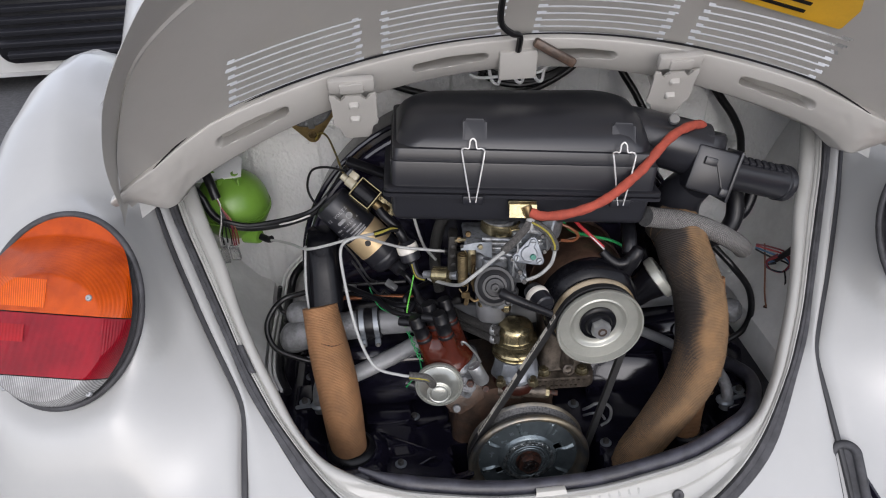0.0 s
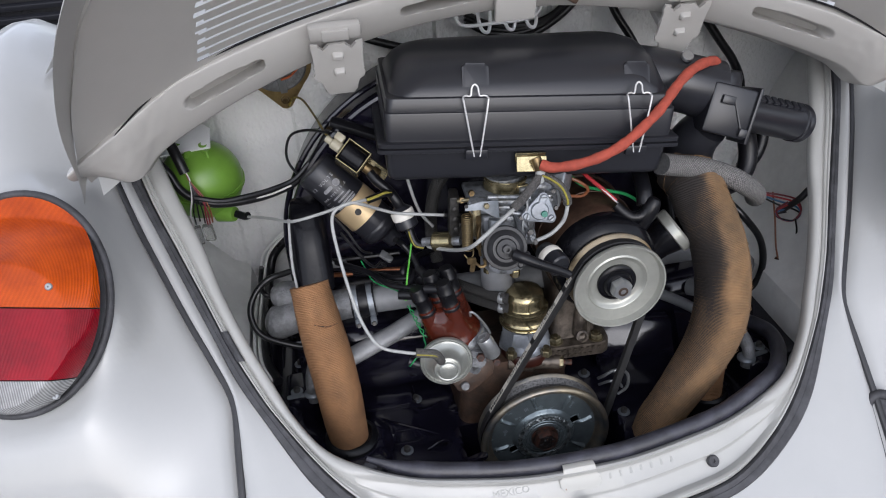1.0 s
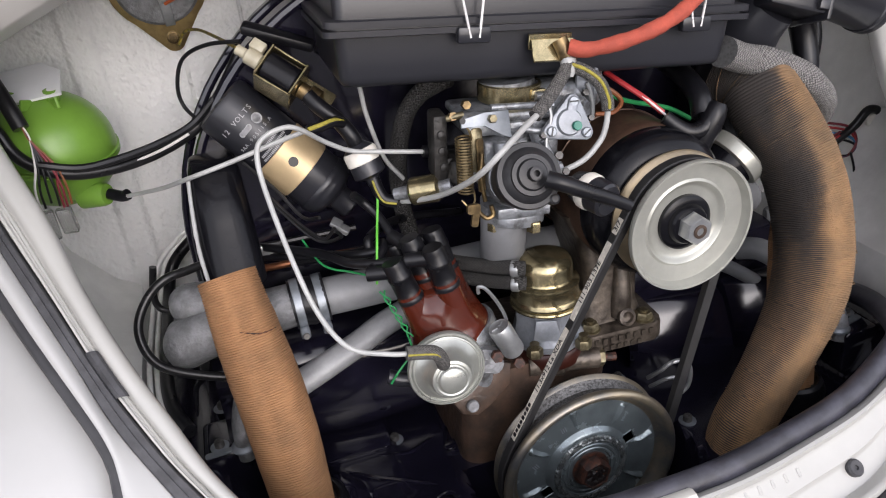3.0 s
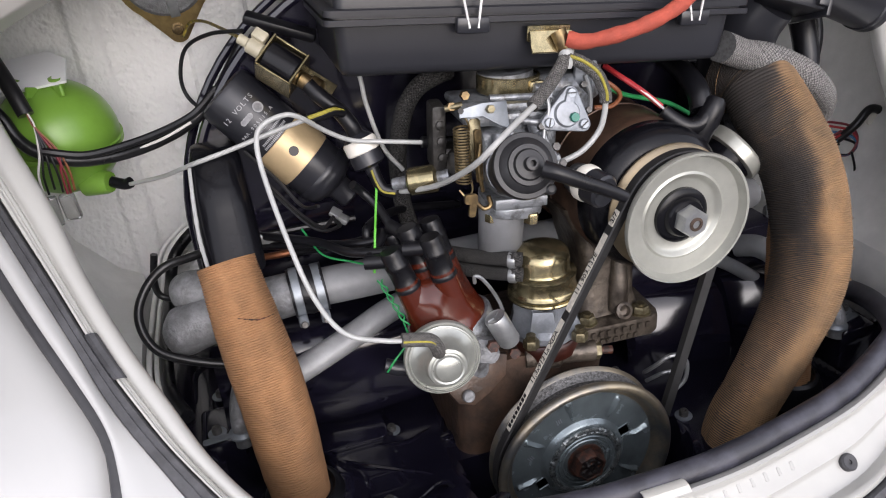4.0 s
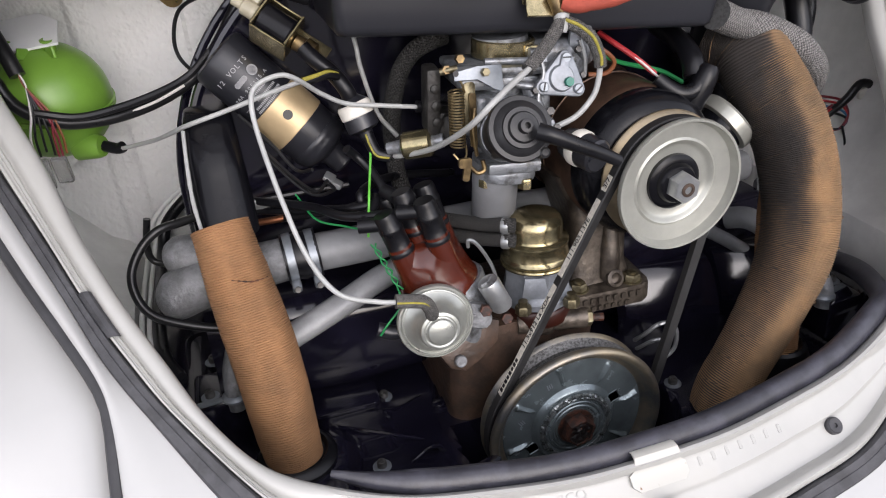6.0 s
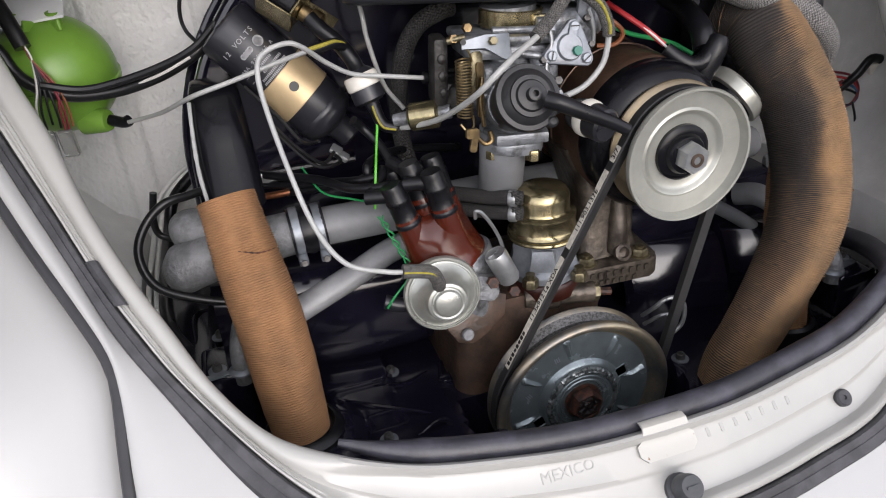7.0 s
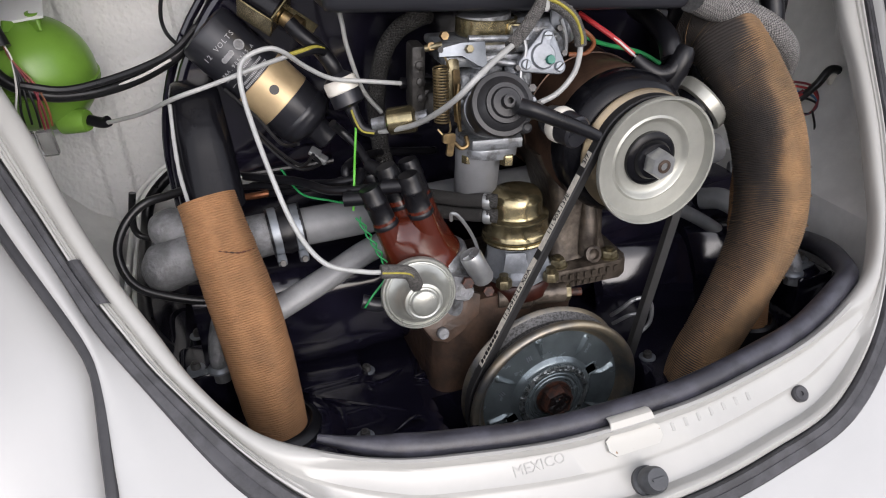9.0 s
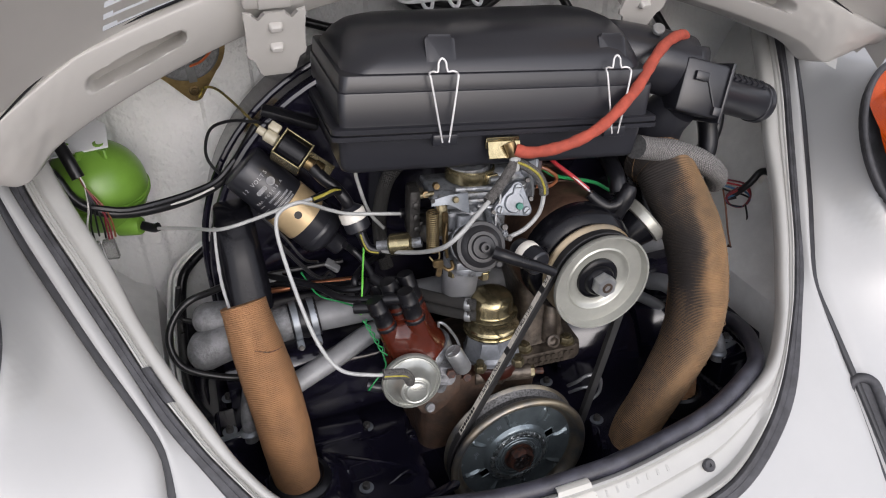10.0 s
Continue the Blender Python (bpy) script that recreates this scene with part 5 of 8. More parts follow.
part("body", bm, alloy, carb)
bm = B()
rbox(bm, (0.012, 0.028, 0.056), pose(-0.094, 0.088, 0.708, 0, 4, -6), 0.003)
for z_ in (0.692, 0.706, 0.720):
    lathe(bm, [(0.004, 0), (0.004, 0.002), (0.0025, 0.003), (0, 0.003)], axis_m((-0.094, 0.074, z_), (-0.094, 0.05, z_ + 0.002)), 12)
rbox(bm, (0.020, 0.024, 0.016), pose(-0.082, 0.088, 0.690, 0, 4, -6), 0.004)
lathe(bm, [(0.012, 0), (0.012, 0.012), (0.009, 0.015), (0.0, 0.015)], axis_m((-0.075, 0.080, 0.684), (-0.10, 0.06, 0.690)), 20)
part("throttle_housing", bm, mat("oily_black_casting", (0.045, 0.042, 0.039), 0.45, 0.3, 0.4, 110, 0.6, 350, col2=(0.015, 0.014, 0.013)), carb, "dark grimy side plate")
bm = B()
prism(bm, round_rect(0.010, 0.036, 0.003), 0.003, frame_m((-0.072, 0.055, 0.709), (1, 0, -0.05), (0, 0.1, 1)), 0.0006)
part("spring_plate", bm, olive_nut, carb, "brassy plate behind the return spring")
for k in range(2):
    bm = B()
    hexhead(bm, axis_m((-0.0865 + 0.012 * k, 0.066, 0.736 + 0.008 * k), (-0.090 + 0.012 * k, 0.02, 0.752)), 0.0040, 0.006)
    part("linkage_nut", bm, gold_dull, carb)
for p_, q_ in (((-0.058, 0.052, 0.742), (-0.012, 0.046, 0.738)), ((-0.036, 0.046, 0.722), (-0.010, 0.040, 0.716)), ((-0.020, 0.040, 0.712), (-0.010, 0.036, 0.690))):
    bm = B()
    tube(bm, [p_, q_], 0.0030, 10)
    lathe(bm, [(0.0048, 0), (0.0048, 0.004), (0.0, 0.004)], axis_m(q_, Vector(q_) + (Vector(q_) - Vector(p_)) * 0.1), 6)
    part("jet_passage", bm, alloy, carb)
bm = B()
lathe(bm, [(0.0258, 0), (0.0268, 0.001), (0.0268, 0.014), (0.0258, 0.015), (0.024, 0.015), (0.024, 0.0)], frame_m((-0.0290, 0.085, 0.7365), cx, (0, 1, 0)), 40)
rbox(bm, (0.016, 0.006, 0.009), pose(-0.013, 0.062, 0.743, 0, 8, 20), 0.002)
part("clamp_ring", bm, gold, carb, "yellow zinc clamping ring")
bm = B()
tube(bm, [(-0.018, 0.057, 0.743), (-0.004, 0.060, 0.741)], 0.0035, 10)
part("clamp_screw", bm, zinc, carb)
bm = B()
prism(bm, [(-0.0235, -0.005), (-0.0235, 0.002), (-0.004, 0.006), (0.016, 0.007), (0.018, -0.015), (0.009, -0.012), (-0.004, -0.0035)], 0.002, frame_m((-0.0635, 0.044, 0.735), (1, -0.03, -0.10), (0.05, 0.25, 1)), 0.0005)
part("throttle_lever", bm, steel_plate, carb, "grey steel throttle lever")
bm = B()
lathe(bm, [(0.0024, 0), (0.0024, 0.0004), (0, 0.0004)], frame_m((-0.0855, 0.0428, 0.7385), (1, -0.03, -0.10), (0.05, 0.25, 1)), 14)
part("lever_eye", bm, rubber_black, carb)
for px_, pz_ in ((-0.074, 0.7275), (-0.016, 0.7275), (0.016, 0.7265), (-0.05, 0.7285)):
    bm = B()
    lathe(bm, [(0.0042, 0), (0.0042, 0.003), (0.003, 0.004), (0, 0.004)], axis_m((px_, 0.0485, pz_ + 0.008), (px_, 0.04, pz_ + 0.03)), 14)
    part("top_screw", bm, zinc, carb)
bm = B()
hexhead(bm, frame_m((-0.062, 0.042, 0.7365), (1, -0.03, -0.1), (0.05, 0.25, 1)), 0.0036, 0.005)
tube(bm, [(-0.092, 0.064, 0.736), (-0.078, 0.060, 0.738)], 0.003, 10)
part("lever_bolt", bm, olive_nut, carb)
bm = B()
pts = []
turns, r = 19, 0.0062
for k in range(turns * 14 + 1):
    a = 2 * math.pi * k / 14
    s = k / (turns * 14)
    pts.append(Vector((-0.0845 + r * math.cos(a) - 0.001 * s, 0.048 + r * math.sin(a), 0.7235 - 0.046 * s)))
sweep(bm, pts, 0.00080, 6)
tube(bm, [(-0.084, 0.045, 0.736), (-0.081, 0.043, 0.730), (-0.078, 0.046, 0.722)], 0.0009, 6)
tube(bm, [(-0.0787, 0.048, 0.6775), (-0.080, 0.044, 0.670), (-0.086, 0.042, 0.667), (-0.091, 0.044, 0.673)], 0.0009, 6)
part("return_spring", bm, mat("tarnished_brass_wire", (0.36, 0.28, 0.15), 0.32, 0.85, 0.3, 90, 0.1, 300, col2=(0.20, 0.15, 0.08)), carb, "coiled brass-coloured return spring")
bm = B()
prism(bm, round_rect(0.006, 0.044, 0.002), 0.002, frame_m((-0.071, 0.050, 0.697), (1, 0, -0.05), (0, 0.1, 1)))
tube(bm, [(-0.070, 0.046, 0.708), (-0.073, 0.044, 0.690), (-0.071, 0.044, 0.668)], 0.0018, 8)
prism(bm, round_rect(0.011, 0.008, 0.002), 0.004, frame_m((-0.083, 0.042, 0.665), (1, 0, -0.05), (0, 0.1, 1)))
prism(bm, round_rect(0.006, 0.014, 0.002), 0.003, frame_m((-0.082, 0.042, 0.656), (1, 0, -0.25), (0.2, 0.1, 1)))
tube(bm, [(-0.078, 0.042, 0.660), (-0.072, 0.041, 0.654), (-0.066, 0.041, 0.656), (-0.067, 0.042, 0.664)], 0.0020, 8)
part("linkage", bm, gold_dull, carb, "brassy throttle linkage")
# black diaphragm cover facing back
cm = frame_m((-0.0505, -0.001, 0.7015), (1, -0.10, -0.06), (0.06, 0.42, 0.91)) @ Matrix.Diagonal((0.88, 0.88, 0.95, 1))
bm = B()
lathe(bm, [(0.024, -0.045), (0.026, -0.014), (0.0285, -0.012), (0.0295, -0.009), (0.0295, -0.003), (0.0285, -0.001), (0.0245, -0.0005), (0.0225, 0.002), (0.0185, 0.0045), (0.0178, 0.0065), (0.014, 0.0068), (0.0125, 0.0095), (0.0095, 0.010), (0.0062, 0.0105), (0.006, 0.018), (0.0042, 0.0185), (0.0028, 0.0185), (0.0028, 0.012), (0, 0.012)], cm, 56)
cover_black = mat("dull_black_moulding", (0.017, 0.017, 0.019), 0.42, 0, 0.3, 60, 0.15, 500)
cover = part("choke_cover", bm, cover_black, carb, "stepped black plastic diaphragm cover")
for a in (-20, -48):
    bm = B()
    lathe(bm, [(0.005, -0.010), (0.005, -0.001), (0.003, 0.0005), (0, 0.0005)], cm @ Matrix.Rotation(radians(a), 4, 'Z') @ Matrix.Translation((0.030, 0, 0)), 14)
    part("cover_lug", bm, cover_black, cover)
bm = B()
tube(bm, [(-0.050, 0.030, 0.688), (-0.047, 0.045, 0.680)], 0.021, 24)
part("choke_body", bm, alloy, carb)
# accelerator pump cover
gm = frame_m((0.0005, 0.040, 0.7225), (1, -0.12, -0.12), (0.1, 0.3, 1))
bm = B()
tri = []
for a in (78, 205, 330):
    for k in range(7):
        b_ = radians(a - 50 + 100 * k / 6)
        tri.append((0.0165 * math.cos(radians(a)) + 0.0062 * math.cos(b_), 0.0165 * math.sin(radians(a)) + 0.0062 * math.sin(b_)))
prism(bm, tri, 0.008, gm, 0.0015)
lathe(bm, [(0.011, 0.008), (0.0095, 0.0105), (0, 0.0110)], gm, 28)
rbox(bm, (0.0085, 0.016, 0.004), gm @ Matrix.Rotation(radians(-12), 4, 'Z') @ Matrix.Translation((0, 0.008, 0.0085)), 0.0015)
part("pump_cover", bm, pump_alloy, carb, "three-cornered alloy cover")
for a in (78, 205, 330):
    sm2 = gm @ Matrix.Translation((0.0165 * math.cos(radians(a)), 0.0165 * math.sin(radians(a)), 0))
    bm = B()
    lathe(bm, [(0.0042, 0.008), (0.0042, 0.0098), (0.0034, 0.0106), (0, 0.0106)], sm2, 16)
    screw = part("cover_screw", bm, steel_plate, carb, "slotted steel screw")
    bm = B()
    rbox(bm, (0.0070, 0.0011, 0.0006), sm2 @ Matrix.Translation((0, 0, 0.0107)) @ Matrix.Rotation(0.6 + a, 4, 'Z'), 0)
    part("slot", bm, rubber_black, screw)
bm = B()
hexhead(bm, gm @ Matrix.Translation((0.0050, -0.0030, 0.0095)), 0.0040, 0.005, 8)
part("sealed_screw", bm, mat("green_sealing_paint", (0.01, 0.17, 0.12), 0.35, 0, 0.2, 80, 0.1, 300), carb, "green sealed adjusting screw")
bm = B()
tube(bm, [(-0.015, 0.040, 0.744), (-0.014, 0.036, 0.730), (-0.019, 0.034, 0.716), (-0.022, 0.03, 0.702)], 0.0016, 8)
part("link_rod", bm, zinc, carb)
bm = B()
tube(bm, [(0.022, 0.045, 0.750), (0.026, 0.043, 0.735), (0.026, 0.043, 0.722)], 0.002, 8)
part("link_rod", bm, zinc, carb)
for p, r in (((0.022, 0.040, 0.722), 0.0038), ((-0.012, 0.030, 0.700), 0.005), ((-0.006, 0.030, 0.685), 0.0045), ((-0.021, 0.038, 0.716), 0.004), ((0.020, 0.045, 0.742), 0.004)):
    bm = B()
    hexhead(bm, axis_m(p, (p[0] - 0.01, p[1] - 0.05, p[2] + 0.02)), r * 0.75, 0.006)
    part("small_nut", bm, alloy_dark, carb)
# idle cut-off solenoid
bm = B()
sm_ = axis_m((-0.122, 0.088, 0.671), (-0.088, 0.072, 0.676))
lathe(bm, [(0.010, 0.0), (0.012, 0.002), (0.012, 0.024), (0.009, 0.026)], sm_, 28)
part("cutoff_solenoid", bm, gold, carb, "yellow zinc idle solenoid")
bm = B()
lathe(bm, [(0.006, 0.024), (0.006, 0.036)], sm_, 16)
lathe(bm, [(0.005, -0.014), (0.006, -0.002), (0.010, 0.0)], sm_, 16)
part("solenoid_tip", bm, alloy, carb)

# ---- vacuum hoses and tubes ----
hose_thing("vacuum_elbow", [(-0.045, -0.020, 0.704), (-0.036, -0.026, 0.701), (-0.018, -0.030, 0.692), (0.002, -0.032, 0.682), (0.016, -0.033, 0.674)], lambda s, a, w: 0.0068 - 0.002 * w, rubber_black, "black rubber elbow plugged onto the diaphragm cover", "hose")
valve = thing("vacuum_valve", "small round vacuum valve with cream ring and black cap", "valve", (0.010, 0.005, 0.662))
vm = axis_m((0.004, 0.028, 0.672), (0.014, -0.006, 0.668))
bm = B()
lathe(bm, [(0.0145, 0.010), (0.0155, 0.012), (0.0155, 0.018), (0.0145, 0.020)], vm, 32)
part("ring", bm, white_plastic, valve, "cream plastic ring")
bm = B()
lathe(bm, [(0.007, -0.004), (0.012, 0.0), (0.0145, 0.010), (0.0145, 0.020), (0.014, 0.034), (0.012, 0.036), (0.0, 0.036)], vm, 32)
rbox(bm, (0.022, 0.0018, 0.0015), vm @ Matrix.Translation((0, 0, 0.0363)), 0)
part("cap", bm, black_plastic, valve)
hose_thing("vacuum_tube", [(-0.366, 0.250, 0.659), (-0.346, 0.228, 0.667), (-0.322, 0.190, 0.681), (-0.2928, 0.125, 0.7075), (-0.2599, 0.113, 0.718), (-0.2266, 0.110, 0.727), (-0.2071, 0.104, 0.733), (-0.192, 0.100, 0.737)], 0.0020, tube_white, "milky white plastic tube from the green reservoir", "tube")
hose_thing("vacuum_tube", [(-0.160, -0.024, 0.588), (-0.180, -0.022, 0.592), (-0.208, -0.018, 0.604), (-0.224, 0.000, 0.628), (-0.234, 0.020, 0.668), (-0.241, 0.050, 0.713), (-0.241, 0.060, 0.737), (-0.234, 0.065, 0.747), (-0.218, 0.068, 0.751), (-0.206, 0.070, 0.747), (-0.184, 0.090, 0.726), (-0.163, 0.100, 0.712), (-0.135, 0.1, 0.706), (-0.100, 0.100, 0.699)], 0.0020, tube_white, "milky white tube looping up from the distributor", "tube", n=10)
hose_thing("vacuum_sleeve", [(-0.104, 0.100, 0.700), (-0.088, 0.10, 0.697), (-0.072, 0.10, 0.695)], 0.0052, rubber_black, "short black rubber sleeve on a tube end", "sleeve")
hose_thing("vacuum_tube", [(-0.1283, 0.095, 0.6611), (-0.123, 0.085, 0.6641), (-0.1082, 0.055, 0.6762), (-0.0989, 0.02, 0.6953), (-0.091, -0.006, 0.7133), (-0.0778, -0.014, 0.7287), (-0.0565, 0.0, 0.7362), (-0.0271, 0.022, 0.7432)], 0.0024, tube_white, "milky white tube curving across the carburettor", "tube")
hose_thing("braided_sleeve", [(-0.036, 0.018, 0.740), (-0.020, 0.026, 0.750), (-0.004, 0.034, 0.763), (0.003, 0.037, 0.771)], 0.0054, braid_fine, "grey braided rubber sleeve on the tube end", "sleeve")
hose_thing("vacuum_tube", [(-0.142, 0.150, 0.760), (-0.142, 0.140, 0.748), (-0.140, 0.140, 0.728), (-0.130, 0.140, 0.688), (-0.114, 0.140, 0.663)], 0.0021, tube_white, "milky white tube hanging behind the carburettor", "tube")
hose_thing("vacuum_tube", [(0.033, 0.030, 0.734), (0.032, 0.030, 0.720), (0.027, 0.030, 0.706), (0.012, 0.030, 0.692), (-0.010, 0.030, 0.685)], 0.0024, tube_white, "milky white tube bending under the yellow-striped sleeve", "tube")
ys = thing("striped_sleeve", "grey rubber sleeve with a yellow stripe", "sleeve", (0.02, 0.03, 0.735))
yp = [(0.004, 0.037, 0.768), (0.014, 0.033, 0.763), (0.025, 0.030, 0.753), (0.032, 0.030, 0.738), (0.033, 0.030, 0.730)]
bm = B()
tube(bm, yp, 0.0052, 12)
part("sleeve", bm, braid_fine, ys)
bm = B()
tube(bm, [(x - 0.0012, y - 0.0046, z + 0.0022) for x, y, z in yp], 0.0014, 8)
part("stripe", bm, stripe_yellow, ys, "yellow woven stripe")
bm = B()
lathe(bm, [(0.0045, -0.004), (0.006, 0), (0.006, 0.010), (0.004, 0.012)], axis_m((0.001, 0.036, 0.764), (0.004, 0.040, 0.782)), 14)
single("tube_joint", bm, tube_white, "small white plastic tube joint below the brass fitting", "tube joint")
es = thing("striped_elbow", "grey rubber elbow with a yellow stripe on the vacuum can", "hose elbow", (-0.15, -0.02, 0.57))
ep = [(-0.167, -0.024, 0.590), (-0.152, -0.025, 0.587), (-0.144, -0.024, 0.583), (-0.139, -0.021, 0.573), (-0.137, -0.016, 0.565)]
bm = B()
tube(bm, ep, 0.0056, 12)
part("sleeve", bm, braid_fine, es)
bm = B()
tube(bm, [(x, y - 0.0050, z + 0.0012) for x, y, z in ep], 0.0009, 8)
part("stripe", bm, stripe_yellow, es)
hose_thing("braided_hose", [(-0.060, 0.150, 0.745), (-0.072, 0.145, 0.744), (-0.090, 0.150, 0.734), (-0.104, 0.155, 0.712), (-0.113, 0.160, 0.671), (-0.114, 0.160, 0.630), (-0.11, 0.155, 0.60)], 0.0085, braid_black, "black braided fuel hose arching behind the carburettor", "hose")

# ---- distributor ----
dist = thing("distributor", "ignition distributor with glossy brown bakelite cap", "distributor", (-0.09, 0.05, 0.50))
DA, DB = Vector((-0.090, 0.050, 0.505)), Vector((-0.124, 0.062, 0.630))
dm = axis_m(DA, DB)
bm = B()
lathe(bm, [(0.016, -0.02), (0.018, 0.0), (0.024, 0.012), (0.033, 0.020), (0.0345, 0.026), (0.0345, 0.046), (0.033, 0.048)], dm, 40)
part("body", bm, alloy, dist, "cast alloy distributor body")
cm = Matrix.Translation((-0.0055, 0.0, -0.006)) @ dm @ Matrix.Diagonal((0.97, 0.97, 1.02, 1))
bm = B()
rows = []
for z, rad_t, rad_v in ((0.046, 0.0372, 0.0372), (0.048, 0.0380, 0.0380), (0.054, 0.0380, 0.0380), (0.0565, 0.0364, 0.0364), (0.064, 0.0362, 0.0345), (0.074, 0.0358, 0.0318), (0.084, 0.0352, 0.0285), (0.092, 0.0345, 0.0245), (0.0965, 0.0332, 0.0200), (0.099, 0.030, 0.0165), (0.100, 0.020, 0.012), (0.1002, 0.006, 0.005)):
    row = []
    for k in range(96):
        a = 2 * math.pi * k / 96
        t_ = (0.5 + 0.5 * math.cos(4 * (a - radians(48)))) ** 1.6
        r_ = rad_v + (rad_t - rad_v) * t_
        row.append(bm.verts.new(cm @ Vector((r_ * math.cos(a), r_ * math.sin(a), z))))
    rows.append(row)
rows = [[r[k] for r in rows] for k in range(96)]
grid_faces(bm, rows + [rows[0]])
bm.faces.new([r[-1] for r in rows])
cap = part("cap", bm, bakelite, dist, "glossy reddish-brown fluted cap", angle=50)
for k in range(5):
    bm = B()
    if k < 4:
        lathe(bm, [(0.0118, 0.070), (0.0116, 0.090), (0.0112, 0.104), (0.0095, 0.112), (0.009, 0.120)], cm @ Matrix.Rotation(radians(90 * k + 48), 4, 'Z') @ Matrix.Translation((0.0238, 0, 0)), 24)
    else:
        lathe(bm, [(0.0125, 0.095), (0.0115, 0.112), (0.0095, 0.118)], cm, 20)
    part("cap_tower", bm, bakelite, cap)
BOOT_END = []
for k in range(5):
    ang = radians(90 * k + 48)
    off = Vector((0.0235 * math.cos(ang), 0.0235 * math.sin(ang), 0)) if k < 4 else Vector((0, 0, 0))
    base = cm @ (off + Vector((0, 0, 0.099 if k < 4 else 0.106)))
    tip = cm @ (off * 1.10 + Vector((0, 0, 0.139 if k < 4 else 0.146)))
    bm = B()
    lathe(bm, [(0.0115, 0.0), (0.0117, 0.002), (0.0113, 0.004), (0.0105, 0.005), (0.0102, 0.022), (0.0107, 0.023), (0.0107, 0.026), (0.0100, 0.027), (0.0096, 0.036), (0.0086, 0.0395), (0, 0.040)], axis_m(base, tip), 24)
    sd = Vector((-0.9, 0.35, -0.05)) if k < 4 else Vector((-0.5, 0.8, 0.2))
    side = base.lerp(tip, 0.72)
    tube(bm, [side, side + sd * 0.012, side + sd * 0.026], 0.0062, 12)
    part("plug_boot", bm, rubber_black, dist, "black rubber lead boot")
    BOOT_END.append(side + sd * 0.024)
# vacuum can
vm2 = frame_m((-0.1275, 0.006, 0.5415), (1, -0.08, 0.02), (0.0, 0.16, 0.98)) @ Matrix.Scale(0.94, 4)
bm = B()
lathe(bm, [(0.026, -0.022), (0.0325, -0.016), (0.0345, -0.013), (0.0356, -0.010), (0.0356, -0.0075), (0.0346, -0.0055), (0.0334, -0.0055), (0.0330, -0.0068), (0.0322, -0.0068), (0.0316, -0.0050), (0.0306, -0.0046), (0.0298, -0.0054), (0.0286, -0.0048), (0.0240, -0.0005), (0.0215, 0.0028), (0.0198, 0.0080), (0.0188, 0.0128), (0.0176, 0.0150), (0.0152, 0.0157), (0.0138, 0.0150), (0.0128, 0.0154), (0.0119, 0.0176), (0.0108, 0.0184), (0, 0.0184)], vm2 @ Matrix.Translation((0, -0.002, 0)), 72)
part("vacuum_can", bm, mat("olive_tinted_zinc", (0.45, 0.46, 0.425), 0.30, 0.65, 0.2, 30, 0.08, 400), dist, "stepped zinc-plated vacuum advance can")
bm = B()
rbox(bm, (0.05, 0.03, 0.012), frame_m((-0.098, 0.026, 0.535), (1, -0.1, -0.4), (0.2, 0.9, 0)), 0.004)
rbox(bm, (0.024, 0.024, 0.020), frame_m((-0.087, 0.020, 0.531), (1, -0.2, -0.25), (0.2, 0.3, 1)), 0.006)
part("vacuum_bracket", bm, cast_grey, dist)
cond_m = axis_m((-0.0665, 0.012, 0.540), (-0.0790, 0.014, 0.568))
bm = B()
lathe(bm, [(0.0085, -0.003), (0.0100, 0.0), (0.0100, 0.026), (0.0092, 0.028), (0.0080, 0.0272), (0.0, 0.0272)], cond_m, 32)
for a in (30, 150, 270):
    rbox(bm, (0.0055, 0.0015, 0.0012), cond_m @ Matrix.Rotation(radians(a), 4, 'Z') @ Matrix.Translation((0.004, 0, 0.0275)), 0)
part("condenser", bm, zinc, dist, "small bright cylindrical condenser")
bm = B()
tube(bm, [(-0.092, 0.018, 0.600), (-0.093, 0.014, 0.608), (-0.088, 0.013, 0.606), (-0.080, 0.014, 0.594), (-0.072, 0.018, 0.578), (-0.068, 0.02, 0.566)], 0.0016, 8)
part("cap_clip", bm, zinc, dist, "sprung wire cap clip")
for p in ((-0.084, 0.006, 0.543), (-0.061, 0.016, 0.523)):
    bm = B()
    hexhead(bm, axis_m(p, (p[0] - 0.01, p[1] - 0.05, p[2] + 0.02)), 0.0055, 0.008)
    part("screw", bm, rust_bolt, dist)
# ignition leads
lead_ends = [[(-0.18, 0.08, 0.62), (-0.205, 0.12, 0.618), (-0.255, 0.175, 0.612)], [(-0.17, 0.09, 0.622), (-0.20, 0.13, 0.61), (-0.26, 0.18, 0.60)], [(-0.16, 0.10, 0.632), (-0.12, 0.15, 0.62), (-0.05, 0.18, 0.60)], [(-0.15, 0.09, 0.628), (-0.17, 0.13, 0.605), (-0.23, 0.17, 0.59)], [(-0.150, 0.10, 0.650), (-0.160, 0.108, 0.662), (-0.168, 0.104, 0.672)]]
for e0, rest in zip(BOOT_END, lead_ends):
    hose_thing("ignition_lead", [tuple(e0)] + rest, 0.0040, rubber_black, "black ignition lead running from the distributor cap", "cable", group="ignition leads")

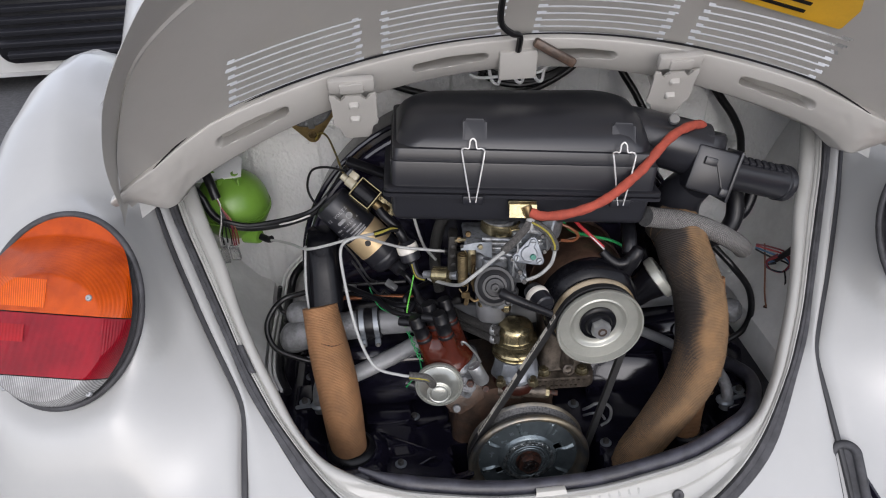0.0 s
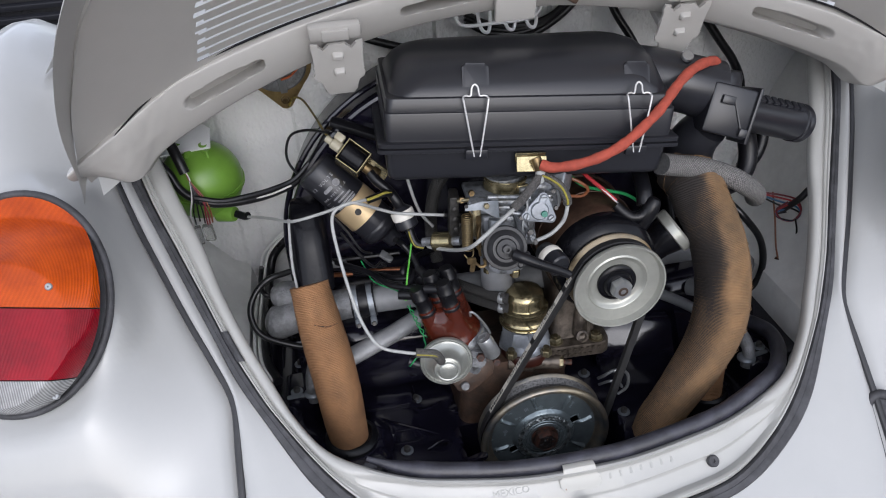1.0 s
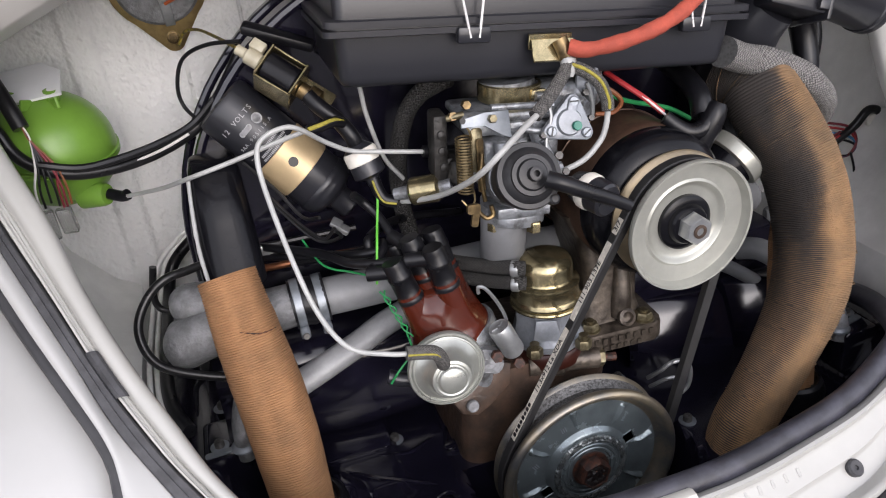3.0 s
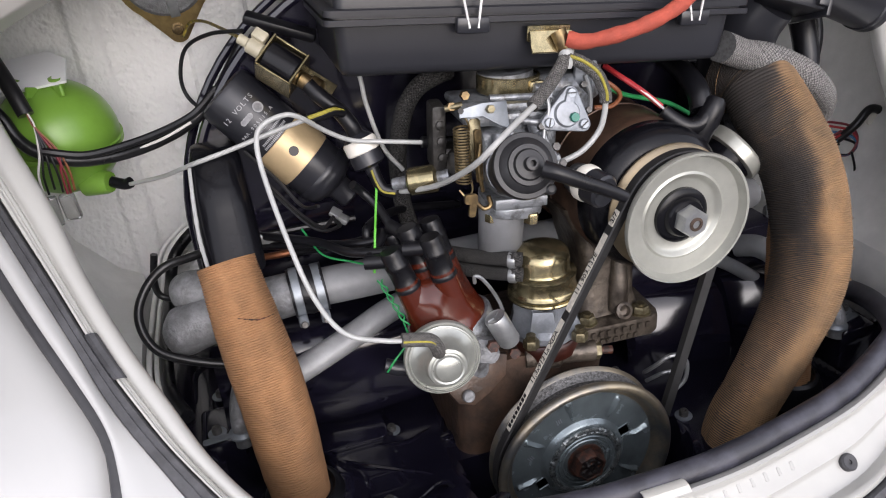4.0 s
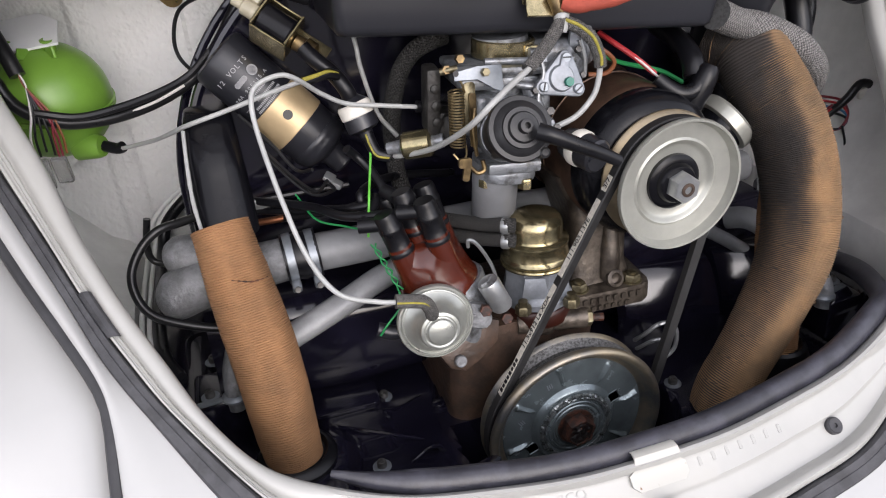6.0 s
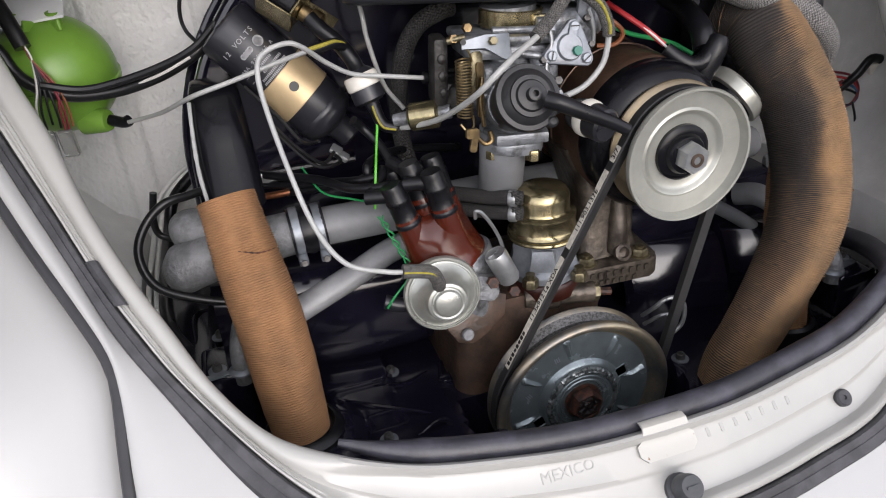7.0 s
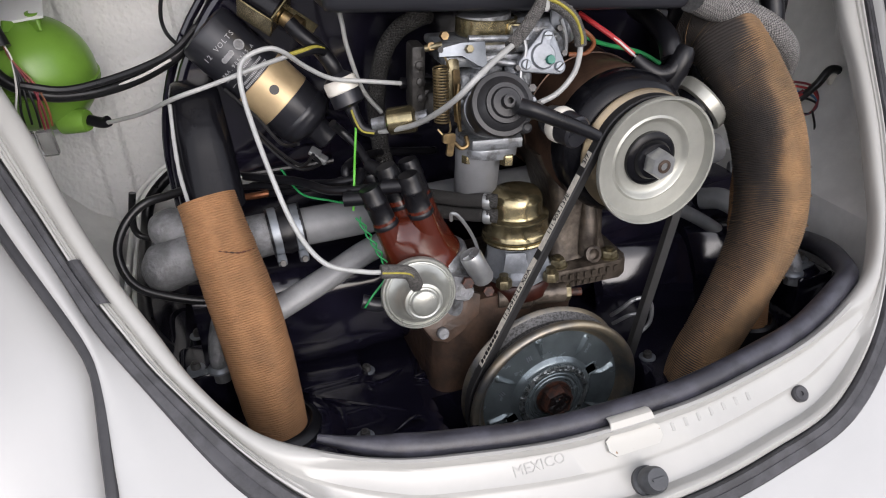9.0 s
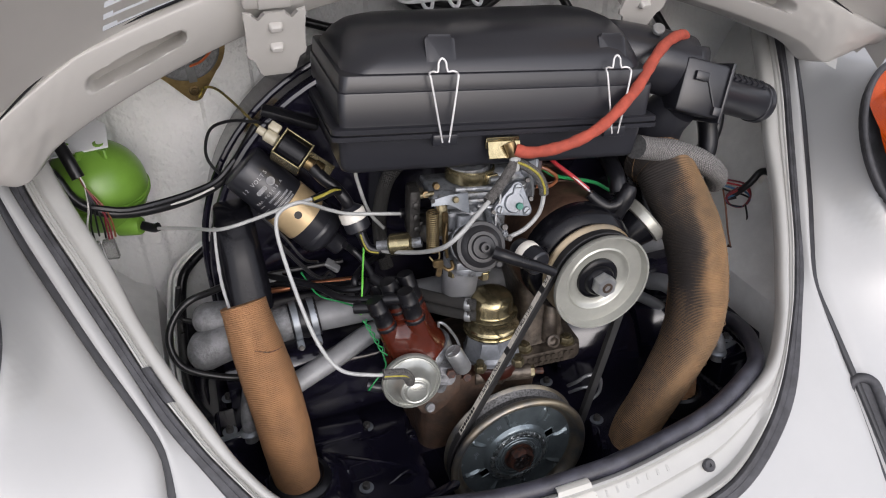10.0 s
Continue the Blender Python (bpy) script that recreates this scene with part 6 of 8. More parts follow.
# ---- fuel pump ----
fp = thing("fuel_pump", "fuel pump with gold plated dome on a grey alloy base", "fuel pump", (-0.015, 0.055, 0.495))
fm = frame_m((-0.0115, 0.060, 0.505), (1, 0, 0), (0, 1, -0.02)) @ Matrix.Rotation(radians(-22), 4, 'Z') @ Matrix.Diagonal((0.97, 0.97, 0.94, 1))
bm = B()
lathe(bm, [(0.033, -0.016), (0.0345, -0.014), (0.0345, 0.000), (0.033, 0.002)], fm, 32)
# spacer in a darker tone than the distributor cap's bakelite
part("spacer", bm, mat("dark_bakelite", (0.034, 0.009, 0.006), 0.32, 0, 0.3, 40, 0.1, 120), fp, "brown insulating spacer")
bm = B()
octo = [(0.033 * math.cos(math.pi * k / 4 + 0.39), 0.031 * math.sin(math.pi * k / 4 + 0.39)) for k in range(8)]
loft(bm, [[(x * s, y * s, z) for x, y in octo] for s, z in ((1.06, 0.002), (1.14, 0.004), (1.14, 0.010), (1.08, 0.012), (0.96, 0.030), (0.96, 0.046))], fm)
part("base", bm, pump_alloy, fp, "faceted grey alloy body")
bm = B()
prism(bm, [(-0.013, -0.010), (0.013, -0.010), (0.0095, 0.012), (-0.0095, 0.012)], 0.003, fm @ frame_m((-0.002, -0.0300, 0.029), (1, 0, 0), (0, 0.10, 1)), 0.001)
part("front_panel", bm, pump_alloy, fp, "raised trapezoid on the pump body")
for x, y in ((-0.014, -0.0395), (0.032, -0.028)):
    bm = B()
    hexhead(bm, fm @ Matrix.Translation((x, y, 0.008)), 0.0078, 0.009)
    lathe(bm, [(0.0045, 0.017), (0.0045, 0.022), (0, 0.0225)], fm @ Matrix.Translation((x, y, 0)), 12)
    part("base_nut", bm, olive_nut, fp, "brassy nut")
bm = B()
lathe(bm, [(0.0320, 0.044), (0.0345, 0.0452), (0.0350, 0.0468), (0.0343, 0.0484), (0.0328, 0.0490), (0.0340, 0.0504), (0.0340, 0.0522), (0.0325, 0.0540), (0.0316, 0.0560), (0.0312, 0.0670), (0.0320, 0.0684), (0.0318, 0.0704), (0.0300, 0.0718), (0.0268, 0.0730), (0.0256, 0.0755), (0.0262, 0.0850), (0.0252, 0.0910), (0.0222, 0.0955), (0.0150, 0.0985), (0.0070, 0.0994), (0, 0.0996)], fm, 64)
part("dome", bm, gold, fp, "shiny gold domed cover")
for z in (0.593, 0.578):
    bm = B()
    tube(bm, [(-0.036, 0.050, z), (-0.045, 0.054, z + 0.001), (-0.060, 0.075, z - 0.004), (-0.082, 0.10, z - 0.006), (-0.10, 0.13, z - 0.01)], 0.0066, 12)
    part("fuel_hose", bm, braid_black, fp, "black braided fuel hose")
    bm = B()
    lathe(bm, [(0.0072, 0), (0.0076, 0.001), (0.0076, 0.006), (0.0072, 0.007)], axis_m((-0.041, 0.0515, z), (-0.05, 0.058, z)), 18)
    part("hose_ring", bm, zinc, fp)

# ---- ignition coil ----
coil = thing("ignition_coil", "black ignition coil with gold clamp band and printed label", "ignition coil", (-0.22, 0.13, 0.68))
KA, KB = Vector((-0.2562, 0.1870, 0.7463)), Vector((-0.1651, 0.1586, 0.6412))
km = axis_m(KA, KB)
bm = B()
lathe(bm, [(0.0, -0.004), (0.022, -0.004), (0.0265, -0.002), (0.0282, 0.002), (0.0282, 0.108), (0.0275, 0.110), (0.0, 0.110)], km, 56)
part("can", bm, black_plastic, coil, "black coil can")
bm = B()
lathe(bm, [(0.0284, 0.0585), (0.0292, 0.059), (0.0292, 0.0910), (0.0284, 0.0915)], km, 56)
part("clamp_band", bm, mat("matte_gold_band", (0.60, 0.45, 0.26), 0.42, 0.45, 0.12, 40, 0.05, 300), coil, "gold mounting band with a round hole")
bm = B()
lathe(bm, [(0.0284, 0.107), (0.0292, 0.109), (0.0292, 0.112), (0.0280, 0.114), (0.0282, 0.116), (0.0265, 0.120), (0.022, 0.124), (0.0140, 0.127), (0.0122, 0.130), (0.0115, 0.144), (0.009, 0.146), (0, 0.146)], km, 48)
part("tower", bm, black_plastic, coil, "black insulating tower")
eye_dir = (Vector((-0.255, -0.493, 0.892)) - KA.lerp(KB, 0.5)).normalized()
zk = (KB - KA).normalized()
ok = (eye_dir - zk * eye_dir.dot(zk)).normalized()
up_k = zk.cross(ok)


def on_coil(s, ang, r):
    """Pose on the coil's skin: x across the can, y back along it."""
    o = ok * math.cos(ang) + up_k * math.sin(ang)
    return frame_m(KA + zk * s + o * r, o.cross(zk), -zk)


bm = B()
lathe(bm, [(0.0044, -0.0008), (0.0044, 0.0006), (0, 0.0006)], on_coil(0.075, 0.0, 0.0290), 20)
part("band_hole", bm, rubber_black, coil)


def coil_text(body, size, s, ang0):
    """Lettering wrapped round the can."""
    n_ = len(body)
    step = size * 0.78 / 0.0284
    for i, ch in enumerate(body):
        if ch != " ":
            m_ = on_coil(s, ang0 - step * (i - n_ / 2), 0.02835)
            text_part(ch, size, m_, grey_print, coil)


coil_text("12 VOLTS", 0.0064, 0.0175, 0.05)
coil_text("9AA.905115.A", 0.0046, 0.0368, 0.02)
bm = B()
lathe(bm, [(0.0048, 0), (0.0048, 0.0004), (0.0036, 0.0004), (0.0036, 0)], on_coil(0.0282, -0.35, 0.0283), 20)
for k in range(4):
    lathe(bm, [(0.0026, 0), (0.0026, 0.0004), (0.0018, 0.0004), (0.0018, 0)], on_coil(0.0282, 0.02 + 0.10 * k, 0.0283), 14)
for s, a0, a1 in ((0.0430, -0.25, 0.35), (0.0485, -0.5, 0.3), (0.0530, -0.55, 0.55), (0.0565, -0.5, 0.6)):
    a = a0
    while a < a1:
        rbox(bm, (0.0010, 0.0022, 0.0004), on_coil(s, a, 0.0284), 0)
        a += 0.058
rbox(bm, (0.008, 0.0004, 0.0004), on_coil(0.042, 0.72, 0.0284), 0)
rbox(bm, (0.008, 0.0004, 0.0004), on_coil(0.048, 0.72, 0.0284), 0)
part("label_print", bm, grey_print, coil, "silver printed marks", smooth=False)
bm = B()
rbox(bm, (0.016, 0.010, 0.006), frame_m((-0.180, 0.125, 0.635), (0.7, -0.3, -0.5), (0.3, 0.9, 0.2)), 0.002)
rbox(bm, (0.010, 0.012, 0.004), frame_m((-0.184, 0.121, 0.642), (0.7, -0.3, -0.5), (0.3, 0.9, 0.2)), 0.001)
part("terminal", bm, zinc, coil, "bright spade terminals")
bm = B()
prism(bm, [(-0.014, -0.010), (0.012, -0.012), (0.012, 0.012), (-0.014, 0.010)], 0.003, frame_m((-0.222, 0.168, 0.682), (0.6, -0.4, -0.5), (0.1, 0.8, -0.3)), 0.0)
hexhead(bm, axis_m((-0.222, 0.160, 0.680), (-0.229, 0.12, 0.69)), 0.005, 0.006)
part("mount", bm, gold, coil, "gold mounting foot")

# ---- solenoid valve above the coil ----
sol = thing("solenoid_valve", "small black solenoid in a gold steel frame", "solenoid", (-0.205, 0.15, 0.74))
S0, S1 = Vector((-0.226, 0.160, 0.788)), Vector((-0.184, 0.136, 0.755))
sx_ = (S1 - S0).normalized()
fm2 = frame_m((S0 + S1) / 2, sx_, (0.45, 0.55, 0.7))
bm = B()
lathe(bm, [(0.0138, -0.0145), (0.0146, -0.0135), (0.0146, 0.0135), (0.0138, 0.0145)], fm2 @ Matrix.Rotation(radians(90), 4, 'Y'), 32)
part("winding", bm, alt_black, sol, "glossy black winding")
bm = B()
for x in (-0.016, 0.016):
    rbox(bm, (0.0022, 0.030, 0.028), fm2 @ Matrix.Translation((x, 0, 0)), 0.0006, 1)
for y in (-0.0148, 0.0148):
    rbox(bm, (0.034, 0.0020, 0.028), fm2 @ Matrix.Translation((0, y, -0.004)), 0.0006, 1)
rbox(bm, (0.03, 0.020, 0.0025), fm2 @ Matrix.Translation((0.031, 0.004, -0.008)), 0.0006, 1)
part("frame", bm, gold, sol, "gold passivated frame")
bm = B()
lathe(bm, [(0.004, 0.018), (0.007, 0.02), (0.007, 0.032), (0.0045, 0.034), (0.0045, 0.042)], fm2 @ Matrix.Rotation(radians(-90), 4, 'Y'), 16)
rbox(bm, (0.013, 0.010, 0.008), fm2 @ Matrix.Translation((-0.028, 0.010, 0.004)), 0.002)
part("connector", bm, mat("yellowed_clear_plastic", (0.46, 0.42, 0.31), 0.25, 0, 0.2, 60, 0.05, 300), sol, "cream plastic connector")
bm = B()
lathe(bm, [(0.007, 0.018), (0.007, 0.026), (0.009, 0.027), (0.009, 0.036), (0.005, 0.038)], fm2 @ Matrix.Translation((0, 0, -0.004)) @ Matrix.Rotation(radians(90), 4, 'Y'), 16)
part("fitting", bm, gold_dull, sol, "brass hose fitting")
hose_thing("vacuum_hose", [(-0.188, 0.135, 0.755), (-0.180, 0.128, 0.745), (-0.168, 0.122, 0.733), (-0.160, 0.116, 0.720), (-0.156, 0.116, 0.708)], 0.0068, rubber_black, "black rubber hose between solenoid and one-way valve", "hose")
yj = thing("striped_joint", "short rubber joint with a yellow stripe", "sleeve", (-0.18, 0.11, 0.732))
yp2 = [(-0.197, 0.098, 0.736), (-0.185, 0.102, 0.737), (-0.174, 0.108, 0.737), (-0.166, 0.114, 0.733)]
bm = B()
tube(bm, yp2, 0.0045, 10)
part("sleeve", bm, rubber_black, yj)
bm = B()
tube(bm, [(x, y - 0.0032, z + 0.0022) for x, y, z in yp2], 0.0018, 8)
part("stripe", bm, stripe_yellow, yj)
ov = thing("one_way_valve", "black one-way valve with a cream collar", "valve", (-0.15, 0.11, 0.69))
om = axis_m((-0.1555, 0.116, 0.706), (-0.147, 0.107, 0.676))
bm = B()
lathe(bm, [(0.0135, -0.001), (0.0148, 0.001), (0.0148, 0.010), (0.0140, 0.011)], om, 32)
part("collar", bm, white_plastic, ov, "cream plastic collar")
bm = B()
lathe(bm, [(0.006, -0.010), (0.008, -0.006), (0.0135, -0.001), (0.0138, 0.012), (0.0142, 0.014), (0.0142, 0.022), (0.011, 0.024), (0.0065, 0.025), (0.0055, 0.032)], om, 32)
part("body", bm, black_plastic, ov)
es2 = thing("striped_elbow", "black rubber elbow with a yellow stripe below the valve", "hose elbow", (-0.14, 0.10, 0.66))
ep2 = [(-0.148, 0.108, 0.682), (-0.146, 0.104, 0.672), (-0.142, 0.100, 0.664), (-0.132, 0.097, 0.661)]
bm = B()
tube(bm, ep2, 0.0055, 12)
part("sleeve", bm, rubber_black, es2)
bm = B()
tube(bm, [(x - 0.002, y - 0.0048, z) for x, y, z in ep2], 0.0010, 8)
part("stripe", bm, stripe_yellow, es2)
bm = B()
rbox(bm, (0.062, 0.016, 0.009), frame_m((-0.199, 0.178, 0.798), (0.75, -0.15, -0.30), (0.2, 0.9, 0.2)), 0.003)
single("wire_guide", bm, rubber_black, "black rubber wire guide above the solenoid", "wire guide")

# ---- green vacuum reservoir ----
TC = Vector((-0.418, 0.295, 0.705))
tank = thing("vacuum_reservoir", "round green plastic vacuum reservoir on a white bracket", "reservoir", (TC.x, TC.y, TC.z - 0.06))
tm = axis_m(TC, TC + Vector((0.10, -0.16, 1.0)))
bm = B()
prof = [(0.056 * math.sin(math.pi * k / 24), -0.056 * math.cos(math.pi * k / 24)) for k in range(25)]
lathe(bm, prof, tm, 48)
part("shell", bm, green_plastic, tank)
bm = B()
lathe(bm, [(0.0555, -0.0055), (0.058, -0.005), (0.058, -0.0035), (0.057, -0.003), (0.057, -0.001), (0.058, -0.0005), (0.058, 0.001), (0.0555, 0.0015)], tm, 56)
part("seam", bm, green_plastic, tank, "raised seam round the middle")
bm = B()
lathe(bm, [(0.013, 0.0), (0.0115, 0.022), (0.010, 0.026), (0.0, 0.026)], axis_m((-0.402, 0.268, 0.662), (-0.373, 0.253, 0.663)), 20)
part("outlet", bm, green_plastic, tank)
bm = B()
tube(bm, [(-0.378, 0.256, 0.663), (-0.366, 0.250, 0.660), (-0.360, 0.247, 0.662)], 0.0055, 10)
part("outlet_plug", bm, rubber_black, tank, "black rubber plug")
bm = B()
lathe(bm, [(0.007, -0.008), (0.007, 0.006), (0.005, 0.007), (0.0, 0.004)], tm @ Matrix.Translation((0.004, -0.012, 0.056)), 12)
for k in range(3):
    a = radians(-120 + 60 * k)
    rbox(bm, (0.003, 0.026, 0.010), tm @ Matrix.Rotation(a, 4, 'Z') @ Matrix.Translation((0, -0.018, 0.052)) @ Matrix.Rotation(radians(-20), 4, 'X'), 0.001)
part("peg", bm, green_plastic, tank, "moulded green fixing peg")
bm = B()
prism(bm, [(-0.075, -0.014), (0.034, -0.020), (0.036, 0.016), (0.02, 0.035), (-0.075, 0.035)], 0.0025, frame_m((-0.428, 0.288, 0.764), (1, 0.02, 0.10), (0.02, 1, 0.45)), 0.0)
part("bracket", bm, paint_inner, tank, "white painted steel bracket")

# ---- air cleaner ----
ac_x = Vector((0.995, -0.045, -0.092)).normalized()
acm = frame_m((-0.004, 0.056, 0.7985), ac_x, (0.04, 1, -0.02))
cleaner = thing("air_cleaner", "long black plastic air cleaner housing with wire clips", "air cleaner", (-0.006, 0.13, 0.77))


def ac_section(z, w, yf, yb, r, tilt=0.0, cxo=0.0):
    """Plan outline of the housing at one height."""
    out = []
    for x, y in round_rect(w, yb - yf, r, 8, cxo, (yf + yb) / 2):
        out.append((x, y, z + tilt * (x + 0.16)))
    return out


bm = B()
loft(bm, [ac_section(-0.0425, 0.28, 0.05, 0.14, 0.03), ac_section(-0.0423, 0.316, 0.012, 0.165, 0.012), ac_section(-0.0410, 0.322, 0.0075, 0.168, 0.010), ac_section(-0.0385, 0.326, 0.0050, 0.17, 0.009), ac_section(-0.0340, 0.328, 0.004, 0.171, 0.009), ac_section(-0.020, 0.331, 0.003, 0.172, 0.009), ac_section(0.0, 0.334, 0.003, 0.172, 0.009)], acm)
part("lower_tray", bm, black_plastic, cleaner, "black plastic lower tray")
bm = B()
loft(bm, [ac_section(-0.0032, 0.334, 0.001, 0.182, 0.006), ac_section(-0.003, 0.350, -0.008, 0.182, 0.006), ac_section(-0.0025, 0.352, -0.009, 0.184, 0.006), ac_section(0.0018, 0.352, -0.009, 0.184, 0.006), ac_section(0.002, 0.342, -0.004, 0.18, 0.006), ac_section(0.0036, 0.342, -0.004, 0.18, 0.006), ac_section(0.0038, 0.351, -0.008, 0.183, 0.006), ac_section(0.0082, 0.351, -0.008, 0.183, 0.006), ac_section(0.0088, 0.349, -0.007, 0.182, 0.006), ac_section(0.0092, 0.338, -0.002, 0.18, 0.006)], acm)
part("joint_lip", bm, black_plastic, cleaner, "double joint lip")
bm = B()
loft(bm, [ac_section(0.009, 0.334, -0.002, 0.177, 0.008), ac_section(0.0400, 0.336, -0.001, 0.176, 0.008), ac_section(0.0410, 0.3355, -0.0006, 0.176, 0.008), ac_section(0.0414, 0.332, 0.0018, 0.174, 0.008), ac_section(0.0555, 0.331, 0.0026, 0.174, 0.009), ac_section(0.0566, 0.330, 0.0032, 0.174, 0.009), ac_section(0.0570, 0.326, 0.006, 0.172, 0.012)], acm)
part("cover", bm, black_plastic, cleaner, "black plastic cover band")
bm = B()
loft(bm, [ac_section(0.050, 0.324, 0.007, 0.168, 0.020), ac_section(0.060, 0.322, 0.009, 0.166, 0.026, 0.006), ac_section(0.068, 0.316, 0.015, 0.162, 0.036, 0.016), ac_section(0.077, 0.308, 0.025, 0.157, 0.045, 0.028), ac_section(0.084, 0.294, 0.040, 0.148, 0.046, 0.032), ac_section(0.088, 0.268, 0.058, 0.135, 0.037, 0.035), ac_section(0.0895, 0.22, 0.08, 0.115, 0.017, 0.035)], acm)
part("dome", bm, black_plastic, cleaner, "rounded raised top", angle=60)
for x in (-0.065, 0.122):
    bm = B()
    prism(bm, round_rect(0.030, 0.046, 0.004), 0.0065, acm @ frame_m((x, 0.020, 0.066), (1, 0, 0), (0, 0.55, 1)), 0.003)
    part("clip_pad", bm, black_plastic, cleaner, "moulded pad behind the clip")
    bm = B()
    rbox(bm, (0.026, 0.008, 0.012), acm @ Matrix.Translation((x, -0.010, -0.004)), 0.002)
    part("clip_seat", bm, black_plastic, cleaner, "moulded clip seat")
    bm = B()
    leg = [(-0.0040, -0.0135, -0.006), (-0.0100, -0.0115, 0.024), (-0.0160, -0.008, 0.055), (-0.0165, -0.004, 0.0595), (-0.0120, -0.002, 0.0610), (-0.0065, -0.002, 0.0605), (-0.0050, -0.001, 0.0640), (-0.0040, 0.0, 0.0695), (0.0, 0.001, 0.0725)]
    clip = [(x + a_ * 0.84 - 0.05 * c_, b_, c_) for a_, b_, c_ in leg] + [(x - a_ * 0.84 - 0.05 * c_, b_, c_) for a_, b_, c_ in reversed(leg[:-1])]
    sweep(bm, [acm @ p for p in curve_pts(clip, 5)], 0.00105, 8)
    part("wire_clip", bm, clip_wire, cleaner, "bright sprung wire clip")
# intake arm with thermostat flap box and snout
bm = B()
tube(bm, [(0.12, 0.15, 0.845), (0.165, 0.13, 0.838), (0.205, 0.115, 0.828), (0.245, 0.11, 0.815)], lambda s, a, w: 0.033 + 0.004 * w, 28)
lathe(bm, [(0.034, -0.02), (0.036, 0.0), (0.036, 0.018), (0.033, 0.024), (0.0, 0.026)], axis_m((0.243, 0.115, 0.815), (0.25, 0.125, 0.86)), 32)
part("intake_arm", bm, black_plastic, cleaner)
bm = B()
xb = Vector((0.90, -0.18, -0.28))
fbm = frame_m((0.252, 0.088, 0.796), xb, (0.25, 0.25, 0.95))
rbox(bm, (0.056, 0.060, 0.05), fbm @ Matrix.Translation((-0.004, 0, 0)), 0.004)
rbox(bm, (0.004, 0.068, 0.054), fbm @ Matrix.Translation((0.025, 0, 0)), 0.001)
rbox(bm, (0.016, 0.010, 0.006), fbm @ Matrix.Translation((-0.012, 0.012, 0.027)), 0.001)
rbox(bm, (0.010, 0.010, 0.006), fbm @ Matrix.Translation((0.017, -0.022, 0.027)), 0.001)
rbox(bm, (0.0015, 0.045, 0.002), fbm @ Matrix.Translation((0.006, -0.004, 0.0255)) @ Matrix.Rotation(0.5, 4, 'Z'), 0)
part("flap_box", bm, black_plastic, cleaner, "black box with a warm-air flap")
bm = B()
SN0, SN1 = Vector((0.268, 0.094, 0.7925)), Vector((0.383, 0.121, 0.7485))
snm = axis_m(SN0, SN1)
lathe(bm, [(0.023, -0.01), (0.0235, 0.05), (0.0240, 0.108), (0.0255, 0.109), (0.0255, 0.1125), (0.0240, 0.113), (0.0255, 0.1165), (0.0255, 0.121), (0.023, 0.122), (0.021, 0.120), (0.020, 0.02), (0, 0.02)], snm, 36)
upn = Vector((0, -0.45, 0.9))
zs_ = (SN1 - SN0).normalized()
upn = (upn - zs_ * upn.dot(zs_)).normalized()
for k in range(7):
    rbox(bm, (0.009, 0.012, 0.006), frame_m(SN0 + zs_ * (0.022 + 0.0125 * k) + upn * 0.0245, zs_, zs_.cross(upn)), 0.0012)
part("snout", bm, black_plastic, cleaner, "ribbed intake snout")
bm = B()
tube(bm, [(0.238, 0.098, 0.775), (0.229, 0.110, 0.755), (0.225, 0.120, 0.730), (0.224, 0.124, 0.698)], lambda s, a, w: 0.026 + 0.011 * w, 28)
part("warm_air_neck", bm, black_plastic, cleaner, "black neck over the warm-air hose")
bm = B()
hexhead(bm, axis_m((0.200, 0.100, 0.865), (0.195, 0.07, 0.90)), 0.007, 0.005, 12)
part("cover_bolt", bm, zinc, cleaner)
# brass fitting and red hose
bm = B()
rbox(bm, (0.036, 0.018, 0.0025), frame_m((-0.006, 0.046, 0.780), ac_x, (0.02, 0.5, 0.85)), 0.0006, 1)
rbox(bm, (0.036, 0.0025, 0.012), frame_m((-0.006, 0.052, 0.786), ac_x, (0, 1, 0)), 0.0006, 1)
part("fitting_plate", bm, gold, cleaner, "yellow zinc fitting plate")
bm = B()
tube(bm, [(0.004, 0.040, 0.768), (0.001, 0.040, 0.778), (-0.002, 0.044, 0.788)], 0.0062, 12)
part("fitting_stub", bm, gold_dull, cleaner)
hose_thing("red_vacuum_hose", [(0.002, 0.036, 0.783), (0.0134, 0.030, 0.780), (0.035, 0.022, 0.783), (0.0602, 0.020, 0.7880), (0.085, 0.023, 0.795), (0.1078, 0.030, 0.8045), (0.129, 0.038, 0.8165), (0.1478, 0.047, 0.8282), (0.1694, 0.060, 0.845), (0.186, 0.070, 0.8545), (0.2013, 0.079, 0.8588), (0.2238, 0.093, 0.8590), (0.240, 0.105, 0.853), (0.2484, 0.114, 0.8435)], lambda s, a, w: 0.0060 + 0.00035 * math.sin(s * 210) + 0.0002 * math.sin(s * 530 + a * 2), red_cloth, "faded red cloth-covered hose to the intake flap", "hose", 14)
hose_thing("braided_hose", [(0.158, 0.056, 0.752), (0.192, 0.070, 0.738), (0.2183, 0.072, 0.731), (0.2479, 0.075, 0.7185), (0.2743, 0.077, 0.7035), (0.310, 0.0933, 0.6759), (0.337, 0.122, 0.648), (0.342, 0.133, 0.640)], 0.0135, braid_grey, "thick grey braided breather hose", "hose", 16)
hose_thing("drain_hose", [(0.300, 0.14, 0.775), (0.318, 0.14, 0.735), (0.320, 0.13, 0.700), (0.305, 0.12, 0.680), (0.285, 0.115, 0.674), (0.272, 0.12, 0.672)], 0.0125, rubber_black, "black rubber hose hooking round under the snout", "hose", 14)
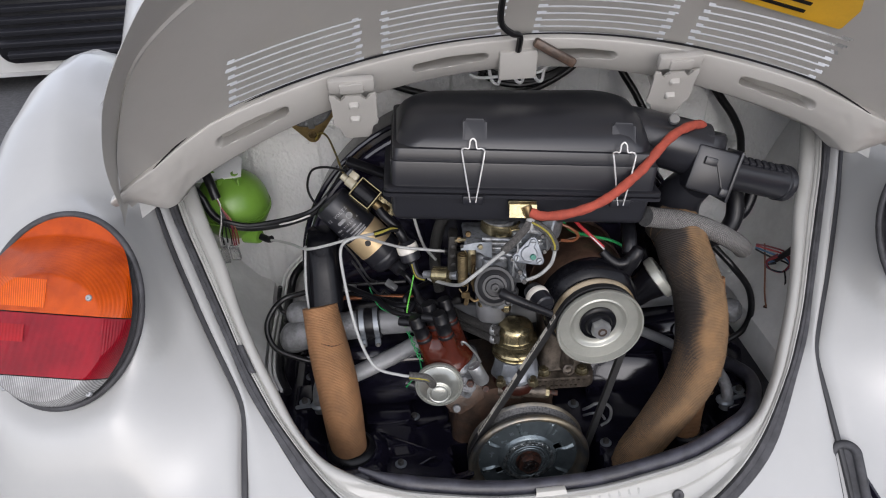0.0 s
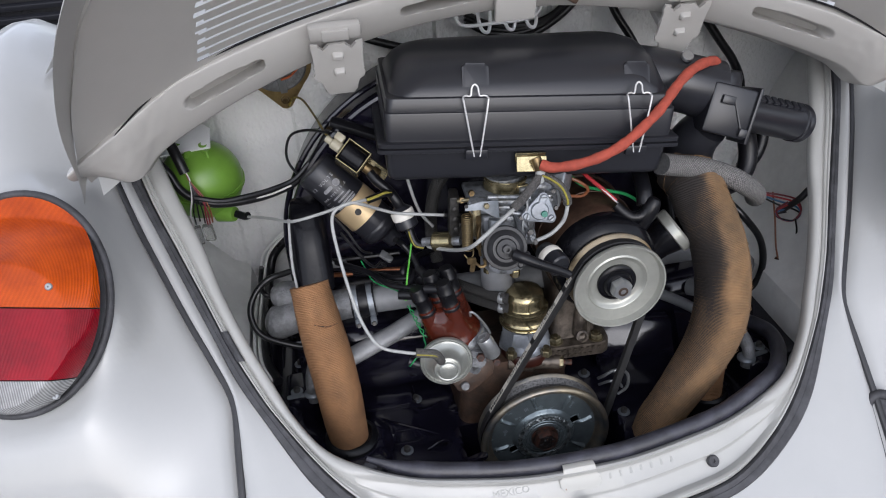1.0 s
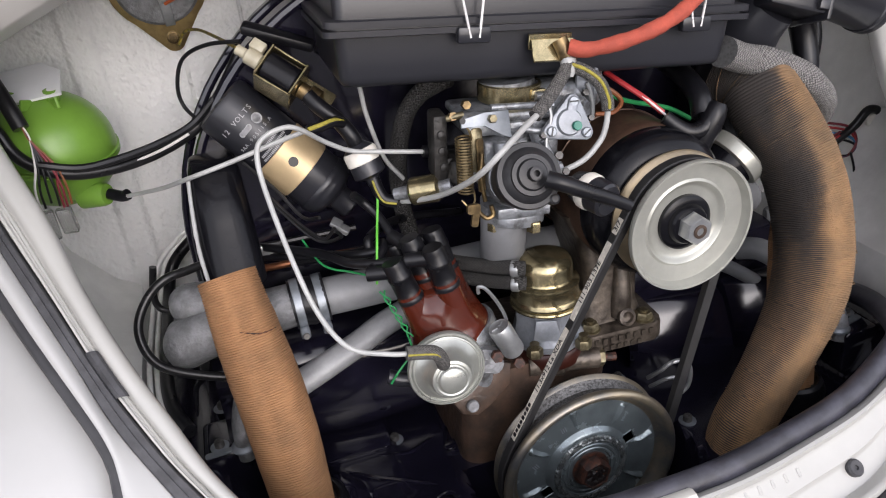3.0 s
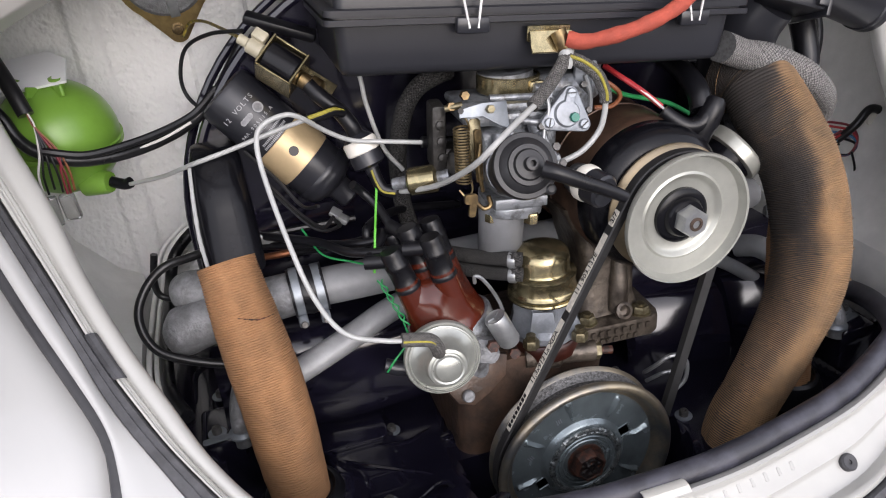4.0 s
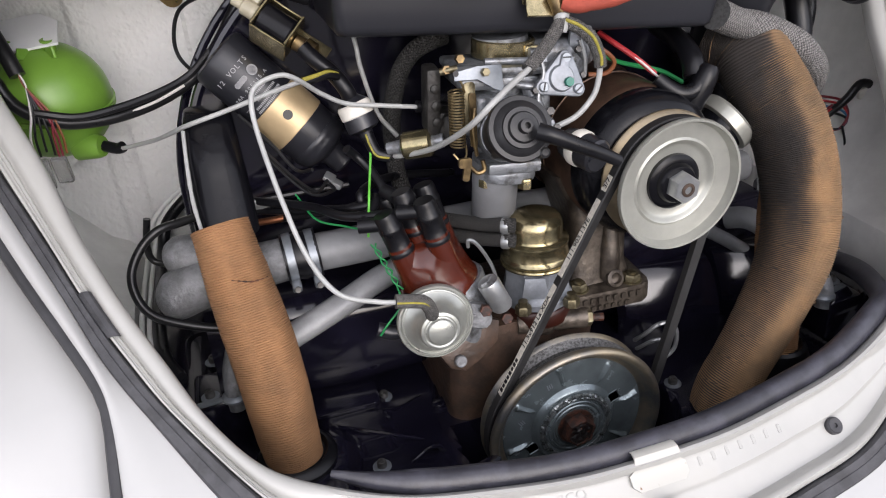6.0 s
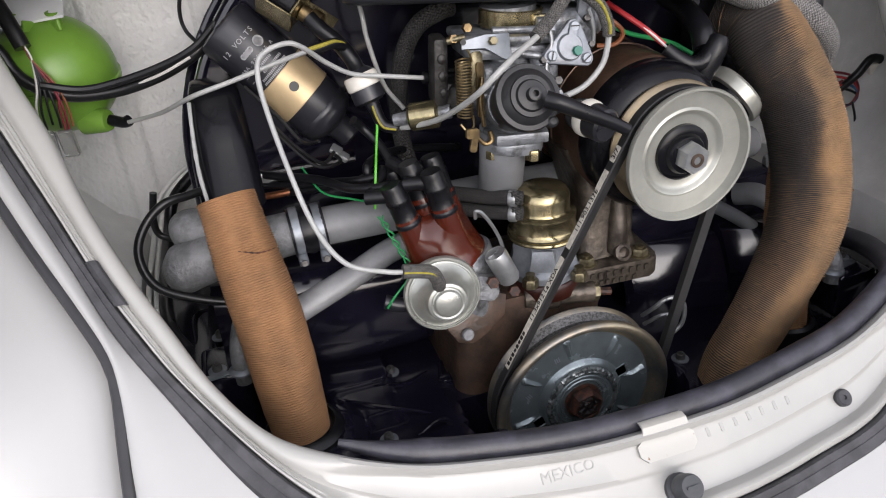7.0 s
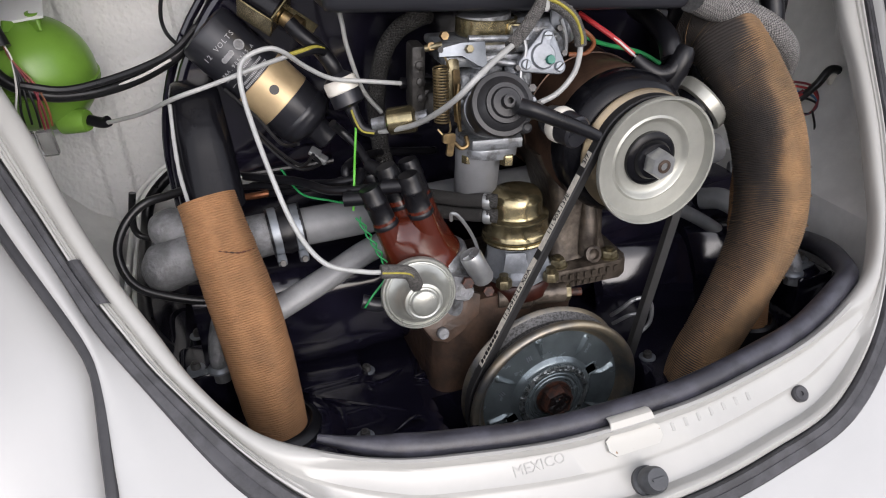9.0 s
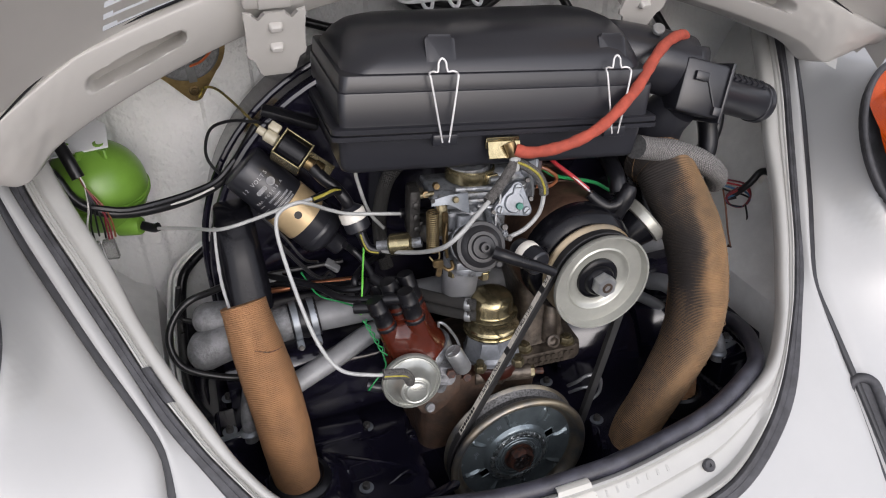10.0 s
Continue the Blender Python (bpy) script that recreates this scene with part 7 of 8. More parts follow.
hose_thing("drain_hose", [(0.355, 0.18, 0.76), (0.362, 0.17, 0.72), (0.350, 0.16, 0.69), (0.325, 0.15, 0.680)], 0.009, rubber_black, "thin black rubber hose on the bay wall", "hose", 12)

# ---- wiring ----

def wire(pts, r, material, label, group="loose wires", n=8):
    return hose_thing("wire", pts, r, material, label, "wire", 8, n, group=group)


hose_thing("wiring_harness", [(-0.470, 0.250, 0.770), (-0.449, 0.240, 0.745), (-0.441, 0.235, 0.726), (-0.430, 0.230, 0.713), (-0.410, 0.226, 0.702), (-0.387, 0.224, 0.697), (-0.352, 0.220, 0.699), (-0.315, 0.210, 0.710), (-0.285, 0.200, 0.726), (-0.26, 0.21, 0.745), (-0.23, 0.212, 0.785)], 0.0058, black_wire, "black wiring harness sagging across the bay", "cable", 10)
hose_thing("wiring_harness", [(-0.420, 0.222, 0.712), (-0.387, 0.218, 0.704), (-0.352, 0.213, 0.708), (-0.315, 0.204, 0.718), (-0.285, 0.196, 0.731), (-0.262, 0.205, 0.748)], 0.0036, black_wire, "second black cable lying on the harness", "cable", 8)
hose_thing("wiring_harness", [(-0.340, 0.213, 0.703), (-0.315, 0.203, 0.712), (-0.290, 0.194, 0.724)], 0.0013, wire_white, "pale wire bound along the harness", "cable", 8)
hose_thing("harness_sleeve", [(-0.452, 0.262, 0.815), (-0.439, 0.250, 0.781), (-0.432, 0.240, 0.763), (-0.426, 0.232, 0.744)], 0.0072, black_wire, "black sleeve with wires fanning from its end", "cable", 10)
fan = [(wire_maroon, -0.408, 0.673, -0.412), (wire_maroon, -0.411, 0.672, -0.409), (black_wire, -0.414, 0.676, -0.416), (wire_brown, -0.404, 0.676, -0.408), (black_wire, -0.420, 0.680, -0.419), (wire_white, -0.430, 0.671, -0.424), (black_wire, -0.426, 0.676, -0.422)]
for mt, x, z, xm_ in fan:
    wire([(-0.425, 0.232, 0.746), (-0.422, 0.229, 0.733), (xm_, 0.222, 0.710), (x, 0.220, 0.690), (x - 0.001, 0.222, z - 0.004)], 0.0011, mt, "thin coloured wire from the harness sleeve")
bm = B()
rbox(bm, (0.012, 0.008, 0.030), pose(-0.428, 0.222, 0.655, 10, 0, 10), 0.002)
rbox(bm, (0.014, 0.008, 0.026), pose(-0.413, 0.222, 0.657, 10, 0, -10), 0.002)
single("wire_connector", bm, mat("clear_connector_plastic", (0.75, 0.75, 0.73), 0.2, 0, 0.1, 40, 0.05, 300, trans=0.85), "clear plastic plug housings at the wire ends", "connector")
hose_thing("wiring_cable", [(-0.231, 0.170, 0.800), (-0.258, 0.195, 0.797), (-0.280, 0.215, 0.785), (-0.290, 0.222, 0.762), (-0.289, 0.222, 0.742), (-0.275, 0.205, 0.726)], 0.0018, black_wire, "thin black cable looping beside the shroud", "cable", 8)
wire([(-0.285, 0.362, 0.772), (-0.276, 0.36, 0.785), (-0.262, 0.33, 0.790), (-0.246, 0.250, 0.792), (-0.236, 0.190, 0.793), (-0.230, 0.172, 0.792)], 0.0016, wire_yellow, "yellow and black wire to the solenoid")
wire([(-0.2, 0.10, 0.66), (-0.212, 0.12, 0.655), (-0.228, 0.14, 0.676), (-0.25, 0.16, 0.70)], 0.0016, black_wire, "thin black coil wire")
wire([(-0.190, 0.090, 0.652), (-0.200, 0.10, 0.640), (-0.216, 0.125, 0.648), (-0.235, 0.150, 0.668)], 0.0016, black_wire, "thin black coil wire")
wire([(-0.19, 0.09, 0.650), (-0.185, 0.10, 0.638), (-0.205, 0.12, 0.632), (-0.235, 0.16, 0.66)], 0.0016, black_wire, "thin black coil wire")
wire([(-0.214, 0.148, 0.621), (-0.202, 0.120, 0.605), (-0.180, 0.100, 0.602), (-0.168, 0.085, 0.603)], 0.0010, wire_green, "green wire crossing behind the distributor leads")
wire([(-0.146, 0.112, 0.676), (-0.1484, 0.1, 0.6665), (-0.1549, 0.085, 0.6483), (-0.161, 0.068, 0.6353), (-0.1661, 0.064, 0.6047)], 0.0011, wire_lime, "bright green wire hanging beside the cap")
for ph in (0, math.pi):
    pts = []
    for k in range(13):
        w_ = k / 12
        b_ = Vector((-0.163, 0.062, 0.598)).lerp(Vector((-0.148, 0.040, 0.560)), w_)
        pts.append(b_ + Vector((0.0022 * math.cos(ph + w_ * 16), 0.0022 * math.sin(ph + w_ * 16), 0)))
    wire([tuple(p) for p in pts], 0.0008, wire_green, "twisted green wire beside the distributor", n=3)
wire([(-0.150, 0.038, 0.560), (-0.150, 0.035, 0.548), (-0.165, 0.030, 0.535), (-0.172, 0.032, 0.524)], 0.0010, wire_green, "green wire end near the vacuum can")
hose_thing("wire_boot", [(-0.172, 0.040, 0.526), (-0.160, 0.036, 0.522), (-0.148, 0.034, 0.522)], 0.0065, black_plastic, "dark rubber boot behind the vacuum can", "boot", 12)
hose_thing("heater_cable", [(-0.298, 0.178, 0.606), (-0.3195, 0.172, 0.6048), (-0.3397, 0.165, 0.6042), (-0.3566, 0.160, 0.5938), (-0.3691, 0.150, 0.5776), (-0.3715, 0.140, 0.5619), (-0.3655, 0.132, 0.5438), (-0.3501, 0.126, 0.5313), (-0.3157, 0.120, 0.5181), (-0.285, 0.118, 0.512)], 0.0042, black_wire, "black cable curling round the manifold end", "cable", 10)
hose_thing("heater_cable", [(-0.3517, 0.200, 0.6028), (-0.3577, 0.200, 0.5781), (-0.358, 0.200, 0.5627), (-0.3502, 0.198, 0.5551), (-0.325, 0.190, 0.5514)], 0.0034, black_wire, "black cable behind the manifold end", "cable", 10)
hose_thing("copper_pipe", [(-0.27, 0.185, 0.585), (-0.241, 0.170, 0.590), (-0.20, 0.165, 0.592), (-0.15, 0.16, 0.590)], 0.0035, mat("copper_pipe", (0.30, 0.12, 0.06), 0.4, 0.8, 0.3, 60, 0.1, 300), "thin copper-brown pipe behind the hose", "pipe", 10)
hose_thing("control_rod", [(-0.262, 0.178, 0.610), (-0.21, 0.172, 0.612), (-0.16, 0.17, 0.612)], 0.003, black_wire, "black control rod behind the distributor", "rod", 8)
bm = B()
rbox(bm, (0.024, 0.008, 0.010), pose(-0.246, 0.168, 0.610, 0, 8, 0), 0.002)
single("cable_clip", bm, zinc, "small bright clip on the control rod", "clip")
# alternator leads
wire([(0.070, 0.10, 0.740), (0.078, 0.085, 0.732), (0.092, 0.073, 0.720), (0.108, 0.065, 0.705)], 0.0025, wire_red, "red and white wire into the alternator boot")
wire([(0.072, 0.096, 0.738), (0.080, 0.082, 0.730), (0.094, 0.070, 0.718), (0.109, 0.062, 0.703)], 0.0011, wire_white, "white stripe of the alternator wire")
wire([(0.055, 0.10, 0.735), (0.070, 0.088, 0.722), (0.090, 0.090, 0.712), (0.128, 0.088, 0.700), (0.148, 0.080, 0.688)], 0.0021, wire_green, "green wire over the alternator")
wire([(0.050, 0.09, 0.735), (0.066, 0.085, 0.728), (0.078, 0.085, 0.716), (0.072, 0.088, 0.706), (0.056, 0.092, 0.706)], 0.0021, wire_brown, "brown wire looping behind the alternator")
hose_thing("alternator_lead", [(0.140, 0.052, 0.700), (0.143, 0.065, 0.715), (0.150, 0.10, 0.725), (0.155, 0.14, 0.73)], 0.010, rubber_black, "thick black rubber lead rising from the alternator boot", "cable", 12)
# wires on the right-hand wall
hose_thing("wiring_cable", [(0.424, 0.185, 0.578), (0.432, 0.180, 0.586), (0.444, 0.172, 0.602), (0.458, 0.170, 0.618), (0.474, 0.168, 0.612), (0.477, 0.164, 0.585), (0.480, 0.160, 0.555), (0.484, 0.158, 0.53)], 0.0052, black_wire, "black cable hooked on the bay wall", "cable", 10)
for mt, dz in ((wire_red, 0.0), (wire_blue, -0.006), (black_wire, -0.012), (wire_maroon, 0.005)):
    wire([(0.400, 0.195, 0.604 + dz * 0.5), (0.420, 0.185, 0.600 + dz), (0.440, 0.175, 0.594 + dz), (0.448, 0.170, 0.580 + dz * 0.4), (0.438, 0.170, 0.566), (0.422, 0.178, 0.568), (0.416, 0.182, 0.580 + dz * 0.5), (0.430, 0.178, 0.590 + dz)], 0.0015, mt, "thin coloured wire coiled on the bay wall")
wire([(0.420, 0.205, 0.60), (0.414, 0.18, 0.57), (0.410, 0.16, 0.535), (0.412, 0.15, 0.512)], 0.0014, wire_brown, "thin brown wire hanging on the bay wall")
wire([(0.440, 0.168, 0.570), (0.441, 0.16, 0.55), (0.434, 0.152, 0.525), (0.426, 0.148, 0.510)], 0.0014, black_wire, "thin black wire hanging on the bay wall")
hose_thing("wiring_cable", [(0.335, 0.345, 0.855), (0.355, 0.338, 0.828), (0.375, 0.333, 0.800), (0.396, 0.330, 0.772), (0.413, 0.328, 0.738), (0.421, 0.326, 0.69)], 0.0065, black_wire, "black cable dropping behind the air cleaner", "cable", 10)
hose_thing("wiring_cable", [(0.195, 0.348, 0.885), (0.208, 0.338, 0.856), (0.228, 0.330, 0.824), (0.248, 0.322, 0.785)], 0.006, black_wire, "black cable dropping behind the air cleaner", "cable", 10)
hose_thing("wiring_cable", [(-0.26, 0.352, 0.900), (-0.20, 0.345, 0.880), (-0.147, 0.342, 0.858), (-0.098, 0.340, 0.842), (-0.045, 0.340, 0.832), (0.009, 0.340, 0.832), (0.054, 0.341, 0.836), (0.085, 0.343, 0.845), (0.120, 0.347, 0.862), (0.15, 0.350, 0.885)], 0.0058, black_wire, "black cable slung along the firewall", "cable", 10, group="firewall cables")
for k in range(3):
    hose_thing("wiring_cable", [(-0.02, 0.335, 0.885 - 0.006 * k), (0.010, 0.333, 0.868 - 0.006 * k), (0.046, 0.332, 0.860 - 0.005 * k), (0.085, 0.334, 0.862 - 0.003 * k), (0.115, 0.340, 0.872), (0.14, 0.346, 0.890)], 0.0048, black_wire, "black cable slung along the firewall", "cable", 8, group="firewall cables")
bm = B()
for x in (-0.010, 0.025, 0.055):
    tube(bm, [(x, 0.30, 0.905), (x, 0.29, 0.885), (x + 0.004, 0.285, 0.872), (x + 0.012, 0.285, 0.870), (x + 0.016, 0.29, 0.885), (x + 0.016, 0.30, 0.905)], 0.0025, 8)
tube(bm, [(-0.040, 0.30, 0.90), (-0.035, 0.288, 0.882), (0.005, 0.286, 0.880), (0.065, 0.286, 0.884), (0.085, 0.30, 0.905)], 0.0025, 8)
single("cable_hook", bm, paint_inner, "white painted wire hooks holding the cables", "hook")
hose_thing("wiring_cable", [(0.318, 0.17, 0.625), (0.343, 0.15, 0.598), (0.375, 0.15, 0.555), (0.387, 0.15, 0.510), (0.379, 0.15, 0.473), (0.350, 0.15, 0.450)], 0.0052, black_wire, "black cable looping beside the stained hose", "cable", 10)
bm = B()
lathe(bm, [(0.010, -0.03), (0.017, -0.02), (0.020, 0.0), (0.018, 0.012), (0.010, 0.019), (0, 0.021)], axis_m((0.352, 0.155, 0.512), (0.372, 0.145, 0.512)), 24)
single("manifold_end", bm, cast_grey, "rough grey casting end behind the stained hose", "casting")
bm = B()
rbox(bm, (0.020, 0.010, 0.014), pose(0.470, 0.172, 0.606, 0, -15, -20), 0.003)
rbox(bm, (0.010, 0.012, 0.020), pose(0.479, 0.170, 0.597, 0, -15, -20), 0.003)
single("cable_clip", bm, white_plastic, "white plastic cable clip on the bay wall", "clip")
for dx in (0.0, 0.014):
    bm = B()
    rbox(bm, (0.009, 0.010, 0.016), pose(0.412 + dx, 0.152, 0.507 - dx * 0.2, 10, 15, 20), 0.002)
    lathe(bm, [(0.003, 0), (0.003, 0.006), (0, 0.006)], axis_m((0.412 + dx, 0.146, 0.499), (0.412 + dx, 0.130, 0.495)), 10)
    single("wire_terminal", bm, rust_bolt, "small rusty wire terminal on the bay wall", "terminal", group="wall terminals")
hose_thing("cable_plug", [(0.484, 0.158, 0.535), (0.486, 0.152, 0.520), (0.487, 0.150, 0.508)], 0.0085, rubber_black, "black rubber plug at the cable end", "plug", 12)
# belt-side spring clip
bm = B()
tube(bm, [(0.088, 0.040, 0.440), (0.092, 0.025, 0.458), (0.100, 0.020, 0.468), (0.114, 0.020, 0.466), (0.124, 0.022, 0.452), (0.123, 0.022, 0.432), (0.112, 0.024, 0.420)], 0.0022, 8)
tube(bm, [(0.088, 0.036, 0.432), (0.097, 0.020, 0.450), (0.108, 0.018, 0.448), (0.116, 0.022, 0.434)], 0.0020, 8)
single("spring_clip", bm, zinc, "bright bent wire clip beside the belt", "clip")
bm = B()
tube(bm, [(0.262, 0.135, 0.500), (0.275, 0.115, 0.505), (0.288, 0.095, 0.495), (0.292, 0.085, 0.475), (0.290, 0.08, 0.455)], 0.0125, 16)
single("elbow_pipe", bm, smooth_grey, "grey bent pipe behind the hoses", "pipe")

# ---- horn contact plate on the firewall ----
horn = thing("vent_plate", "gold triangular plate with a dark disc on the firewall", "plate", (-0.295, 0.365, 0.77))
bm = B()
hm = frame_m((-0.292, 0.370, 0.838), (1, 0, 0.06), (0, -0.10, 1))
pl = [(0.050 * math.cos(radians(a)), 0.050 * math.sin(radians(a))) for a in range(-50, 231, 10)]
pl += [(0.012 * math.cos(radians(a)), -0.061 + 0.012 * math.sin(radians(a))) for a in range(230, 311, 16)]
prism(bm, pl, 0.004, hm, 0.001)
part("plate", bm, mat("golden_chromate", (0.42, 0.30, 0.13), 0.35, 0.6, 0.3, 40, 0.1, 300, col2=(0.27, 0.19, 0.085)), horn, "dull gold three-cornered plate")
bm = B()
lathe(bm, [(0.043, 0.003), (0.043, 0.008), (0.040, 0.011), (0.0, 0.011)], hm, 48)
part("disc", bm, cast_grey, horn, "grey steel disc")
bm = B()
rbox(bm, (0.010, 0.040, 0.003), hm @ Matrix.Translation((0.002, -0.024, 0.0125)), 0.001)
rbox(bm, (0.007, 0.007, 0.003), hm @ Matrix.Translation((0.003, -0.018, 0.014)), 0.001)
part("tongue", bm, zinc, horn, "bright contact tongue")
bm = B()
lathe(bm, [(0.0065, 0.004), (0.0065, 0.006), (0.0045, 0.0062), (0.0042, 0.009), (0, 0.0095)], hm @ Matrix.Translation((0, -0.058, 0)), 16)
part("screw", bm, gold_dull, horn)
wire([(-0.288, 0.352, 0.816), (-0.272, 0.345, 0.824), (-0.256, 0.345, 0.842), (-0.248, 0.35, 0.87)], 0.0016, mat("orange_wire", (0.55, 0.13, 0.04), 0.4, 0, 0.1, 60, 0, 300), "orange wire on the firewall plate")

# ---- lid frame, hinges, catch ----
def frame_rise(x):
    """The frame's upper edge is not quite even along the lid."""
    rise = -0.010 + (0.16 if x < 0 else 0.09) * min(abs(x), 0.38) ** 2
    return rise * min(1.0, max(0.0, (0.503 - abs(x)) / 0.123))


OVALS = [(-0.333, 0.050), (-0.080, 0.054), (0.092, 0.048), (0.340, 0.052)]
bm = B()
rows = []
NS, NX = 57, 560
for i in range(NS):
    v = i / (NS - 1)
    row = []
    for k in range(NX + 1):
        x = 0.503 * (-1 + 2 * k / NX)
        end = min(1.0, max(0.0, (0.503 - abs(x)) / 0.05))
        end = 0.35 + 0.65 * end * end * (3 - 2 * end)
        z = 0.955 - 0.57 * x * x + 0.027 - 0.064 * v * end + frame_rise(x) * (1 - v)
        z -= 0.012 * math.exp(-((abs(x) - 0.445) / 0.018) ** 2) * v
        y = 0.19 - 0.41 * x * x - 0.031 + 0.034 * v
        o = 0.013 * math.sin(math.pi * v) ** 0.5
        if v > 0.9:
            o -= 0.25 * (v - 0.9)
        if v < 0.08:
            o -= 0.10 * (0.08 - v)
        o += 0.0012 * noise.noise(Vector((x * 85, v * 6, 3.0))) * min(1.0, max(0.0, (abs(x) - 0.38) / 0.04))
        o += 0.0015 * math.sin(abs(x) * 160) * max(0, 1 - abs(abs(x) - 0.46) / 0.03) * v
        for ox, oh in OVALS:
            dx = max(0.0, abs(x - ox) - (oh - 0.011))
            e_ = math.hypot(dx, (v - 0.46) * 0.062)
            g_ = min(1.0, max(0.0, (0.0086 - 0.0022 * min(1.0, abs(x - ox) / oh) - e_) / 0.0056))
            o -= 0.042 * g_ * g_ * (3 - 2 * g_)
        row.append(bm.verts.new((x, y - o, z)))
    rows.append(row)
grid_faces(bm, rows)
part("inner_frame", bm, lid_paint, lid, "pressed inner frame with four long oval recesses", angle=50)
# black bead along the frame's upper edge stands in for shade in the open seam
bm = B()
gap_pts = []
for k in range(121):
    x = 0.455 * (-1 + k / 60)
    gap_pts.append(Vector((x, 0.19 - 0.41 * x * x - 0.0335, 0.955 - 0.57 * x * x + 0.0285 + frame_rise(x) - 0.010 * max(0.0, (abs(x) - 0.36) / 0.1) ** 2)))
sweep(bm, gap_pts, lambda s_, a_, w_: 0.0002 + 0.0015 * math.sin(math.pi * w_) ** 0.4 * (0.5 + abs(2 * w_ - 1)), 6)
part("seam_shade_bead", bm, rubber_black, lid, "black bead drawn for the shade in the open seam between lid skin and frame")
crease = even(curve_pts([(x, s_, 0) for s_, x in LID_C[1:]], 10), 0.006)[0]
rim = curve_pts([(x, s_, 0) for s_, x in LID_E], 10)
rim_len = even(rim, 0.0005)[0]
for sx in (-1, 1):
    bm = B()
    rows = []
    for f in (-0.25, 0.0, 0.06, 0.14, 0.30, 0.5, 0.7, 0.88, 0.97, 1.0, 0.985):
        row = []
        for i, c_ in enumerate(crease):
            w_ = i / (len(crease) - 1)
            e_ = rim_len[int(w_ * (len(rim_len) - 1))]
            x_, s_ = c_.x + (e_.x - c_.x) * f, c_.y + (e_.y - c_.y) * f
            off = (0.030 * f ** 1.4 if f > 0 else -0.004 if f < 0 else 0.0008) - 0.004 * math.exp(-((f - 0.10) / 0.06) ** 2)
            off += 0.0012 * noise.noise(Vector((w_ * 55, f * 3, sx * 2.0))) * min(1.0, f * 3)
            if f == 0.985:
                off -= 0.004
            row.append(bm.verts.new(lid_point(sx * x_, s_, off)))
        rows.append(row)
    grid_faces(bm, rows)
    part("side_flange", bm, lid_paint, lid, "rounded side flange of the lid")


def hinge(sx):
    """Bolted hinge: knuckle block above, notched leaf below with two embossed tabs."""
    hm_ = frame_m((sx * 0.207, 0.141, 0.900), (1, 0, 0), (0, -0.42, 0.86))
    bm = B()
    half = [(0.0, 0.026), (0.010, 0.026), (0.016, 0.016), (0.021, 0.026), (0.029, 0.028), (0.030, 0.020), (0.027, 0.008), (0.027, -0.014), (0.030, -0.018), (0.028, -0.026), (0.021, -0.028), (0.019, -0.044), (0.014, -0.050)]
    out = half + [(-x, y) for x, y in reversed(half) if x > 0]
    prism(bm, list(reversed(out)), 0.004, hm_ @ Matrix.Translation((0, 0, 0.003)), 0.0012)
    rbox(bm, (0.022, 0.010, 0.09), hm_ @ Matrix.Translation((0, -0.030, -0.046)), 0.003)
    h_ = part("hinge", bm, lid_paint, lid, "grey-white painted bolted hinge")
    bm = B()
    rbox(bm, (0.058, 0.020, 0.012), hm_ @ Matrix.Translation((0, 0.042, 0.003)), 0.004)
    part("knuckle", bm, lid_paint, h_)
    bm = B()
    rbox(bm, (0.030, 0.014, 0.006), hm_ @ Matrix.Translation((0, 0.041, 0.009)), 0.0015)
    part("hinge_pin_cover", bm, lid_paint, h_)
    for y in (0.010, -0.014):
        bm = B()
        loft(bm, [[(x, y + yy, zz) for x, yy in round_rect(w, d, 0.003)] for zz, w, d in ((0.006, 0.014, 0.011), (0.0105, 0.013, 0.008), (0.0125, 0.010, 0.004))], hm_)
        part("hinge_tab", bm, lid_paint, h_)


hinge(-1)
hinge(1)
bm = B()
hm_ = frame_m((0.008, 0.160, 0.945), (1, 0, 0), (0, -0.3, 1))
rbox(bm, (0.050, 0.042, 0.010), hm_ @ Matrix.Translation((0, -0.012, 0.0)), 0.003)
part("catch_plate", bm, lid_paint, lid, "painted catch plate in the frame middle")
bm = B()
tube(bm, [(-0.02, 0.05, 1.07), (-0.024, 0.09, 1.03), (-0.022, 0.11, 1.00), (-0.008, 0.12, 0.985), (0.004, 0.13, 0.978), (0.006, 0.15, 0.955)], 0.0042, 8)
part("lamp_cable", bm, black_wire, lid, "black lamp cable clipped to the lid")
bm = B()
rbox(bm, (0.060, 0.014, 0.012), frame_m((0.052, 0.146, 0.950), (0.85, -0.1, -0.5), (0, 1, 0)), 0.003)
part("cable_sleeve", bm, rust_cast, lid, "dull brown cable sleeve")
bm = B()
fy = frame_m(lid_point(0.265, 0.188, 0.004), (1, -0.22, -0.31), (0, -0.69, 0.72))
prism(bm, round_rect(0.20, 0.085, 0.004), 0.001, fy)
lab = part("sticker", bm, mat("yellow_sticker", (0.72, 0.40, 0.02), 0.45, 0, 0.1, 30, 0.0, 100), lid, "yellow information sticker", smooth=False)
bm = B()
for k in range(3):
    prism(bm, round_rect(0.12 - 0.02 * k, 0.005, 0.001), 0.0008, fy @ Matrix.Translation((0.01 * k - 0.01, -0.030 + 0.014 * k, 0.0012)))
part("print_bars", bm, rubber_black, lab, smooth=False)

# ---- details on the rear panel ----
def on_body(x, z, off=0.0):
    """Pose on the sloping rear face: local x across, local y up the slope, local z out."""
    return frame_m(Vector((x, slope_y(z), z)) + NOR * off, (1, 0, 0), TAN)


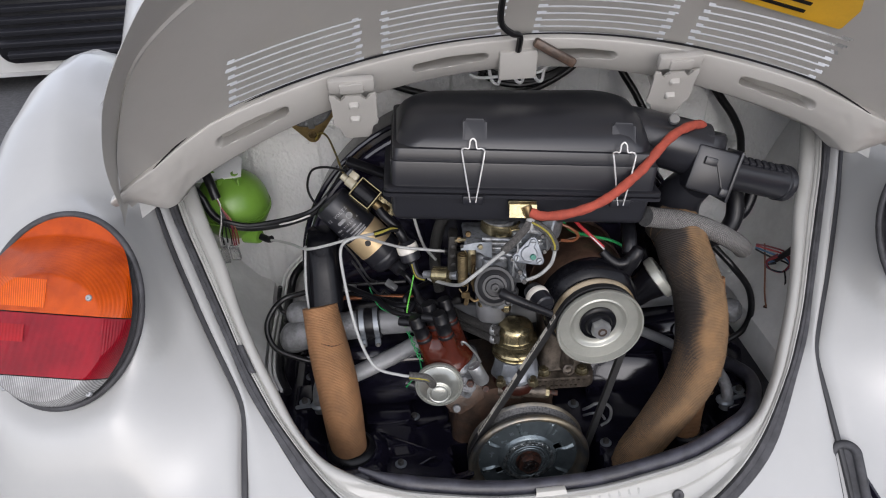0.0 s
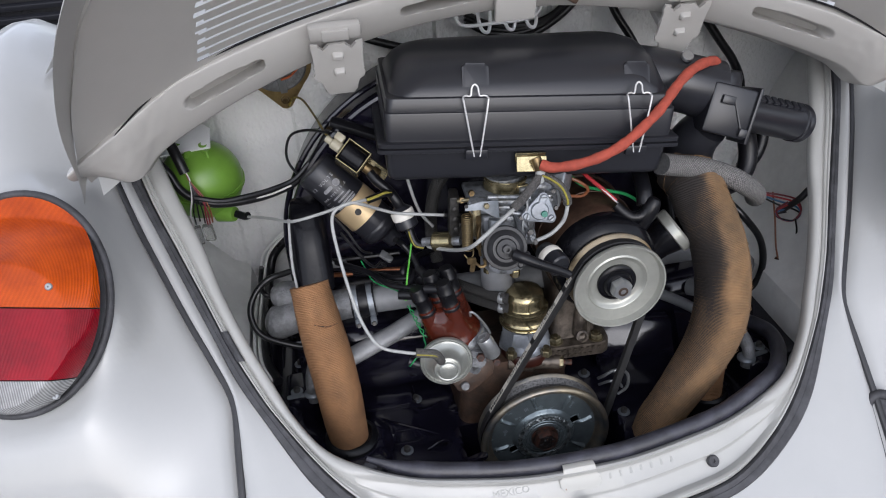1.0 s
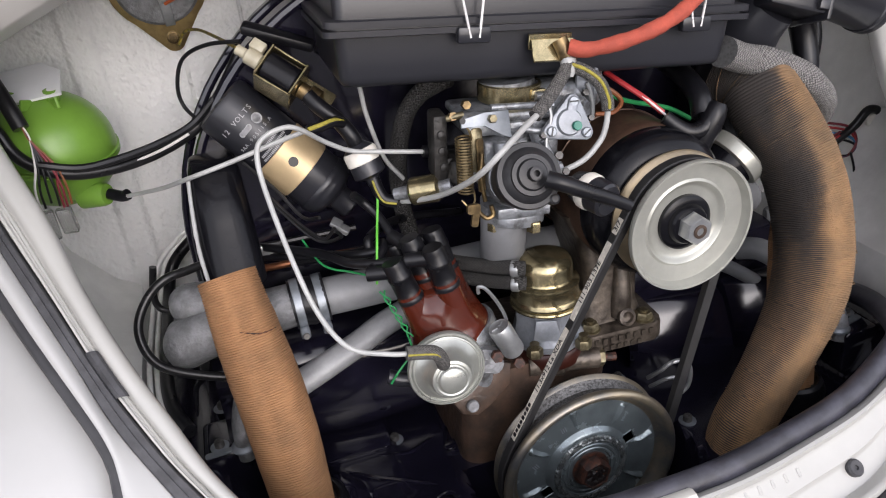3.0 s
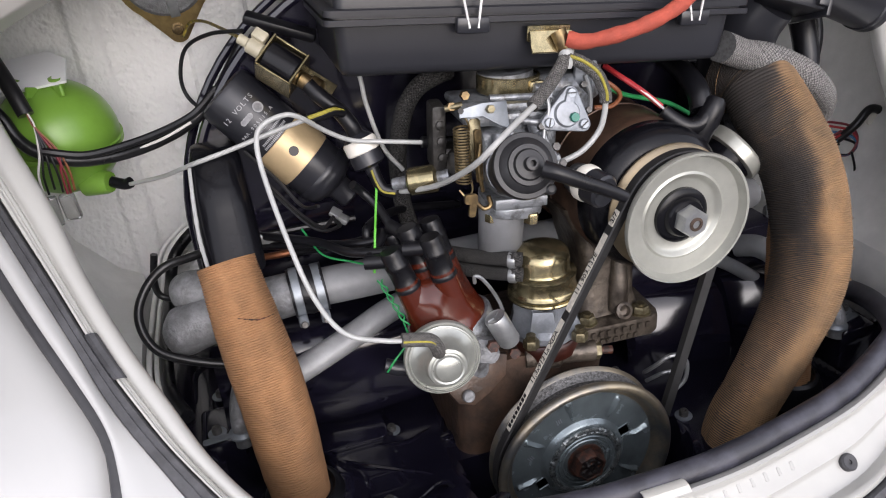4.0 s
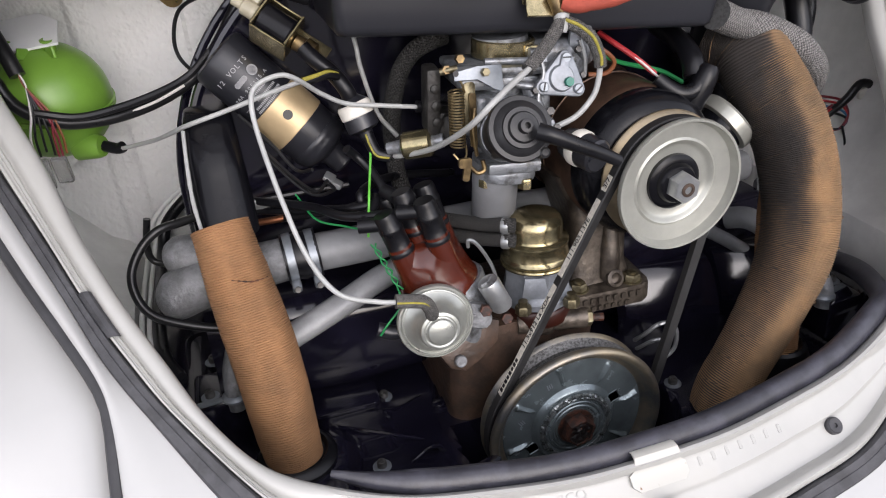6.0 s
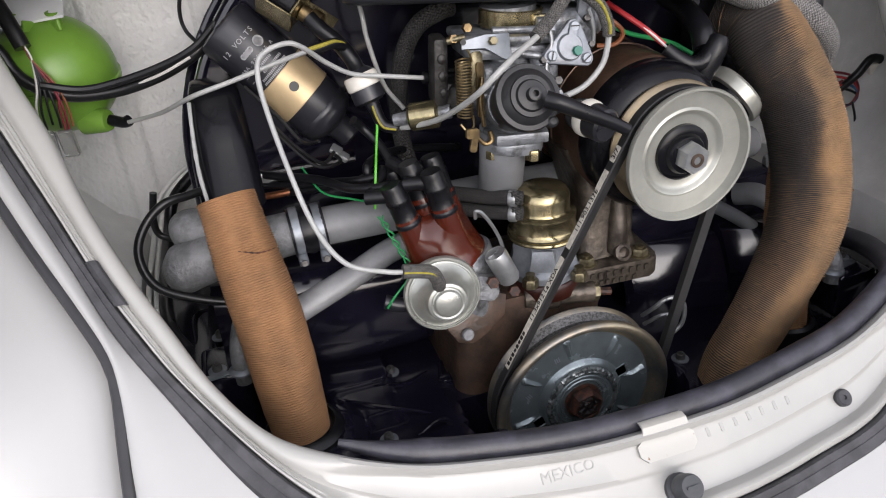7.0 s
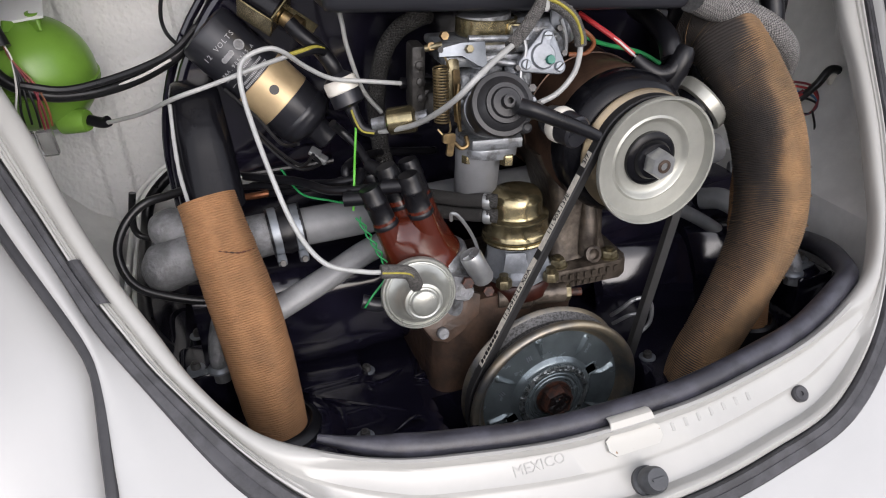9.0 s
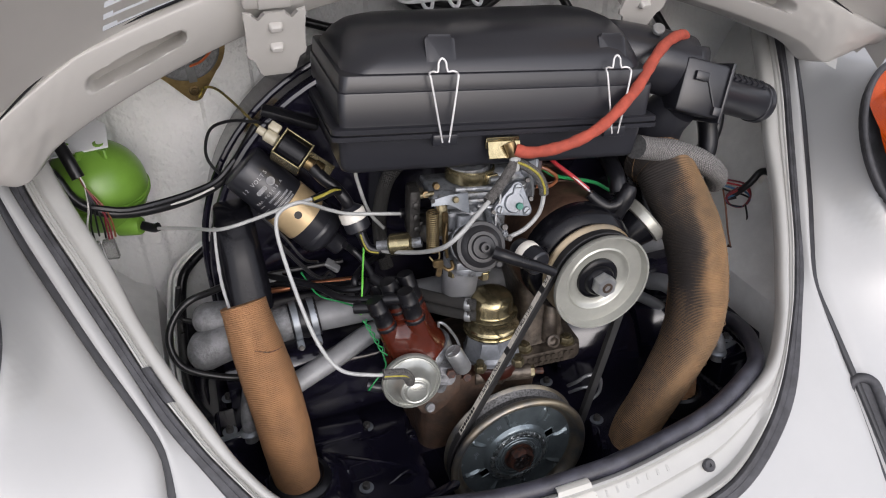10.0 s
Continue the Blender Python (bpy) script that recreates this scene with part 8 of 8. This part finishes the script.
bm = B()
rows = []
for yy, off, hw in ((0.002, -0.004, 0.0180), (-0.001, 0.004, 0.0185), (-0.005, 0.0065, 0.019), (-0.011, 0.005, 0.020), (-0.014, 0.001, 0.0205), (-0.017, -0.0005, 0.0245), (-0.025, -0.0005, 0.0245), (-0.030, -0.0005, 0.0195)):
    m_ = on_body(-0.001, 0.4725)
    rows.append([m_ @ Vector((x, yy, off)) for x in (-hw, -hw * 0.5, 0, hw * 0.5, hw)])
vs = [[bm.verts.new(p) for p in r] for r in rows]
vb = [[bm.verts.new(p - NOR * 0.002) for p in r] for r in rows]
grid_faces(bm, vs)
grid_faces(bm, vb)
ring_a = [vs[0][k] for k in range(5)] + [vs[i][4] for i in range(1, 8)] + [vs[7][k] for k in (3, 2, 1, 0)] + [vs[i][0] for i in range(6, 0, -1)]
ring_b = [vb[0][k] for k in range(5)] + [vb[i][4] for i in range(1, 8)] + [vb[7][k] for k in (3, 2, 1, 0)] + [vb[i][0] for i in range(6, 0, -1)]
for k in range(len(ring_a)):
    bm.faces.new((ring_a[k], ring_a[(k + 1) % len(ring_a)], ring_b[(k + 1) % len(ring_a)], ring_b[k]))
single("lock_striker", bm, mat("chipped_white_paint", (0.47, 0.462, 0.425), 0.35, 0, 0.3, 150, 0.05, 200, col2=(0.22, 0.13, 0.07), lo=0.30, hi=0.335), "white bent striker plate with chipped paint on the flange", "striker plate")
bm = B()
m_ = on_body(-0.002, 0.436, -0.007)
lathe(bm, [(0.0120, -0.004), (0.0120, 0.004), (0.0095, 0.006), (0.0108, 0.009), (0.0102, 0.019), (0.0085, 0.0225), (0.0, 0.023)], m_, 28)
rbox(bm, (0.010, 0.002, 0.002), m_ @ Matrix.Translation((0, 0, 0.023)), 0)
single("rubber_buffer", bm, mat("grey_buffer_rubber", (0.062, 0.066, 0.073), 0.5, 0, 0.3, 60, 0.2, 400), "dark grey rubber lid buffer on the flange", "buffer")
for x, z in ((-0.172, 0.4545), (0.163, 0.4545)):
    bm = B()
    lathe(bm, [(0.0072, -0.008), (0.0072, -0.0015), (0.0058, 0.0), (0.002, -0.0005), (0.0016, -0.002), (0, -0.002)], on_body(x, z, -0.002), 24)
    single("rubber_plug", bm, rubber_grey, "dark rubber plug in the flange", "plug", group="flange plugs")
text_part("MEXICO", 0.0118, on_body(-0.0835, 0.4598, -0.0034), paint_cream, car_body, "embossed_word", 0.00045)
for k in range(7):
    bm = B()
    rbox(bm, (0.0030, 0.0074, 0.0009), on_body(0.036 + 0.0128 * k, 0.4583 + 0.0006 * k, -0.0036), 0.0006, 1)
    part("stamped_mark", bm, paint_cream, car_body)

# bumper irons through oval rubber grommets
for sx in (-1, 1):
    gm_ = frame_m((-0.406 if sx < 0 else 0.385, -0.166, 0.440), (1, -sx * 0.40, sx * 0.35), (0, 0.77, 0.64))
    iron = thing("bumper_iron", "black slotted bumper iron through an oval rubber grommet", "bumper bracket", gm_.translation, group="bumper irons")
    bm = B()
    oval = [(0.015 * math.cos(2 * math.pi * k / 40), (0.050 if math.sin(2 * math.pi * k / 40) > 0 else -0.050) + 0.015 * math.sin(2 * math.pi * k / 40)) for k in range(40)]
    sweep(bm, [gm_ @ Vector((x, y, 0.004)) for x, y in oval + oval[:1]], 0.0060, 10, caps=False)
    prism(bm, oval, 0.003, gm_)
    part("grommet", bm, rubber_grey, iron, "oval rubber grommet")
    bm = B()
    q0 = gm_ @ Vector((-0.003 - sx * 0.020, 0.055, -0.03))
    pl_ = [(0.0, 0.0), (0.0, -0.085), (0.19, -0.19), (0.19, -0.13), (0.05, 0.005)]
    prism(bm, pl_, 0.006, frame_m(q0, (sx * 0.50, -0.78, 0.10), (0, 0.25, 0.95)), 0.002)
    part("arm", bm, black_gloss, iron, "black steel arm")

# brown foam scrap on the wall
bm = B()
rbox(bm, (0.02, 0.03, 0.03), pose(0.415, 0.325, 0.850, 10, 20, 30), 0.008)
for v in bm.verts:
    v.co += noise.noise_vector(v.co * 90) * 0.006
single("foam_scrap", bm, mat("ochre_foam", (0.33, 0.22, 0.05), 0.9, 0, 0.5, 60, 0.5, 200), "scrap of ochre foam stuck under the bay roof", "foam")

# ---- neighbouring parked car ----
PX = -2.25
pc = thing("parked_car", "white parked car with a black slatted grille behind", "car", (PX, 3.9, 0.0))
bm = B()
loft(bm, [[(x, y, z) for x, z in round_rect(w_, h_, 0.12, 6, PX, zc)] for y, w_, h_, zc in ((3.46, 1.60, 0.56, 0.38), (3.40, 1.68, 0.64, 0.41), (3.44, 1.72, 0.78, 0.48), (3.7, 1.74, 0.88, 0.54), (5.0, 1.76, 0.90, 0.56), (7.1, 1.74, 0.90, 0.57), (7.5, 1.66, 0.70, 0.55), (7.56, 1.5, 0.40, 0.50))])
part("body", bm, paint_white, pc)
bm = B()
loft(bm, [[(x, y0_ + (z - 0.95) * k_, z) for x, z in round_rect(w_, 0.56, 0.14, 6, PX, 1.18)] for y0_, k_, w_ in ((4.33, 0.75, 1.30), (4.53, 0.5, 1.42), (6.38, -0.25, 1.42), (6.68, -0.5, 1.30))])
part("cabin", bm, mat("dark_car_glass", (0.012, 0.014, 0.016), 0.08, 0, 0.1, 5, 0, 100), pc, "dark glazed cabin")
bm = B()
loft(bm, [[(x, y_, z) for x, z in round_rect(w_, 0.05, 0.02, 4, PX, 1.45)] for y_, w_ in ((4.73, 1.10), (4.88, 1.24), (6.08, 1.24), (6.28, 1.10))])
part("roof", bm, paint_white, pc)
bm = B()
prism(bm, round_rect(0.86, 0.40, 0.075, 6), 0.03, frame_m((-1.775, 3.415, 0.365), (1, 0, 0), (0, 0, 1)), 0.008)
gr = part("grille", bm, rubber_black, pc, "black plastic grille with rounded corners")
for k in range(6):
    bm = B()
    rbox(bm, (0.80 - 0.05 * (k == 0), 0.05, 0.030), pose(-1.775, 3.385, 0.215 + 0.060 * k, 25, 0, 0), 0.006)
    part("slat", bm, black_plastic, gr)
for x in (-0.65, 0.65):
    for y in (4.1, 6.6):
        bm = B()
        lathe(bm, [(0.20, -0.09), (0.30, -0.09), (0.31, -0.07), (0.31, 0.07), (0.30, 0.09), (0.20, 0.09)], axis_m((PX + x, y, 0.31), (PX + x + 1, y, 0.31)), 32)
        part("tyre", bm, rubber_black, pc)
